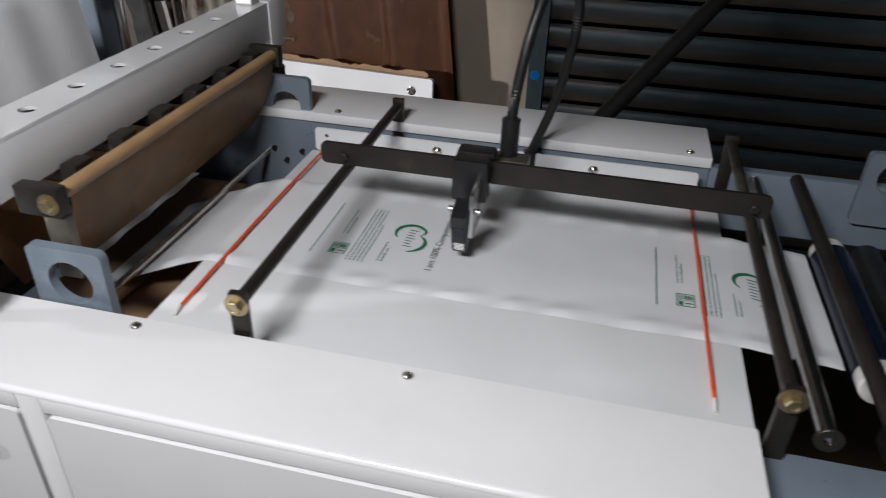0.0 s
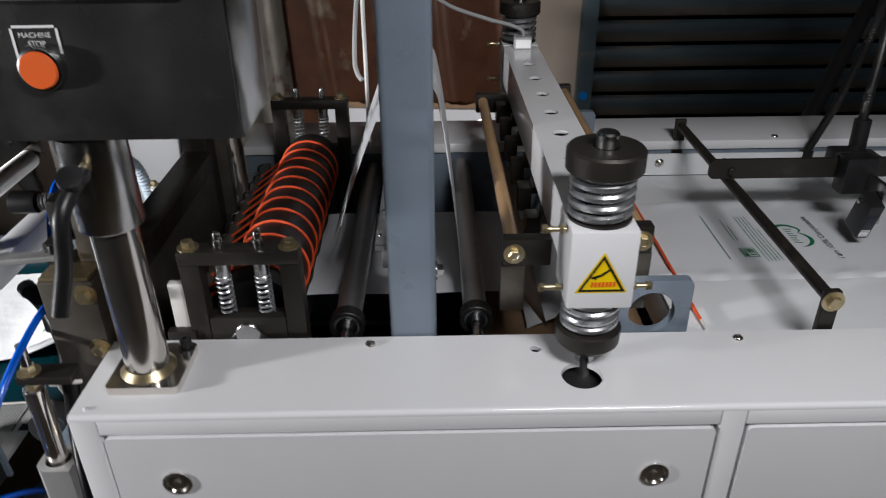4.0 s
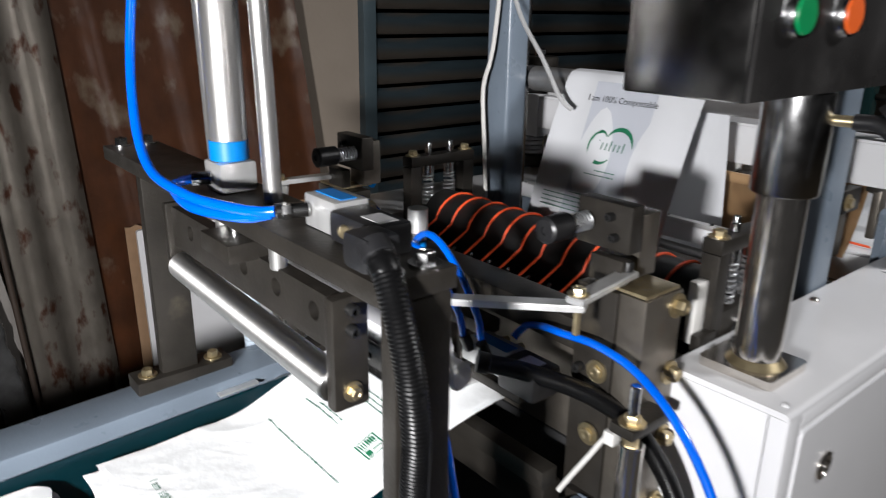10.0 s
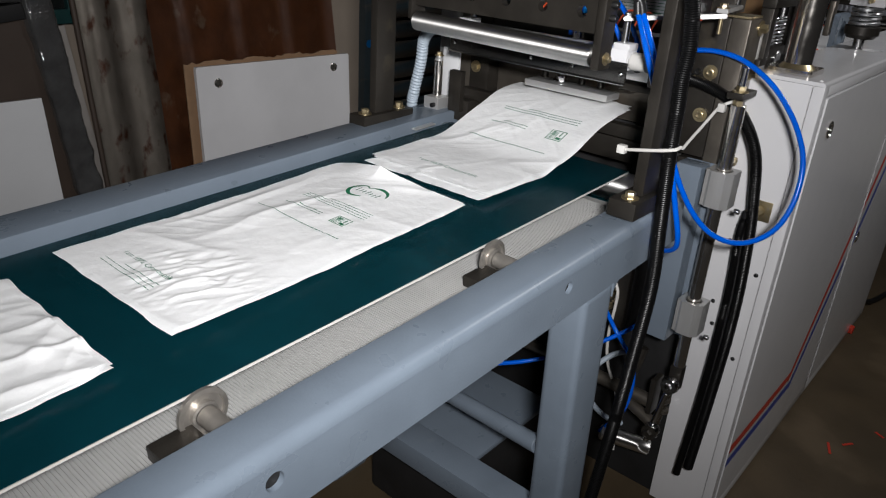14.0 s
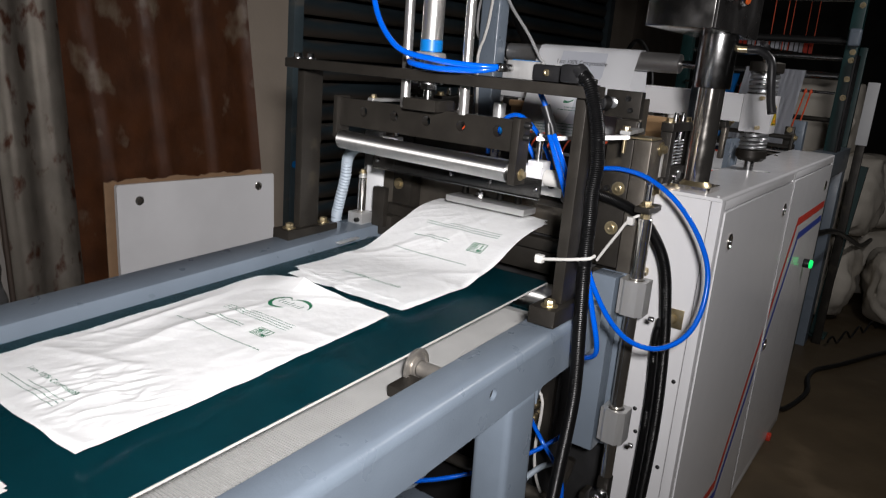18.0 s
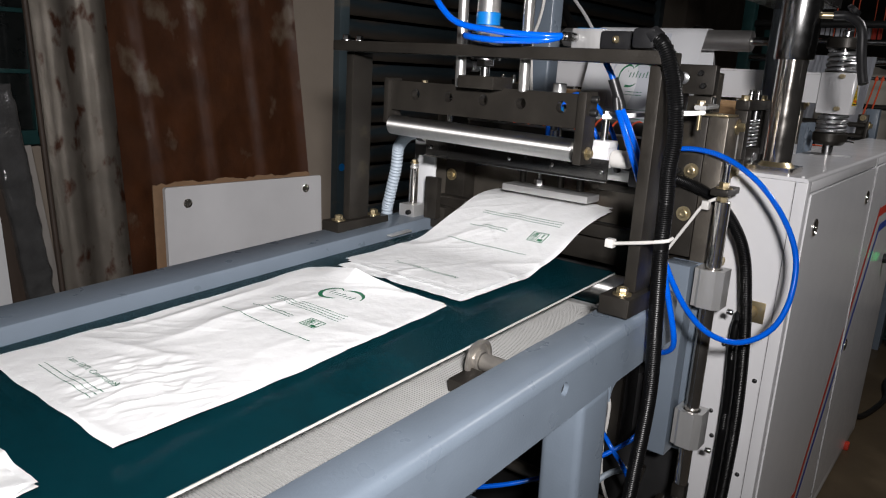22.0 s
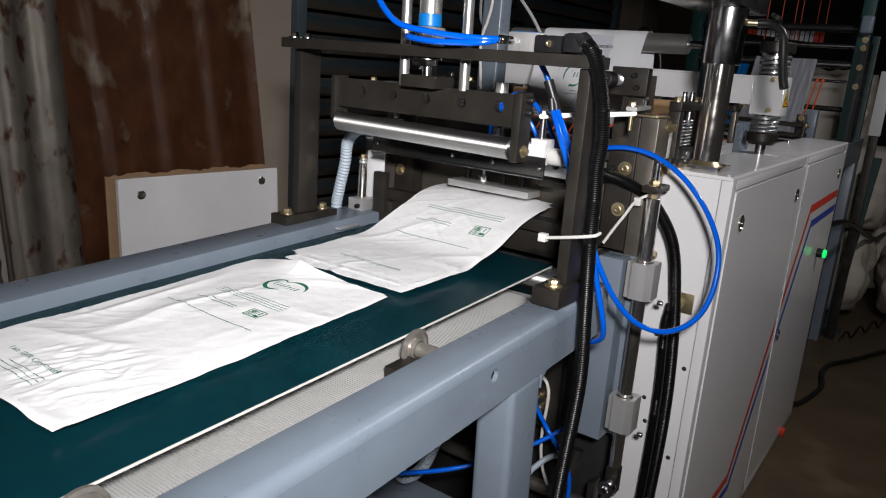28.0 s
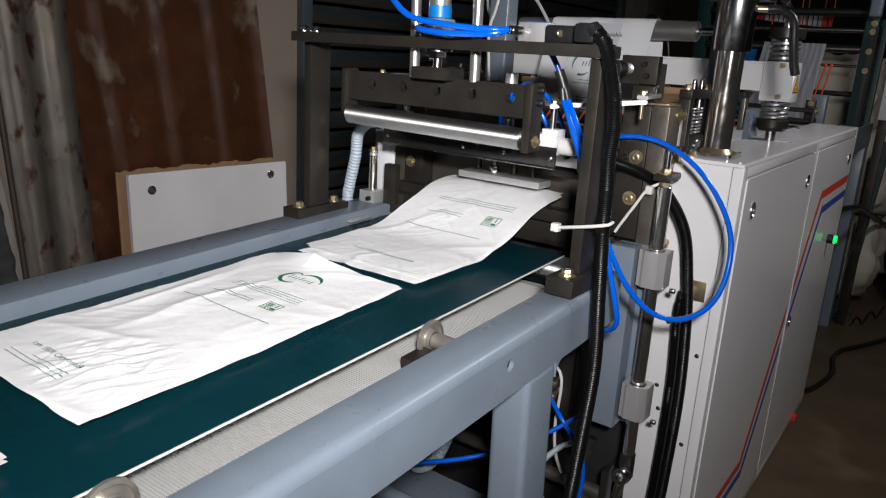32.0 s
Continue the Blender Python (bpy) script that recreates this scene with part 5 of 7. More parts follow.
prof = [(-2.42, 0.742), (-0.165, 0.742)] + [(-0.165 + 0.030 * math.sin(a), 0.712 + 0.030 * math.cos(a)) for a in [radians(18 * i) for i in range(1, 11)]] + [(-2.42, 0.682)]
ring0, ring1 = [], []
for x, z in prof:
    ring0.append(bm.verts.new((x, 0.226, z)))
    ring1.append(bm.verts.new((x, 0.618, z)))
for i in range(len(prof) - 1):
    bm.faces.new((ring0[i], ring1[i], ring1[i + 1], ring0[i + 1]))
bmesh.ops.solidify(bm, geom=bm.faces[:], thickness=0.0028)
cpart("belt", bm, BELT, "dark green smooth conveyor belt")
cpart("belt_edge", box(mesh(), -2.42, -0.162, 0.2246, 0.2258, 0.7392, 0.7416, 0), NYLON, "pale fibre edge of the belt")
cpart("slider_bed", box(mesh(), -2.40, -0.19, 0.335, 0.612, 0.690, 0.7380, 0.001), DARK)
bm = mesh()
for i in range(480):
    x = -2.05 + i * 0.0038
    box(bm, x, x + 0.0019, 0.1625, 0.330, 0.6992, 0.7010, 0)
box(bm, -2.3, -0.21, 0.1625, 0.3320, 0.690, 0.6993, 0.001)
tagged(cpart("side_strip", bm, RIBBED, "pale ribbed strip beside the belt"), kind="stuff")
cpart("drive_roller", cyl(mesh(), (-0.165, 0.20, 0.7125), (-0.165, 0.631, 0.7125), 0.0265, 28), ALU)
for x in (-0.545, -0.978, -1.41):
    bm = lathe(mesh(), (x, 0.222, 0.722), (0, -1, 0), [(0, 0), (0.0235, 0), (0.0255, 0.002), (0.0255, 0.006), (0.021, 0.007), (0.0205, 0.004), (0.0135, 0.004), (0.0135, 0.009), (0.011, 0.010)], 30)
    b_ = cpart("roller_bearing", bm, BEARING, "bright ball bearing at the belt edge")
    bm = cyl(mesh(), (x, 0.212, 0.722), (x, 0.1625, 0.722), 0.0105, 22)
    cpart("shaft_end", bm, BEARING, parent=b_)
    cpart("bearing_seat", box(mesh(), x - 0.055, x - 0.012, 0.1800, 0.2225, 0.7002, 0.716, 0.002), OXIDE)
for x0, x1 in ((-0.481, -0.405), (-1.80, -1.72)):
    cpart("leg", box(mesh(), x0, x1, 0.1065, 0.162, -0.02, 0.6735, 0.010, seg=3), GREYBLUE)
bm = plate(mesh(), [(-0.4045, 0.6735), (-0.380, 0.6735)] + [(-0.380 - 0.0245 * math.sin(radians(15 * k)), 0.6490 + 0.0245 * math.cos(radians(15 * k))) for k in range(1, 7)], [], 0.006, at_y(0.113))
cpart("gusset", bm, GREYBLUE)
for x0, x1 in ((-0.478, -0.385), (-1.80, -1.72)):
    cpart("leg", box(mesh(), x0, x1, 0.640, 0.700, -0.02, 0.6635, 0.006), GREYBLUE)
cpart("brace", cyl(mesh(), (-0.465, 0.1625, 0.385), (-0.375, 0.664, 0.30), 0.0145, 18), GREYBLUE)
cpart("cross_bar", box(mesh(), -0.475, -0.415, 0.1625, 0.6395, 0.18, 0.23, 0.003), GREYBLUE)
cpart("guide_strip", box(mesh(), -0.262, -0.205, 0.6185, 0.6305, 0.7450, 0.7480, 0.001), ALU_MATT, "drilled steel guide strip")
for x in (-0.20, -0.225, -0.25):
    cpart("sticker_bar", box(mesh(), x - 0.018, x, 0.215, 0.229, 0.7001, 0.7004, 0), INKBLACK)

# ---- gantry ----
gan = thing("cylinder_gantry", "blackened steel portal over the conveyor", "portal frame", (-0.30, 0.4, 0.77))
for y0, y1, sx in ((0.108, 0.146, -0.020), (0.666, 0.704, 0.0)):
    part("column", box(mesh(), -0.316 + sx, -0.268 + sx, y0 + 0.009, y0 + 0.026, 0.7795, 1.0725, 0.002), OXIDE, gan)
    part("base_plate", box(mesh(), -0.352 + sx, -0.222 + sx, y0, y1 + 0.004, 0.7535, 0.7790, 0.002), OXIDE, gan)
    for x in (-0.333 + sx, -0.243 + sx):
        part("bolt", hexbolt(mesh(), (x, (y0 + y1) / 2, 0.7792), (0, 0, 1), 0.0135, 0.008), BRASS, gan)
part("top_plate", box(mesh(), -0.350, -0.286, 0.114, 0.690, 1.073, 1.0895, 0.002), OXIDE, gan)
for x, y in ((-0.334, 0.128), (-0.303, 0.128), (-0.332, 0.676), (-0.302, 0.676)):
    part("bolt", hexbolt(mesh(), (x, y, 1.0897), (0, 0, 1), 0.0125, 0.008), STEEL, gan)

cylr = thing("air_cylinder", "stainless pneumatic cylinder standing on the portal", "air cylinder", (-0.318, 0.397, 1.09))
part("barrel", cyl(mesh(), (-0.318, 0.397, 1.135), (-0.318, 0.397, 1.46), 0.0168, 32), BRUSHED, cylr)
part("band", pipe(mesh(), (-0.318, 0.397, 1.118), (-0.318, 0.397, 1.136), 0.0176, 0.0169, 32), BLUETAPE, cylr, "bright blue band")
part("end_cap", box(mesh(), -0.336, -0.300, 0.379, 0.415, 1.0898, 1.1178, 0.004), ALU_MATT, cylr)
part("nut", hexbolt(mesh(), (-0.318, 0.397, 1.0728), (0, 0, -1), 0.024, 0.010), STEEL, cylr)
part("piston_rod", cyl(mesh(), (-0.318, 0.397, 1.03), (-0.318, 0.397, 1.066), 0.007, 16), STEEL, cylr)
bm = cyl(mesh(), (-0.336, 0.398, 1.103), (-0.352, 0.404, 1.103), 0.0062, 14)
hexbolt(bm, (-0.345, 0.401, 1.103), (-0.9, 0.4, 0), 0.0115, 0.008, False)
part("flow_control", bm, STEEL, cylr, "small nickel flow control fitting")
for y in (0.450, 0.334):
    t = thing("guide_rod", "bright steel guide rod through the portal", "guide rod", (-0.325, y, 1.0), "guide rods")
    part("rod", cyl(mesh(), (-0.307, y, 1.0275), (-0.316, y, 1.46), 0.0080, 24), BRUSHED, t)

press = thing("press_bar", "dark drilled press bar with a bright steel tube", "press bar", (-0.30, 0.41, 0.95))
bm = plate(mesh(), rrect(-0.5895, -0.2400, 0.983, 1.030, 0.002), [(-0.536 + 0.0672 * i, 1.0105, 0.0085) for i in range(5)], 0.014, Matrix.Translation((-0.297, 0, 0)) @ FACE_LEFT)
part("bar", bm, OXIDE, press)
part("carriage", box(mesh(), -0.340, -0.2875, 0.366, 0.430, 1.0275, 1.046, 0.002), OXIDE, press)
for y0, y1, z0, z1 in ((0.2255, 0.2395, 0.934, 1.034), (0.5900, 0.6000, 0.960, 1.034)):
    part("arm", box(mesh(), -0.318, -0.284, y0, y1, z0, z1, 0.003), OXIDE, press)
part("tube", cyl(mesh(), (-0.309, 0.2398, 0.9525), (-0.306, 0.5885, 0.9575), 0.0160, 28, 0.0015), ALU, press, "bright turned steel tube")
part("bolt", hexbolt(mesh(), (-0.301, 0.2253, 0.950), (0, -1, 0), 0.010, 0.006), BRASS, press)
for z in (1.006, 1.024):
    part("screw", capscrew(mesh(), (-0.302, 0.2253, z), (0, -1, 0), 0.010), RUBBER, press)

# solenoid valve on the portal with its plug
valve = thing("solenoid_valve", "small aluminium solenoid valve with a black coil", "valve", (-0.3230, 0.22, 1.09))
part("body", box(mesh(), -0.3210, -0.2910, 0.2115, 0.256, 1.0898, 1.116, 0.002), ALU_MATT, valve)
part("label_plate", box(mesh(), -0.3130, -0.2990, 0.216, 0.252, 1.1162, 1.1168, 0), BLUETAPE, valve, "blue label strip")
part("coil_label", box(mesh(), -0.3190, -0.3030, 0.158, 0.180, 1.1131, 1.1136, 0), CABLEGREY, valve, "small grey printed label")
part("coil", box(mesh(), -0.3270, -0.2950, 0.151, 0.2110, 1.0898, 1.113, 0.004), BLACK, valve)
part("plug", box(mesh(), -0.3510, -0.3230, 0.126, 0.156, 1.0905, 1.116, 0.006), BLACK, valve)
part("plug_screw", cyl(mesh(), (-0.3271, 0.190, 1.102), (-0.3290, 0.185, 1.102), 0.0050, 10), BRASS, valve)
bm = cyl(mesh(), (-0.3212, 0.248, 1.104), (-0.3450, 0.258, 1.104), 0.006, 14)
hexbolt(bm, (-0.3350, 0.2515, 1.104), (-0.8830, 0.4, 0), 0.0115, 0.007, False)
part("fitting", bm, STEEL, valve)
for y in (0.228, 0.262):
    part("silencer", cyl(mesh(), (-0.2908, y, 1.102), (-0.2750, y + 0.002, 1.102), 0.0062, 6), BRASS, valve, "brass silencer")


def hose_thing(name, label, pts, r, material, step=0.006, rib=0.0, cat="hose", n=10, group=""):
    t_ = thing(name, label, cat, pts[-1], group)
    part("tube", sweep(mesh(), pts, r, n, step, rib), material, t_)
    if rib:
        p0, p1 = Vector(pts[0]), Vector(pts[1])
        d0 = (p1 - p0).normalized()
        part("end_collar", cyl(mesh(), p0 - d0 * 0.003, p0 + d0 * 0.010, r * 1.12, 18), BLACK, t_, "black end collar")
    return t_


hose_thing("conduit", "black corrugated conduit hanging down the portal column", [(-0.340, 0.134, 1.108), (-0.342, 0.118, 1.096), (-0.342, 0.106, 1.072), (-0.341, 0.098, 1.046), (-0.340, 0.093, 1.021), (-0.339, 0.090, 0.985), (-0.339, 0.092, 0.947), (-0.336, 0.091, 0.905), (-0.335, 0.090, 0.845), (-0.330, 0.086, 0.745), (-0.322, 0.084, 0.640), (-0.336, 0.086, 0.520), (-0.350, 0.088, 0.42), (-0.36, 0.10, 0.25)], 0.0102, CONDUIT, 0.0014, 0.0006, "conduit", 14, "black conduits")
hose_thing("conduit", "black corrugated conduit bending down beside the white cabinet end", [(-0.15, 0.235, 0.925), (-0.115, 0.205, 0.915), (-0.075, 0.155, 0.897), (-0.055, 0.110, 0.869), (-0.042, 0.070, 0.806), (-0.037, 0.053, 0.719), (-0.036, 0.043, 0.619), (-0.036, 0.038, 0.492), (-0.036, 0.042, 0.33), (-0.036, 0.05, 0.15)], 0.0096, CONDUIT, 0.0014, 0.0006, "conduit", 14, "black conduits")
hose_thing("conduit", "thin black conduit from the socket on the cabinet end", [(-0.022, 0.062, 0.690), (-0.030, 0.064, 0.650), (-0.030, 0.058, 0.52), (-0.032, 0.060, 0.33), (-0.033, 0.07, 0.12)], 0.0075, CONDUIT, 0.0018, 0.0006, "conduit", 12, "black conduits")
hose_thing("air_tube", "blue air tube in a wide loop beside the cabinet", [(-0.070, 0.268, 0.915), (-0.058, 0.262, 0.928), (-0.070, 0.228, 0.943), (-0.075, 0.197, 0.948), (-0.078, 0.151, 0.953), (-0.080, 0.102, 0.944), (-0.088, 0.049, 0.915), (-0.100, 0.004, 0.870), (-0.115, -0.024, 0.820), (-0.135, -0.030, 0.763), (-0.160, -0.018, 0.721), (-0.190, 0.012, 0.701), (-0.220, 0.046, 0.711), (-0.245, 0.075, 0.745), (-0.265, 0.100, 0.796), (-0.272, 0.117, 0.841), (-0.268, 0.133, 0.883), (-0.260, 0.157, 0.928), (-0.256, 0.183, 0.979), (-0.246, 0.206, 1.012)], 0.0042, BLUETUBE, 0.008, 0, "air tube", 10, "blue air tubes")
hose_thing("air_tube", "blue air tube running down into the machine", [(-0.249, 0.212, 1.012), (-0.262, 0.190, 0.979), (-0.268, 0.164, 0.929), (-0.274, 0.140, 0.884), (-0.280, 0.116, 0.846), (-0.284, 0.102, 0.807), (-0.280, 0.089, 0.758), (-0.275, 0.079, 0.716), (-0.262, 0.084, 0.690), (-0.240, 0.112, 0.669), (-0.19, 0.17, 0.64), (-0.10, 0.20, 0.60)], 0.0042, BLUETUBE, 0.008, 0, "air tube", 10, "blue air tubes")
hose_thing("air_tube", "blue air tube from the cylinder top to the valve", [(-0.325, 0.470, 1.46), (-0.350, 0.478, 1.33), (-0.372, 0.474, 1.20), (-0.388, 0.415, 1.125), (-0.384, 0.340, 1.107), (-0.360, 0.275, 1.103), (-0.345, 0.258, 1.104)], 0.0045, BLUETUBE, 0.008, 0, "air tube", 12, "blue air tubes")
hose_thing("air_tube", "short blue air tube from the cylinder to the valve", [(-0.350, 0.404, 1.103), (-0.368, 0.400, 1.101), (-0.376, 0.380, 1.098), (-0.378, 0.335, 1.095), (-0.362, 0.280, 1.097), (-0.347, 0.260, 1.102)], 0.0045, BLUETUBE, 0.008, 0, "air tube", 12, "blue air tubes")
hose_thing("air_tube", "blue air tube arching from small cylinder to valve block", [(-0.118, 0.385, 0.965), (-0.122, 0.378, 1.000), (-0.128, 0.352, 1.022), (-0.130, 0.325, 1.022), (-0.128, 0.292, 0.995), (-0.124, 0.268, 0.955), (-0.122, 0.264, 0.930)], 0.0040, BLUETUBE, 0.008, 0, "air tube", 10, "blue air tubes")
hose_thing("air_tube", "second blue air tube arching from small cylinder to valve block", [(-0.128, 0.392, 0.950), (-0.133, 0.388, 0.985), (-0.138, 0.368, 1.008), (-0.139, 0.345, 1.008), (-0.134, 0.315, 0.985), (-0.126, 0.294, 0.948), (-0.123, 0.291, 0.925)], 0.0040, BLUETUBE, 0.008, 0, "air tube", 10, "blue air tubes")
hose_thing("air_tube", "blue air tube from the portal valve down to the splitter", [(-0.276, 0.264, 1.102), (-0.266, 0.260, 1.100), (-0.258, 0.245, 1.088), (-0.255, 0.230, 1.068), (-0.251, 0.221, 1.050)], 0.0042, BLUETUBE, 0.006, 0, "air tube", 10, "blue air tubes")
t = thing("tube_splitter", "black push-in splitter between the air tubes", "fitting", (-0.249, 0.215, 1.03))
bm = sweep(mesh(), [(-0.2515, 0.2225, 1.053), (-0.249, 0.216, 1.036), (-0.248, 0.213, 1.028)], 0.0075, 12)
part("body", bm, BLACK, t)
part("branch", sweep(mesh(), [(-0.248, 0.213, 1.030), (-0.246, 0.209, 1.020), (-0.245, 0.207, 1.010)], 0.0062, 12), BLACK, t)
part("branch", sweep(mesh(), [(-0.249, 0.216, 1.030), (-0.249, 0.214, 1.020), (-0.249, 0.212, 1.010)], 0.0062, 12), BLACK, t)

# cable ties
t = thing("cable_tie", "white nylon cable tie round conduit and column", "cable tie", (-0.35, 0.09, 0.85), "cable ties")
part("strap", sweep(mesh(), [(-0.336, 0.0765, 0.862), (-0.346, 0.0780, 0.860), (-0.3505, 0.090, 0.857), (-0.3500, 0.110, 0.852), (-0.346, 0.135, 0.846), (-0.343, 0.152, 0.842)], 0.0024, 8), NYLON, t)
part("lock", box(mesh(), -0.349, -0.3375, 0.150, 0.162, 0.836, 0.848, 0.002), NYLON, t)
t = thing("cable_tie", "white nylon cable tie with a long free tail", "cable tie", (-0.07, 0.12, 0.85), "cable ties")
part("strap", sweep(mesh(), [(-0.040, 0.108, 0.878), (-0.056, 0.098, 0.885), (-0.075, 0.112, 0.880), (-0.082, 0.128, 0.868), (-0.088, 0.142, 0.842), (-0.094, 0.158, 0.812), (-0.098, 0.168, 0.792)], 0.0026, 8), NYLON, t)
part("lock", box(mesh(), -0.086, -0.074, 0.118, 0.130, 0.862, 0.876, 0.002), NYLON, t)

# ---- left end of the machine ----
for s, yf in ((1, 0.115), (-1, 0.690)):
    side = thing("side_frame", "blackened steel side frame at the delivery end", "side frame", (-0.03, yf, 0.55), "side frames")

    def ybox(bm_, x0, x1, a, c, z0, z1, b_=0.002):
        y0, y1 = yf + s * a, yf + s * c
        return box(bm_, x0, x1, min(y0, y1), max(y0, y1), z0, z1, b_)

    part("plate", ybox(mesh(), -0.060, -0.0015, 0.0, 0.030, 0.560, 1.004), BARE, side)
    part("guide_block", ybox(mesh(), -0.062, -0.020, 0.0305, 0.078, 0.776, 1.003), OXIDE, side)
    part("guide_block", ybox(mesh(), -0.064, -0.020, 0.0305, 0.072, 0.600, 0.770), OXIDE, side)
    part("shim", ybox(mesh(), -0.058, -0.006, 0.002, 0.060, 1.0045, 1.008, 0.0005), BRASS, side)
    part("post", ybox(mesh(), -0.027, 0.002, 0.036, 0.072, 1.0085, 1.071), BARE, side)
    part("slide_arm", ybox(mesh(), -0.060, -0.0465, 0.030, 0.068, 1.0085, 1.034), OXIDE, side)
    part("plunger_bracket", ybox(mesh(), -0.0465, -0.0275, 0.034, 0.098, 1.036, 1.082), OXIDE, side)
    for yy, zz in ((0.056, 1.069), (0.050, 1.050)):
        part("screw", capscrew(mesh(), (-0.0467, yf + s * yy, zz), (-1, 0, 0), 0.0085), RUBBER, side)
    yk = yf + s * 0.083
    part("plunger_spring", helix(mesh(), (-0.048, yk, 1.060), (-1, 0, 0), 0.0085, 0.0013, 7, 0.030), ZINC, side, "small bright coil spring")
    part("plunger_pin", cyl(mesh(), (-0.0275, yk, 1.060), (-0.080, yk, 1.060), 0.0062, 14), STEEL, side)
    part("plunger_knob", lathe(mesh(), (-0.080, yk, 1.060), (-1, 0, 0), [(0, 0), (0.0125, 0), (0.0130, 0.002), (0.0130, 0.028), (0.0105, 0.030), (0.0045, 0.030), (0.004, 0.028), (0, 0.028)], 24), BLACK, side, "black knurled plunger knob")
    for z in (0.989, 0.919, 0.848, 0.769):
        part("bolt", hexbolt(mesh(), (-0.011, yf - s * 0.0002, z), (0, -s, 0), 0.0135, 0.009), BRASS, side)
    for yy, z in ((0.046, 0.917), (0.048, 0.847)):
        part("bolt", hexbolt(mesh(), (-0.0642 if z < 0.9 else -0.0622, yf + s * yy, z), (-1, 0, 0), 0.013, 0.004), BRASS, side)
    part("screw", capscrew(mesh(), (-0.0622, yf + s * 0.066, 0.915), (-1, 0, 0), 0.010), RUBBER, side)
    # lever links
    t = thing("lever_link", "pair of jointed bare aluminium lever links", "lever link", (-0.13, yf + s * 0.02, 1.0), "lever links")
    for (ax, ay, az), (bx, by, bz) in (((-0.196, 0.138, 0.994), (-0.129, 0.022, 1.008)), ((-0.132, 0.020, 1.0155), (-0.050, 0.031, 1.0165))):
        a_, c_ = V(ax, yf + s * ay, az), V(bx, yf + s * by, bz)
        d = (c_ - a_).normalized()
        w = d.cross(V(0, 0, 1)).normalized() * 0.0085
        bm = mesh()
        lo = [a_ - d * 0.007 - w, c_ + d * 0.007 - w, c_ + d * 0.007 + w, a_ - d * 0.007 + w]
        vs = [bm.verts.new(p) for p in lo] + [bm.verts.new(p + V(0, 0, 0.0065)) for p in lo]
        for f in ((3, 2, 1, 0), (4, 5, 6, 7), (0, 1, 5, 4), (1, 2, 6, 5), (2, 3, 7, 6), (3, 0, 4, 7)):
            bm.faces.new([vs[k] for k in f])
        bmesh.ops.bevel(bm, geom=bm.edges[:], offset=0.0012, segments=2, affect="EDGES")
        part("link", bm, ALU_MATT, t)
    bm = hexbolt(mesh(), (-0.1305, yf + s * 0.021, 1.0222), (0, 0, 1), 0.0105, 0.006)
    cyl(bm, (-0.1305, yf + s * 0.021, 0.985), (-0.1305, yf + s * 0.021, 1.0225), 0.0032, 10)
    part("pivot_bolt", bm, BRASS, t)
    part("end_screw", capscrew(mesh(), (-0.050, yf + s * 0.031, 1.0232), (0, 0, 1), 0.010), RUBBER, t)
    bm = cyl(mesh(), (-0.196, yf + s * 0.138, 0.942), (-0.196, yf + s * 0.138, 0.9935), 0.0058, 16)
    part("pin", bm, STEEL, t)
    part("pin_nut", hexbolt(mesh(), (-0.196, yf + s * 0.138, 1.0007), (0, 0, 1), 0.0105, 0.005, False), STEEL, t)

knife = thing("blower_bar", "white square blower bar with a steel deflector", "blower bar", (-0.2, 0.4, 0.92))
part("body", box(mesh(), -0.214, -0.182, 0.236, 0.580, 0.921, 0.953, 0.002), WHITE, knife)
part("deflector", box(mesh(), -0.2185, -0.2155, 0.231, 0.586, 0.903, 0.9345, 0.0008), DARKSTEEL, knife, "polished dark stainless deflector strip")
part("deflector_edge", box(mesh(), -0.2225, -0.2158, 0.231, 0.586, 0.9005, 0.9028, 0.0005), STEEL, knife, "bright folded edge")
for y in (0.240, 0.325, 0.407, 0.575):
    part("screw", panscrew(mesh(), (-0.2186, y, 0.9165), (-1, 0, 0), 0.008), STEEL, knife)
for y in (0.248, 0.557):
    part("saddle", box(mesh(), -0.214, -0.186, y - 0.014, y + 0.014, 0.9512, 0.962, 0.002), WHITE, knife)
part("knob", cyl(mesh(), (-0.198, 0.2355, 0.936), (-0.198, 0.205, 0.936), 0.0135, 28, 0.003), NYLON, knife, "white nylon knob")
part("hose_socket", cyl(mesh(), (-0.198, 0.5805, 0.936), (-0.198, 0.610, 0.936), 0.0125, 24, 0.002), NYLON, knife)
hose_thing("blower_hose", "light grey corrugated hose from the blower bar", [(-0.198, 0.609, 0.935), (-0.194, 0.645, 0.932), (-0.180, 0.684, 0.905), (-0.172, 0.697, 0.860), (-0.170, 0.713, 0.80), (-0.166, 0.722, 0.762), (-0.16, 0.72, 0.66), (-0.14, 0.66, 0.45), (-0.135, 0.60, 0.31), (-0.17, 0.52, 0.262), (-0.21, 0.47, 0.268), (-0.20, 0.43, 0.31), (-0.18, 0.40, 0.42)], 0.0118, GREYHOSE, 0.0032, 0.0016, "hose", 14)

# small lifting cylinder on the far side and the dark cross beams
t = thing("lift_cylinder", "small steel lifting cylinder with a chrome rod before a white plate", "air cylinder", (-0.146, 0.672, 0.76))
part("block", box(mesh(), -0.166, -0.128, 0.652, 0.690, 0.7605, 0.792, 0.002), ALU_MATT, t)
part("block_bolt", capscrew(mesh(), (-0.1662, 0.662, 0.778), (-1, 0, 0), 0.009), RUBBER, t)
part("barrel", cyl(mesh(), (-0.146, 0.672, 0.7925), (-0.146, 0.672, 0.862), 0.0085, 24), CHROME, t)
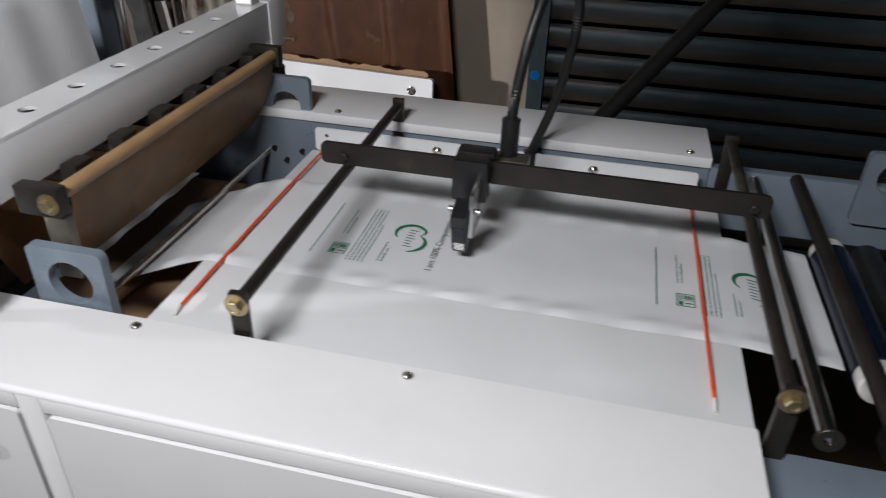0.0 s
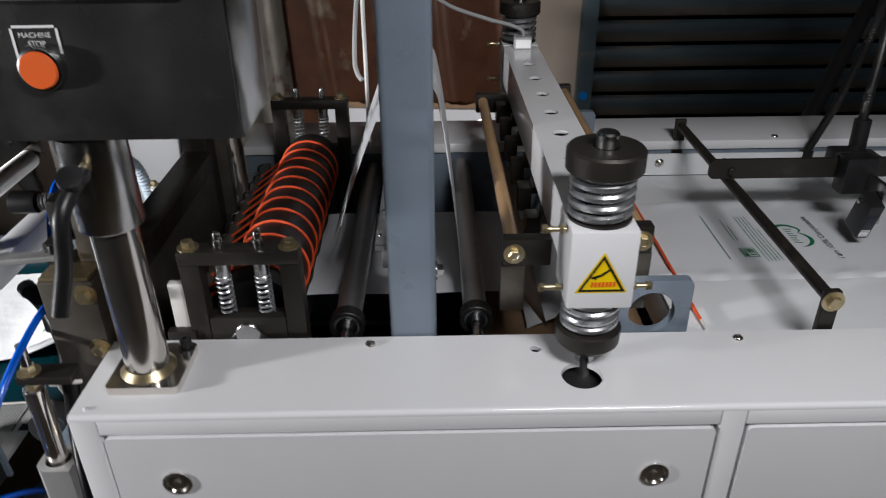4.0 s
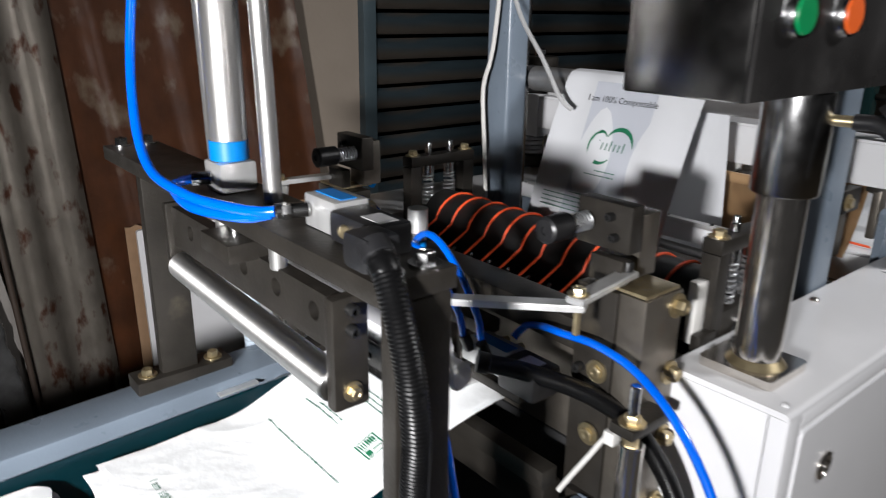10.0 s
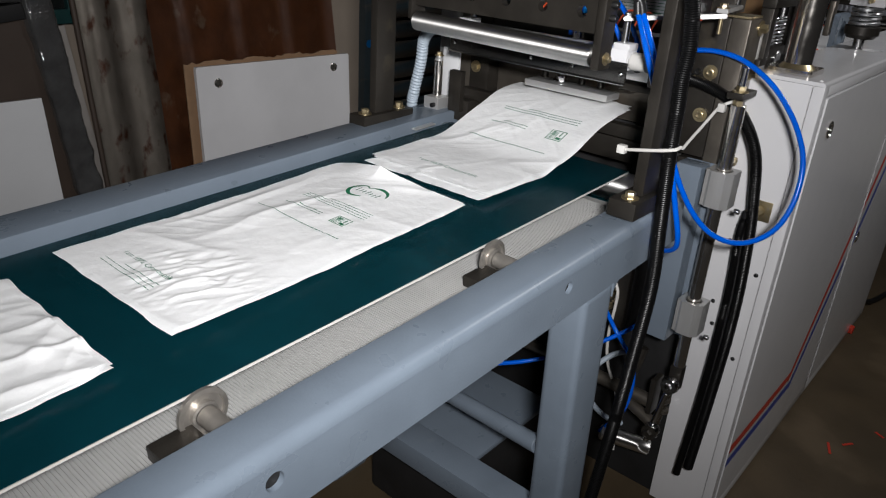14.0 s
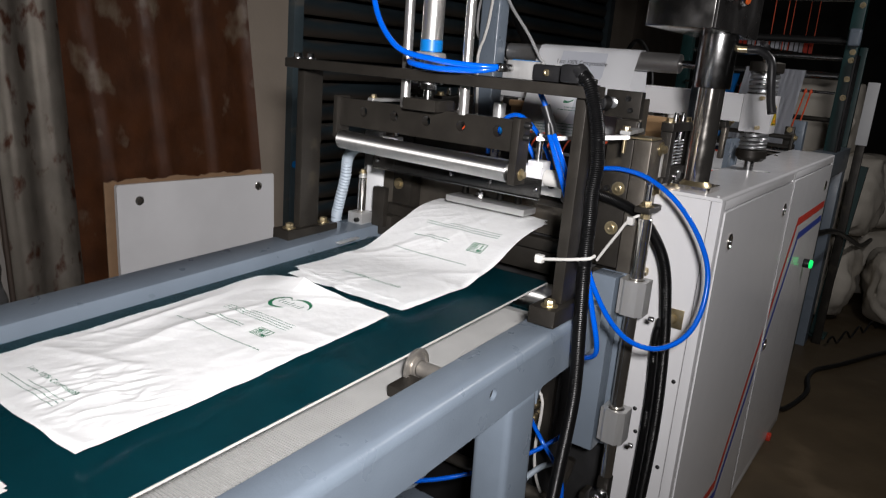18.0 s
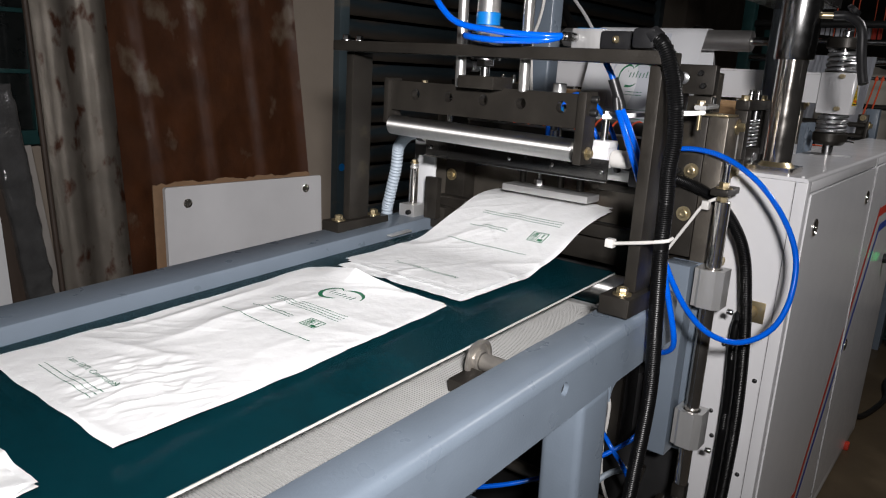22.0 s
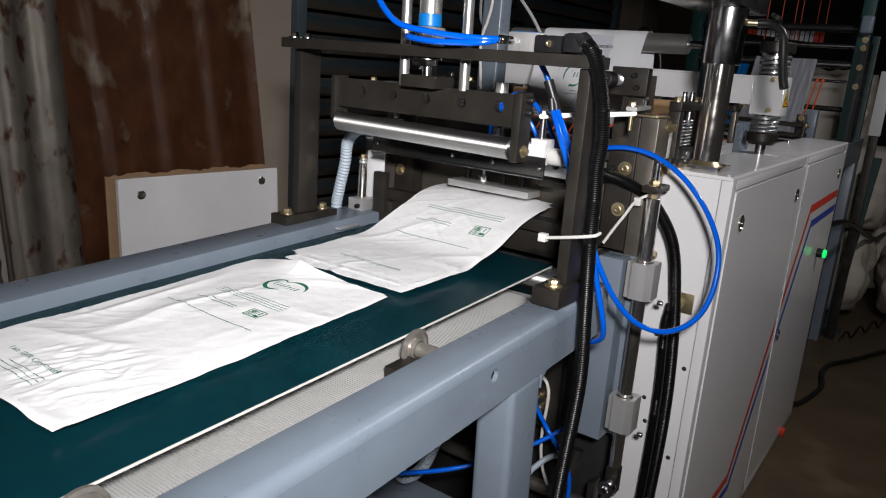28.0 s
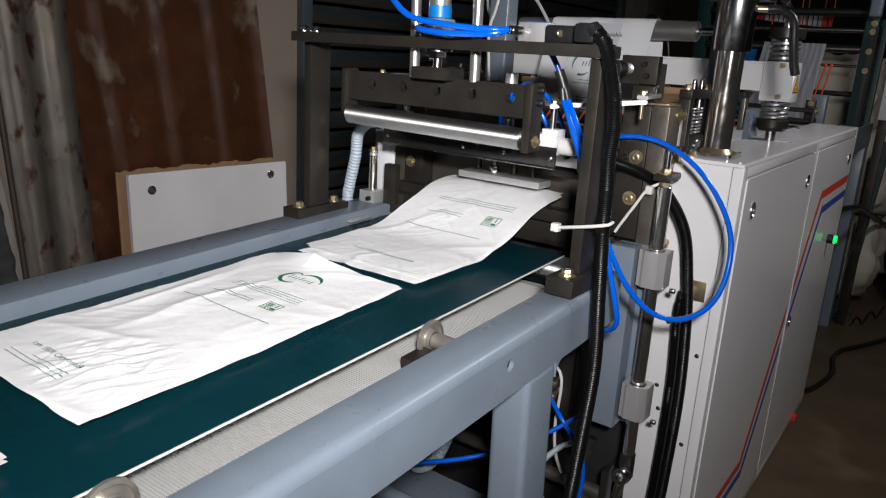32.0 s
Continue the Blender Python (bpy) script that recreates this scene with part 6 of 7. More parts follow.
part("gland", lathe(mesh(), (-0.146, 0.672, 0.862), (0, 0, 1), [(0, 0), (0.0085, 0), (0.0085, 0.004), (0.006, 0.006), (0.006, 0.009), (0, 0.009)], 20), ALU_MATT, t)
part("tip", hexbolt(mesh(), (-0.146, 0.672, 0.8712), (0, 0, 1), 0.010, 0.006), BRASS, t)
part("backing_plate", box(mesh(), -0.104, -0.098, 0.655, 0.699, 0.7605, 0.882, 0.002), WHITE_PLATE, t, "white painted backing plate")
beam = thing("delivery_cross_beam", "blackened steel cross beams at the bag delivery", "cross beam", (-0.10, 0.4, 0.75))
part("beam", box(mesh(), -0.112, -0.090, 0.178, 0.640, 0.790, 0.812, 0.002), OXIDE, beam)
part("beam_end", box(mesh(), -0.136, -0.100, 0.600, 0.640, 0.7500, 0.7918, 0.002), OXIDE, beam)
part("beam_end", box(mesh(), -0.150, -0.136, 0.610, 0.640, 0.770, 0.850, 0.002), OXIDE, beam)
part("lower_beam", box(mesh(), -0.100, -0.074, 0.186, 0.640, 0.745, 0.785, 0.002), OXIDE, beam)
part("back_plate", box(mesh(), -0.028, -0.016, 0.2055, 0.612, 0.80, 0.925, 0.002), BARE, beam)
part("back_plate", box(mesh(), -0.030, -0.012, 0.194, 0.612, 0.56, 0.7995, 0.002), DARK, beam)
for y, z in ((0.565, 0.90), (0.60, 0.872), (0.50, 0.875), (0.43, 0.90)):
    part("bolt", capscrew(mesh(), (-0.0282, y, z), (-1, 0, 0), 0.012), RUBBER, beam)
part("stud_rail", box(mesh(), -0.0855, -0.0590, 0.30, 0.612, 0.9085, 0.924, 0.002), OXIDE, beam)
part("knife_beam", box(mesh(), -0.058, -0.012, 0.194, 0.612, 0.9255, 0.958, 0.002), OXIDE, beam)
clampb = thing("bag_clamp", "bare aluminium clamp plate over the bag stack", "clamp plate", (-0.08, 0.40, 0.85))
part("plate", box(mesh(), -0.108, -0.062, 0.315, 0.490, 0.8425, 0.8550, 0.002), ALU_MATT, clampb)
part("bolt", hexbolt(cyl(mesh(), (-0.076, 0.430, 0.8562), (-0.076, 0.430, 0.895), 0.004, 12), (-0.076, 0.430, 0.8562), (0, 0, 1), 0.017, 0.009), STEEL, clampb)
for y in (0.27, 0.31, 0.39):
    part("stud", cyl(mesh(), (-0.070, y + 0.08, 0.8562), (-0.070, y + 0.08, 0.9082), 0.007, 14), OXIDE, clampb)
t = thing("small_air_cylinder", "small bright air cylinder with a blue band", "air cylinder", (-0.108, 0.388, 0.90))
part("barrel", cyl(mesh(), (-0.108, 0.388, 0.905), (-0.108, 0.388, 1.012), 0.0098, 24), STEEL, t)
part("band", pipe(mesh(), (-0.108, 0.388, 0.985), (-0.108, 0.388, 1.004), 0.0104, 0.0099, 24), BLUETAPE, t)
part("cap", cyl(mesh(), (-0.108, 0.388, 1.0122), (-0.108, 0.388, 1.040), 0.0115, 20), ALU_MATT, t)
part("port", cyl(mesh(), (-0.118, 0.386, 0.962), (-0.122, 0.385, 0.972), 0.0058, 12), BLACK, t)
part("holder", box(mesh(), -0.124, -0.0825, 0.370, 0.406, 0.9085, 0.9205, 0.002), OXIDE, t)
# second valve block low behind the blower bar
t = thing("valve_block", "small aluminium valve block with blue label and brass fittings", "valve", (-0.10, 0.255, 0.88))
part("body", box(mesh(), -0.112, -0.076, 0.243, 0.304, 0.890, 0.914, 0.002), ALU_MATT, t)
part("coil", box(mesh(), -0.118, -0.078, 0.192, 0.2425, 0.884, 0.916, 0.005), BLACK, t)
part("coil_label", box(mesh(), -0.108, -0.088, 0.204, 0.226, 0.9161, 0.9166, 0), INKWHITE, t, "small white symbol plate")
part("label_plate", box(mesh(), -0.100, -0.084, 0.248, 0.298, 0.9141, 0.9146, 0), BLUETAPE, t, "blue label strip")
for y in (0.264, 0.291):
    part("fitting", cyl(mesh(), (-0.1122, y, 0.906), (-0.122, y, 0.926), 0.0062, 12), BLACK, t)
for y in (0.262, 0.284):
    part("silencer", cyl(mesh(), (-0.0758, y, 0.904), (-0.062, y, 0.904), 0.0058, 6), BRASS, t, "brass silencer")
part("bracket", box(mesh(), -0.112, -0.0635, 0.215, 0.296, 0.872, 0.8835, 0.002), OXIDE, t)
# ---- vertical guide shaft with its bearing blocks ----
lin = thing("linear_guide", "polished vertical shaft in two aluminium bearing blocks", "linear guide", (-0.09, 0.10, 0.36))
part("backing_plate", box(mesh(), -0.066, -0.0604, 0.108, 0.170, 0.440, 0.772, 0.003), GREYBLUE, lin, "blue-grey backing plate")
part("backing_rib", box(mesh(), -0.105, -0.0665, 0.126, 0.170, 0.440, 0.772, 0.003), GREYBLUE, lin)
part("shaft", cyl(mesh(), (-0.088, 0.096, 0.395), (-0.088, 0.096, 0.880), 0.0115, 28), CHROME, lin)
for z0, z1 in ((0.711, 0.773), (0.469, 0.532)):
    ring = [(-0.109, 0.084), (-0.109, 0.108), (-0.104, 0.113), (-0.104, 0.1185), (-0.0670, 0.1185), (-0.0670, 0.074), (-0.099, 0.074)]
    bm = plate(mesh(), ring, [(-0.088, 0.096, 0.0150)], z1 - z0, Matrix.Translation((0, 0, z0)))
    b_ = part("bearing_block", bm, ALU_MATT, lin)
    part("bush", pipe(mesh(), (-0.088, 0.096, z0 + 0.002), (-0.088, 0.096, z1 - 0.004), 0.0148, 0.0118, 24), BLACK, b_)
    part("screw", capscrew(mesh(), (-0.078, 0.0678, z0 - 0.004), (0, -1, 0), 0.009), STEEL, lin)
part("stud", cyl(mesh(), (-0.088, 0.098, 0.880), (-0.088, 0.098, 0.938), 0.0052, 14), STEEL, lin)
part("stud_nut", hexbolt(mesh(), (-0.088, 0.098, 0.8995), (0, 0, 1), 0.0135, 0.008), BRASS, lin)
part("stud_nut", hexbolt(mesh(), (-0.088, 0.098, 0.8803), (0, 0, 1), 0.0135, 0.007, False), BRASS, lin)
part("stud_arm", box(mesh(), -0.100, -0.040, 0.088, 0.1145, 0.8885, 0.8990, 0.002), OXIDE, lin)
bm = box(mesh(), -0.099, -0.077, 0.085, 0.107, 0.345, 0.395, 0.002)
part("fork", bm, OXIDE, lin)
bm = cyl(mesh(), (-0.105, 0.096, 0.362), (-0.069, 0.096, 0.362), 0.007, 16)
part("fork_pin", bm, STEEL, lin)
bm = lathe(mesh(), (-0.112, 0.096, 0.362), (-1, 0, 0), [(0.007, -0.008), (0.015, -0.008), (0.0175, 0), (0.015, 0.008), (0.007, 0.008)], 20, True)
part("rod_end", bm, STEEL, lin, "ball joint rod end")
part("link_rod", cyl(mesh(), (-0.112, 0.098, 0.344), (-0.108, 0.12, 0.22), 0.006, 14), STEEL, lin)

# socket on the cabinet end
t = thing("panel_socket", "olive metal cable socket on the white cabinet end", "socket", (-0.01, 0.045, 0.69))
part("flange", box(mesh(), -0.0032, -0.0004, 0.030, 0.066, 0.676, 0.712, 0.001), BRASS, t)
part("shell", cyl(mesh(), (-0.0033, 0.050, 0.694), (-0.024, 0.056, 0.692), 0.011, 20), BRASS, t)
for y, z in ((0.086, 0.625), (0.028, 0.576), (0.090, 0.50), (0.082, 0.455), (0.030, 0.40)):
    part("end_screw", panscrew(mesh(), (-0.0002, y, z), (-1, 0, 0), 0.008), BLACK, None, "small dark screw in the cabinet end", "screw", "end screws")

# pneumatics under the delivery end
t = thing("pneumatic_manifold", "dark manifold with brass fittings under the delivery end", "manifold", (-0.05, 0.28, 0.4))
part("block", box(mesh(), -0.042, -0.004, 0.225, 0.330, 0.395, 0.56, 0.003), DARK, t)
part("bracket", box(mesh(), -0.060, -0.0425, 0.232, 0.300, 0.40, 0.55, 0.003), OXIDE, t)
for z in (0.444, 0.470):
    bm = cyl(mesh(), (-0.0602, 0.262, z), (-0.078, 0.262, z), 0.0068, 6)
    cyl(bm, (-0.078, 0.262, z), (-0.090, 0.262, z), 0.0055, 12)
    part("fitting", bm, BRASS, t)
hose_thing("air_tube", "blue air tube from the lower manifold", [(-0.088, 0.262, 0.470), (-0.12, 0.245, 0.468), (-0.14, 0.205, 0.44), (-0.13, 0.175, 0.395), (-0.115, 0.165, 0.34), (-0.11, 0.175, 0.26), (-0.10, 0.22, 0.18)], 0.0042, BLUETUBE, 0.008, 0, "air tube", 10, "blue air tubes")
hose_thing("air_tube", "blue air tube crossing below the conveyor", [(-0.35, 0.42, 0.36), (-0.25, 0.33, 0.365), (-0.18, 0.25, 0.40), (-0.12, 0.18, 0.455), (-0.09, 0.165, 0.50)], 0.0042, BLUETUBE, 0.008, 0, "air tube", 10, "blue air tubes")
hose_thing("cable", "thin white cable hanging under the delivery end", [(-0.06, 0.30, 0.56), (-0.09, 0.27, 0.53), (-0.10, 0.235, 0.50), (-0.095, 0.24, 0.40), (-0.085, 0.235, 0.33), (-0.07, 0.21, 0.25), (-0.06, 0.2, 0.12)], 0.003, NYLON, 0.008, 0, "cable", 8)
t = thing("drive_shaft", "steel drive shaft under the delivery end", "shaft", (-0.03, 0.4, 0.3))
part("shaft", cyl(mesh(), (-0.075, 0.140, 0.285), (-0.075, 0.66, 0.285), 0.0135, 20), BARE, t)
part("crank", box(mesh(), -0.094, -0.060, 0.128, 0.1395, 0.265, 0.345, 0.003), OXIDE, t)
# Box added in place of the angle-iron floor frame, its body near-black.
t = thing("floor_frame_box", "plain box for the blue-grey angle-iron frame under the conveyor", "motor", (-0.25, 0.45, 0.0))
part("body", box(mesh(), -0.40, -0.15, 0.33, 0.58, 0.0, 0.21, 0.01), DARK, t)
part("lid", box(mesh(), -0.41, -0.14, 0.32, 0.59, 0.2105, 0.222, 0.003), GREYBLUE, t)


# ---- bags ----
def ridge(x, y, seed):
    """Sharp shallow creases running in a few directions."""
    h = 0.0
    for k, (dx, dy, f, a) in enumerate(((0.25, 1.0, 14.0, 1.0), (1.0, 0.35, 11.0, 0.8), (0.8, -0.7, 19.0, 0.6), (1.0, 0.9, 31.0, 0.35))):
        n_ = noise.noise(((x * dx + y * dy) * f + seed * (k + 2.3), (x * dy - y * dx) * f * 0.22, seed * 1.9 + k))
        g = max(0.0, noise.noise((x * 5 + k * 4.1, y * 7 + seed, k)) + 0.25)
        h += a * g * max(0.0, 1 - abs(n_) * 5.5) ** 1.5
    return h


def bag(name, label, x0, x1, y0, y1, lift, layers, seed, tilt=0.0, folds=0.004, curl=0.0, gap=0.0022, stagger=0.0, corner=0.008, crumple=None):
    """A flat stack of film bags on the belt; lift(x) gives its height over the belt."""
    rnd = random.Random(seed)
    top = thing(name, label, "plastic bag", CONV @ V((x0 + x1) / 2, (y0 + y1) / 2, 0.742), "plastic bags")

    def place(x, y, k, z_extra=0.0):
        h = 0.0
        for a, f in ((1.0, 9.0), (0.55, 21.0), (0.3, 47.0)):
            h += a * noise.noise((x * f + seed * 3.1, y * f * 1.35, seed + 0.13 * k))
        crush = 0.0
        if crumple:
            u, v = (x - x0) / (x1 - x0), (y - y0) / (y1 - y0)
            w = max(0.0, 1 - math.hypot((u - crumple[0]) / 0.17, (v - crumple[1]) / 0.36))
            crush = 0.5 * w ** 0.7 * (0.0055 * max(0.0, 1 - 4.5 * abs(noise.noise((x * 26 + y * 10, y * 44, 7.0)))) + 0.004 * max(0.0, 1 - 5 * abs(noise.noise((x * 14, y * 75 + x * 20, 2.0)))))
        z = 0.7445 + lift(x) + k * gap + folds * (0.55 + 0.5 * h) + folds * 1.7 * ridge(x, y, seed) + crush + z_extra
        return CONV @ V(x, y + tilt * (x - x0), z)

    for k in range(layers):
        off = layers - 1 - k
        jx, jy = rnd.uniform(-0.007, 0.007) * (off > 0) - stagger * (off / max(1, layers - 1)), rnd.uniform(-0.004, 0.004) * (off > 0)
        nu, nv = (190, 96) if off == 0 else (90, 44)
        b_ = mesh()
        rows_ = []
        for i in range(nu + 1):
            x = x0 + (x1 - x0) * i / nu
            row = []
            for j in range(nv + 1):
                v = j / nv
                y = y0 + (y1 - y0) * v
                e = min(i, nu - i) / nu < 0.012
                back = max(0.0, v - 1 + corner / (y1 - y0)) * (y1 - y0)
                ex = 0.0009 * math.sin(v * 21 + k * 2 + seed) * e - (corner - math.sqrt(max(0.0, corner ** 2 - back ** 2))) * (i / nu) ** 6
                ey = 0.0008 * math.sin(x * 60 + k + seed) * (j in (0, nv)) + 0.0010 * noise.noise((x * 9, k, seed)) * (v < 0.1)
                near = max(0.0, 1 - v / 0.06) * 0.0008 * noise.noise((x * 26, k * 0.7, seed + 5))
                c = curl * max(0.0, (i / nu - 0.86) / 0.14) ** 2 * max(0.0, 1 - abs(v - 0.62) / 0.34) * (off == 0)
                row.append(b_.verts.new(place(x + jx + ex - c * 0.7, y + jy + ey, k, c - near * (off > 0))))
            rows_.append(row)
        for a, c in zip(rows_, rows_[1:]):
            for j in range(nv):
                b_.faces.new((a[j], a[j + 1], c[j + 1], c[j]))
        part("sheet", b_, BAG, top, sharp=80)
    return top, (lambda p: place(p.x, p.y, layers - 1, 0.0008))


def bag_print(parent, bend, x, yc, s=1, w=0.17):
    bars(parent, x, 1, yc - w / 2, yc + w / 2, 0.006, 0.0018, bend, seed=12, breaks=26)
    bars(parent, x + s * 0.034, 2, yc - 0.01, yc + w / 2 - 0.02, 0.006, 0.0017, bend, seed=13, breaks=11)
    stamp(parent, x + s * 0.030, yc - 0.060, 0.022, bend)
    bars(parent, x + s * 0.066, 4, yc - w / 2 + 0.02, yc + w / 2 - 0.02, 0.0058, 0.0016, bend, seed=14, breaks=26)
    logo(parent, x + s * 0.135, yc, 0.044, bend)


b1, bend1 = bag("plastic_bag", "stack of crumpled white printed bags lying on the belt", -0.948, -0.481, 0.308, 0.562, lambda x: 0.0 + 0.006 * max(0.0, 1 - abs(x + 0.950) / 0.16), 6, 3, 0.030, 0.0020, 0.018, 0.0010, 0.0, 0.035, (0.16, 0.34))
bag_print(b1, bend1, -0.690, 0.435)
bars(b1, -0.925, 3, 0.400, 0.51, 0.0065, 0.0012, bend1, seed=21, breaks=18)
words("lettering", "I am 100% Compostable", 0.0105, Matrix.Translation((-0.895, 0.452, 0)) @ Matrix.Rotation(radians(-90), 4, "Z"), PRINT_GREY, b1, bend1)


def rise(x):
    u = max(0.0, min(1.0, (x + 0.31) / 0.235))
    return 0.064 * u * u * (3 - 2 * u)


b2, bend2 = bag("plastic_bag", "stack of white printed bags sliding down from the sealer", -0.428, -0.052, 0.314, 0.556, rise, 8, 8, -0.065, 0.0020, 0.0, 0.0015, 0.018)
bars(b2, -0.252, 1, 0.350, 0.510, 0.006, 0.0018, bend2, seed=31, breaks=26)
bars(b2, -0.206, 2, 0.425, 0.50, 0.006, 0.0017, bend2, seed=32, breaks=12)
stamp(b2, -0.214, 0.348, 0.024, bend2)
bars(b2, -0.168, 3, 0.345, 0.505, 0.006, 0.0016, bend2, seed=33, breaks=24)
words("lettering", "I am 100% Compostable", 0.0125, Matrix.Translation((-0.396, 0.428, 0)) @ Matrix.Rotation(radians(-90), 4, "Z"), PRINT_GREY, b2, bend2)
bag("plastic_bag", "stack of white printed bags further down the belt", -1.52, -1.022, 0.290, 0.535, lambda x: 0.0, 4, 15, 0.03, 0.0034)

# linkage and litter under the delivery end
t = thing("link_rod", "steel link with two ball joints under the guide shaft", "link rod", (-0.09, 0.1, 0.25))
part("rod", cyl(mesh(), (-0.100, 0.098, 0.345), (-0.100, 0.110, 0.262), 0.0065, 16), STEEL, t)
for z in (0.325, 0.300):
    part("lock_nut", hexbolt(mesh(), (-0.100, 0.101, z), (0, 0, -1), 0.017, 0.009, False), BARE, t)
part("ball_joint", lathe(mesh(), (-0.112, 0.112, 0.250), (-1, 0, 0), [(0.005, -0.010), (0.014, -0.010), (0.017, 0), (0.014, 0.010), (0.005, 0.010)], 20, True), STEEL, t)
part("joint_bolt", hexbolt(mesh(), (-0.122, 0.112, 0.250), (-1, 0, 0), 0.016, 0.010), OXIDE, t)
t = thing("rocker_shaft", "steel rocker shaft with its lever under the delivery end", "shaft", (-0.08, 0.2, 0.2))
part("lever", sweep(mesh(), [(-0.095, 0.116, 0.252), (-0.085, 0.16, 0.262), (-0.075, 0.205, 0.270)], 0.0115, 14), BARE, t)
part("arm", sweep(mesh(), [(-0.075, 0.205, 0.270), (-0.065, 0.19, 0.32), (-0.055, 0.18, 0.38)], 0.010, 12), OXIDE, t)
part("sleeve", cyl(mesh(), (-0.105, 0.215, 0.185), (-0.055, 0.130, 0.165), 0.0165, 24), ALU, t)
hose_thing("cable", "pale grey hose loop under the delivery end", [(-0.07, 0.20, 0.37), (-0.10, 0.225, 0.36), (-0.125, 0.25, 0.32), (-0.12, 0.245, 0.26), (-0.10, 0.215, 0.22), (-0.07, 0.19, 0.20)], 0.0055, GREYHOSE, 0.008, 0, "cable", 10)
bm = mesh()
rows = [[bm.verts.new((-0.05 + 0.10 * i / 12, 0.93 + 0.09 * j / 12, 0.006 + 0.028 * abs(noise.noise((i * 0.35, j * 0.35, 4))))) for j in range(13)] for i in range(13)]
for a, c in zip(rows, rows[1:]):
    for j in range(12):
        bm.faces.new((a[j], a[j + 1], c[j + 1], c[j]))
bmesh.ops.solidify(bm, geom=bm.faces[:], thickness=0.0008)
part("crumpled_paper", bm, SACK, None, "crumpled piece of pale film on the floor", "paper scrap")
for x, y, l, a in ((0.47, -0.12, 0.045, 20), (0.52, -0.15, 0.03, -35), (0.62, -0.20, 0.025, 60)):
    part("floor_mark", box(mesh(), -l / 2, l / 2, -0.003, 0.003, 0.0005, 0.0015, 0, pose(x, y, 0, 0, 0, a)), RED_STRIPE, None, "smear of red paint on the concrete floor", "paint mark", "paint marks on the floor")
rnd = random.Random(5)
for k in range(9):
    x, y, r = -0.35 + rnd.uniform(-0.12, 0.25), 0.86 + rnd.uniform(-0.06, 0.2), rnd.uniform(0.004, 0.009)
    part("paint_spot", lathe(mesh(), (x, y, 0.0003), (0, 0, 1), [(0, 0), (r, 0), (r * 0.9, 0.0008), (0, 0.001)], 9), NYLON, None, "dried drop of white paint on the floor", "paint spot", "paint spots on the floor")


# ---- second machine tower and goods behind the infeed ----
tower = thing("film_tower", "dark grey steel film tower with cross rods behind the infeed", "machine tower", (1.97, 0.4, 0.0))
for y in (0.10, 0.725):
    part("upright", box(mesh(), 1.955, 2.005, y - 0.022, y + 0.022, 0.0, 2.05, 0.004), TEALDARK, tower)
for x, z, r, material in ((1.975, 1.167, 0.015, STEEL), (1.945, 1.104, 0.0055, STEEL), (1.985, 1.236, 0.010, STEEL), (1.985, 1.300, 0.014, RUBBER), (1.985, 1.46, 0.016, STEEL), (1.985, 1.62, 0.016, STEEL), (1.985, 1.00, 0.010, OXIDE), (1.985, 1.80, 0.016, STEEL)):
    part("cross_rod", cyl(mesh(), (x, 0.1225, z), (x, 0.7025, z), r, 20), material, tower)
for z in (1.09, 1.16, 1.23, 1.26, 1.33, 1.43, 1.60):
    part("bolt", hexbolt(mesh(), (1.9548, 0.092, z), (-1, 0, 0), 0.012, 0.006), BRASS, tower)
part("bearing_arm", box(mesh(), 1.925, 1.9545, 0.072, 0.115, 1.28, 1.345, 0.010, seg=3), GREYBLUE, tower)
part("side_plate", plate(mesh(), rrect(1.90, 2.02, 0.80, 1.25, 0.01), [(1.96, 0.90 + 0.07 * i, 0.010) for i in range(5)], 0.006, at_y(0.075)), DARK, tower)
for i, (y, s) in enumerate(((0.205, 0.010), (0.225, 0.012), (0.300, 0.016), (0.47, 0.012), (0.515, 0.012), (0.555, 0.010))):
    c = thing("orange_transport_cord", "slack orange cord hung on the thin tower rod", "cord", (1.94, y, 1.10), group="orange cords")
    part("cord", sweep(mesh(), [(1.947, y, 1.099), (1.940, y, 1.1115), (1.935, y + 0.001, 1.095), (1.925, y + s, 1.02), (1.90, y + 2 * s, 0.93), (1.87, y + 2.6 * s, 0.86)], 0.0030, 6, 0.02), CORD, c)
    part("knot", lathe(mesh(), (1.938, y, 1.094), (0, 0, 1), [(0, 0), (0.006, 0.003), (0.0065, 0.009), (0.004, 0.014), (0, 0.015)], 10), CORD, c)
for i, y in enumerate((0.30, 0.335, 0.40, 0.425, 0.48, 0.54)):
    part("hanging_thread", sweep(mesh(), [(2.35, y, 1.27), (2.35, y + 0.002, 1.5), (2.34, y + 0.004, 1.9)], 0.0022, 6, 0.05), CORD, None, "thin red-orange cord hanging over the striped film", "cord", "red cords")


def drape(x0, z0, x1, z1, y0, y1, seed, n_u=16, n_v=22):
    b_ = mesh()
    rows_ = []
    for i in range(n_u + 1):
        u = i / n_u
        rows_.append([b_.verts.new((x0 + (x1 - x0) * u + 0.006 * noise.noise((y0 + (y1 - y0) * j / n_v * 1.0 + j * 0.35, u * 2, seed)), y0 + (y1 - y0) * j / n_v, z0 + (z1 - z0) * u)) for j in range(n_v + 1)])
    for a, c in zip(rows_, rows_[1:]):
        for j in range(n_v):
            b_.faces.new((a[j], a[j + 1], c[j + 1], c[j]))
    bmesh.ops.solidify(b_, geom=b_.faces[:], thickness=0.0006)
    return b_


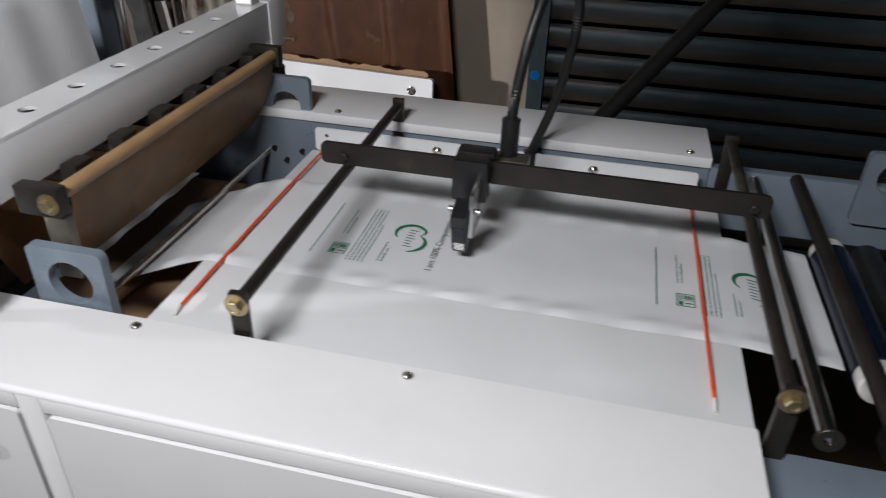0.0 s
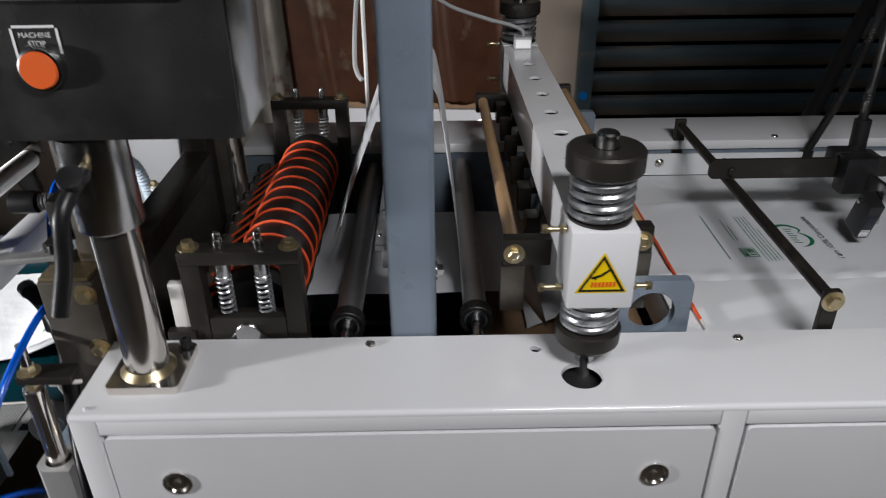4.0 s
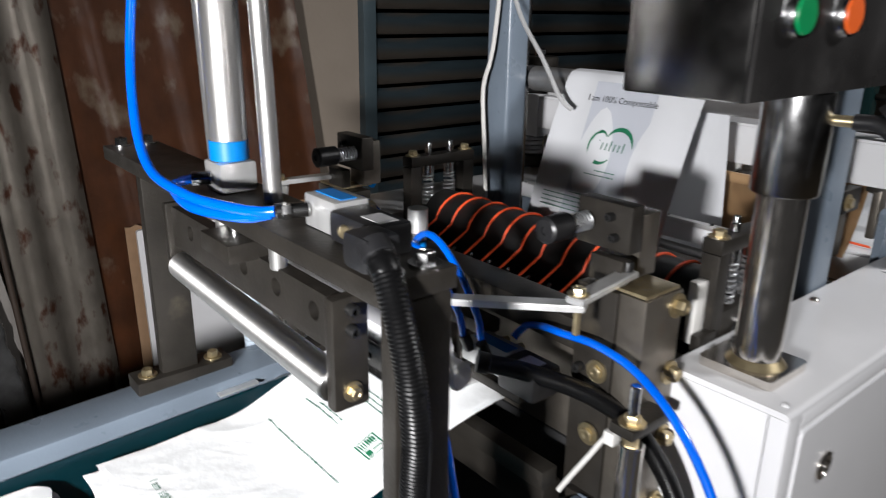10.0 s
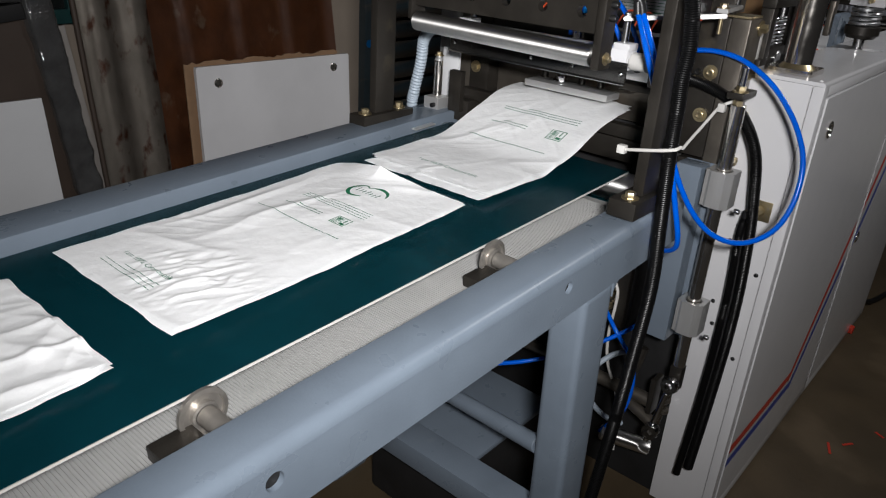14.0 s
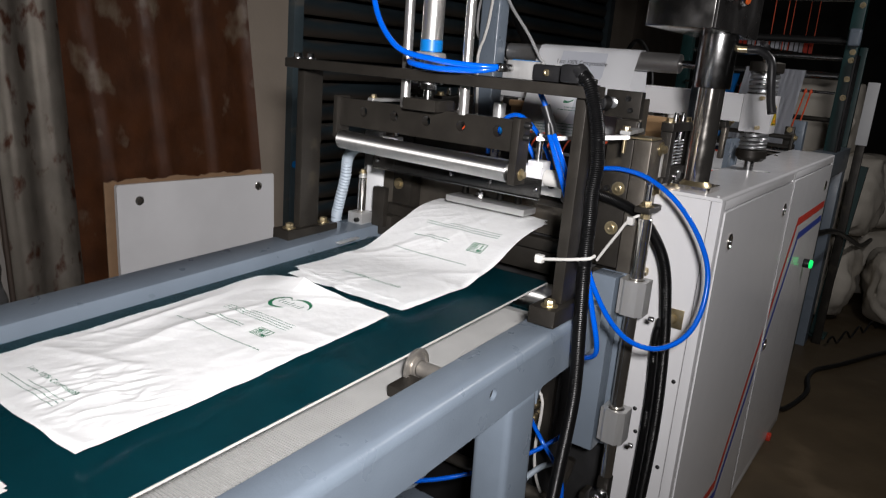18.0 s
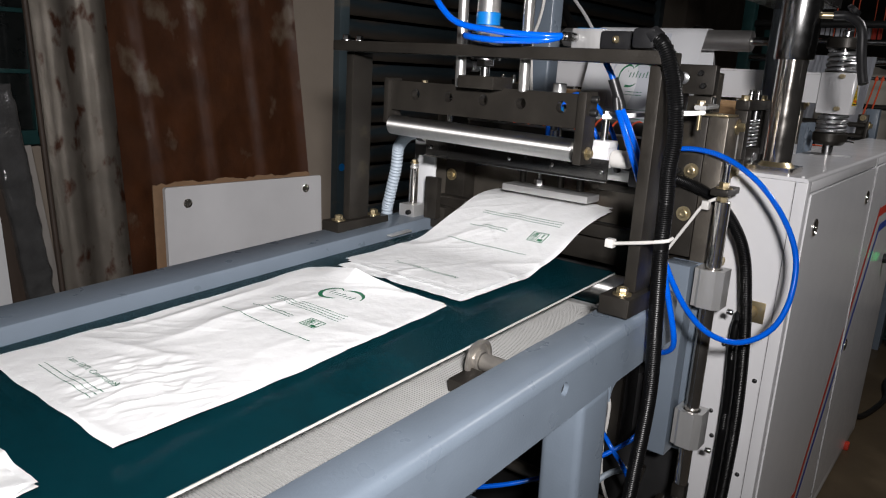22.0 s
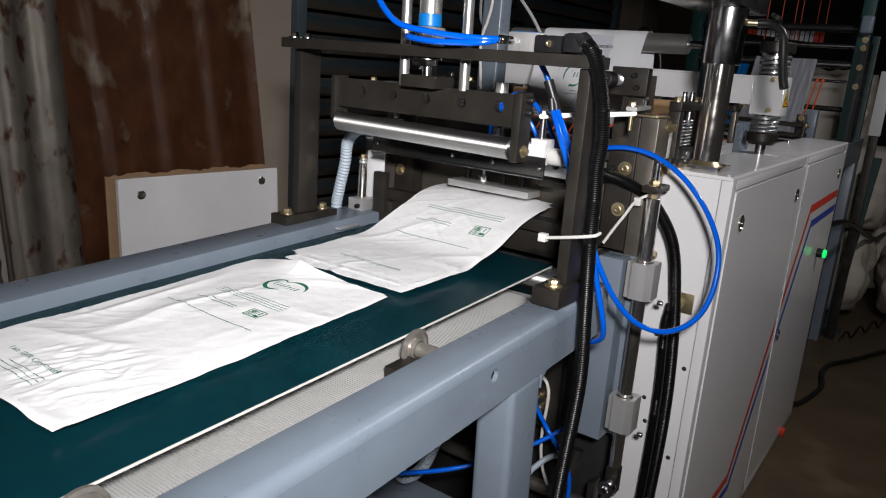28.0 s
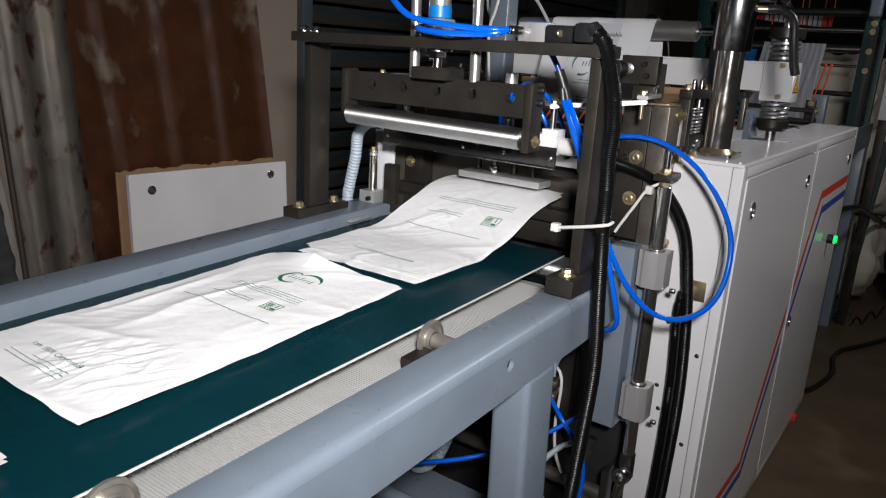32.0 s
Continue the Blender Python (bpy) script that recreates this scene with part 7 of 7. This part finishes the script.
tf = thing("tower_film", "white and blue striped film falling from the tower rods", "plastic film", (1.93, 0.4, 0.86))
part("film", drape(1.955, 1.182, 1.80, 0.86, 0.24, 0.33, 3.0), FILM_GREY, tf, sharp=80)
part("film", drape(1.957, 1.182, 1.80, 0.86, 0.40, 0.465, 5.0), FILM_GREY, tf, sharp=80)
part("blue_film", drape(1.956, 1.150, 1.80, 0.90, 0.485, 0.525, 7.0), BLUETAPE, tf, "bright blue printed film band", sharp=80)
# striped printed film high behind the tower
tf = thing("striped_film", "white film with fine dark and red stripes behind the tower", "plastic film", (2.36, 0.45, 1.25))
for i in range(16):
    y = 0.30 + 0.020 * i
    part("stripe", box(mesh(), 2.358, 2.361, y, y + 0.015, 1.262 + 0.002 * i, 1.325 + 0.001 * i, 0), FILM_GREY if i > 1 and i < 14 else RED_STRIPE, tf)
part("support_rod", cyl(mesh(), (2.36, 0.10, 1.255), (2.36, 0.75, 1.262), 0.006, 12), OXIDE, tf)
for y in (0.10, 0.75):
    part("stand", box(mesh(), 2.345, 2.375, y - 0.015, y + 0.015, 0.0, 1.30, 0.003), TEALDARK, tf)
# infeed side brackets at the tower foot
t = thing("guide_rail_bar", "dark flat guide bar on a bracket at the infeed", "guide bar", (1.45, 0.2, 0.9))
part("bracket", box(mesh(), 1.425, 1.440, 0.150, 0.180, 0.8845, 0.985, 0.002), OXIDE, t)
part("bolt", hexbolt(mesh(), (1.4248, 0.165, 0.975), (-1, 0, 0), 0.010, 0.005), BRASS, t)
part("upright_block", box(mesh(), 1.62, 1.66, 0.150, 0.190, 0.8845, 1.00, 0.003), GREYBLUE, t)

# lit push button on the second cabinet door
t = thing("door_push_button", "lit green push button on the white cabinet door", "push button", (1.10, -0.002, 0.607))
part("body", cyl(mesh(), (1.10, -0.0018, 0.607), (1.10, -0.018, 0.607), 0.0135, 24), BLACK, t)
part("lens", lathe(mesh(), (1.10, -0.0181, 0.607), (0, -1, 0), [(0, 0), (0.0125, 0), (0.0125, 0.006), (0.010, 0.009), (0, 0.010)], 24), LEDGREEN, t, "glowing green lens")
t = thing("end_bracket", "grey steel bracket on the cabinet end", "bracket", (1.34, 0.03, 0.55))
bm = plate(mesh(), [(1.3055, 0.50), (1.40, 0.56), (1.40, 0.625), (1.3055, 0.635)], [], 0.03, at_y(0.06))
part("plate", bm, BARE, t)
for z in (0.575, 0.545):
    part("bolt", hexbolt(mesh(), (1.335, 0.030, z), (0, -1, 0), 0.013, 0.006), OXIDE, t)
hose_thing("cable", "black cable from the cabinet end to the next machine", [(1.35, 0.045, 0.630), (1.42, 0.035, 0.634), (1.8, 0.01, 0.60), (2.4, 0.0, 0.48), (3.0, -0.02, 0.36), (3.9, -0.05, 0.33)], 0.011, RUBBER, 0.05, 0, "cable", 8)
hose_thing("cable", "black cable lying on the floor", [(1.32, 0.04, 0.30), (1.36, 0.03, 0.06), (1.40, 0.0, 0.011), (1.62, -0.04, 0.011), (1.78, -0.02, 0.011), (1.90, -0.03, 0.011), (2.05, -0.10, 0.011), (2.6, -0.35, 0.011), (3.2, -0.8, 0.011)], 0.009, RUBBER, 0.03, 0, "cable", 8)
coil = []
for i in range(90):
    a = i * 0.55
    coil.append((2.25 + i * 0.012, -0.02 - i * 0.0035, 0.030 + 0.020 * math.sin(a)))
hose_thing("coiled_cable", "black spiral cable lying on the floor", coil, 0.005, RUBBER, 0.01, 0, "cable", 6)
part("red_clip", box(mesh(), 1.125, 1.150, -0.012, 0.012, 0.0, 0.022, 0.004), RED_STRIPE, None, "small red plastic clip on the floor at the cabinet foot", "clip")


def sack(x, y, z, sx, sy, sz, seed, rz=0.0, marks=True):
    """A filled woven sack: a soft box with dents and folds."""
    t_ = thing("woven_sack", "crumpled white woven sack with red print" if marks else "crumpled pale woven sack", "sack", (x, y, z), "sacks in a heap")
    b_ = mesh()
    bmesh.ops.create_cube(b_, size=1)
    bmesh.ops.subdivide_edges(b_, edges=b_.edges[:], cuts=15, use_grid_fill=True)
    m_ = pose(x, y, z + sz / 2, 0, 0, rz)
    for v in b_.verts:
        c = v.co * 2
        k = 1 - 0.10 * (c.x ** 2 * c.y ** 2 + c.y ** 2 * c.z ** 2 + c.x ** 2 * c.z ** 2)
        w = V(c.x * k * sx / 2, c.y * k * sy / 2, c.z * k * sz / 2)
        d = 0.5 * noise.noise(w * 7 + V(seed, 0, 0)) + 0.5 * abs(noise.noise(w * 13 + V(0, seed, 0)))
        v.co = m_ @ (w + c.normalized() * 0.075 * (d - 0.1) * (1 if c.z > -0.95 else 0.2))
    low = min(v.co.z for v in b_.verts)
    for v in b_.verts:
        v.co.z += z - low
    part("bag", b_, SACK, t_, sharp=75)
    return t_


sack(2.80, 0.28, 0.0, 0.46, 0.62, 0.42, 1, 4)
sack(2.82, 0.24, 0.415, 0.44, 0.60, 0.40, 2, -5)
sack(2.84, 0.36, 0.80, 0.42, 0.52, 0.36, 3, 7, False)
sack(2.95, -0.32, 0.0, 0.46, 0.50, 0.36, 4, 10)
sack(3.50, 0.10, 0.0, 0.5, 0.6, 0.40, 5, -3, False)
sack(3.50, 0.05, 0.395, 0.5, 0.6, 0.38, 6, 5)
sack(3.46, -0.45, 0.0, 0.5, 0.5, 0.42, 7, 5)
lean = thing("leaning_post", "dark blue painted steel post leaning outwards", "post", (2.45, 0.05, 0.0))
part("shaft", sweep(mesh(), [(2.42, 0.055, 0.0), (2.44, 0.035, 0.40), (2.46, 0.012, 0.80)], 0.026, 4, 0.2), TEALDARK, lean)
part("foot", box(mesh(), 2.37, 2.47, 0.005, 0.105, 0.0, 0.012, 0.002), TEALDARK, lean)
part("white_board", box(mesh(), 2.28, 2.295, 0.005, 0.050, 0.90, 1.16, 0.002, None), WHITE_PLATE, None, "narrow pale board standing behind the tower", "board")
part("board_stand", box(mesh(), 2.28, 2.295, 0.010, 0.045, 0.0, 0.8995, 0.002), OXIDE, None, "dark stand under the pale board", "stand")

# plaster pier right of the shutter
part("wall_pier", box(mesh(), 4.065, 4.42, 1.80, 1.999, 0.0, 2.9495, 0.006), CONCRETE, None, "pale plastered wall pier beside the shutter", "pier", kind="structure")

# cables at the rear end of the sealing head
hose_thing("cable", "grey cable leading up from the sealing head terminal", [(0.522, 0.754, 1.108), (0.522, 0.756, 1.118), (0.500, 0.760, 1.128), (0.454, 0.76, 1.140), (0.375, 0.76, 1.172), (0.31, 0.72, 1.25), (0.27, 0.66, 1.32), (0.255, 0.60, 1.24), (0.25, 0.545, 1.18), (0.25, 0.505, 1.125), (0.26, 0.49, 1.11)], 0.0035, CABLEGREY, 0.01, 0, "cable", 8)
hose_thing("cable", "white cable hanging beside the rear pillar", [(0.262, 0.635, 1.60), (0.258, 0.645, 1.35), (0.252, 0.657, 1.19), (0.25, 0.675, 1.125), (0.25, 0.668, 1.035), (0.25, 0.66, 0.94)], 0.0035, NYLON, 0.02, 0, "cable", 8)
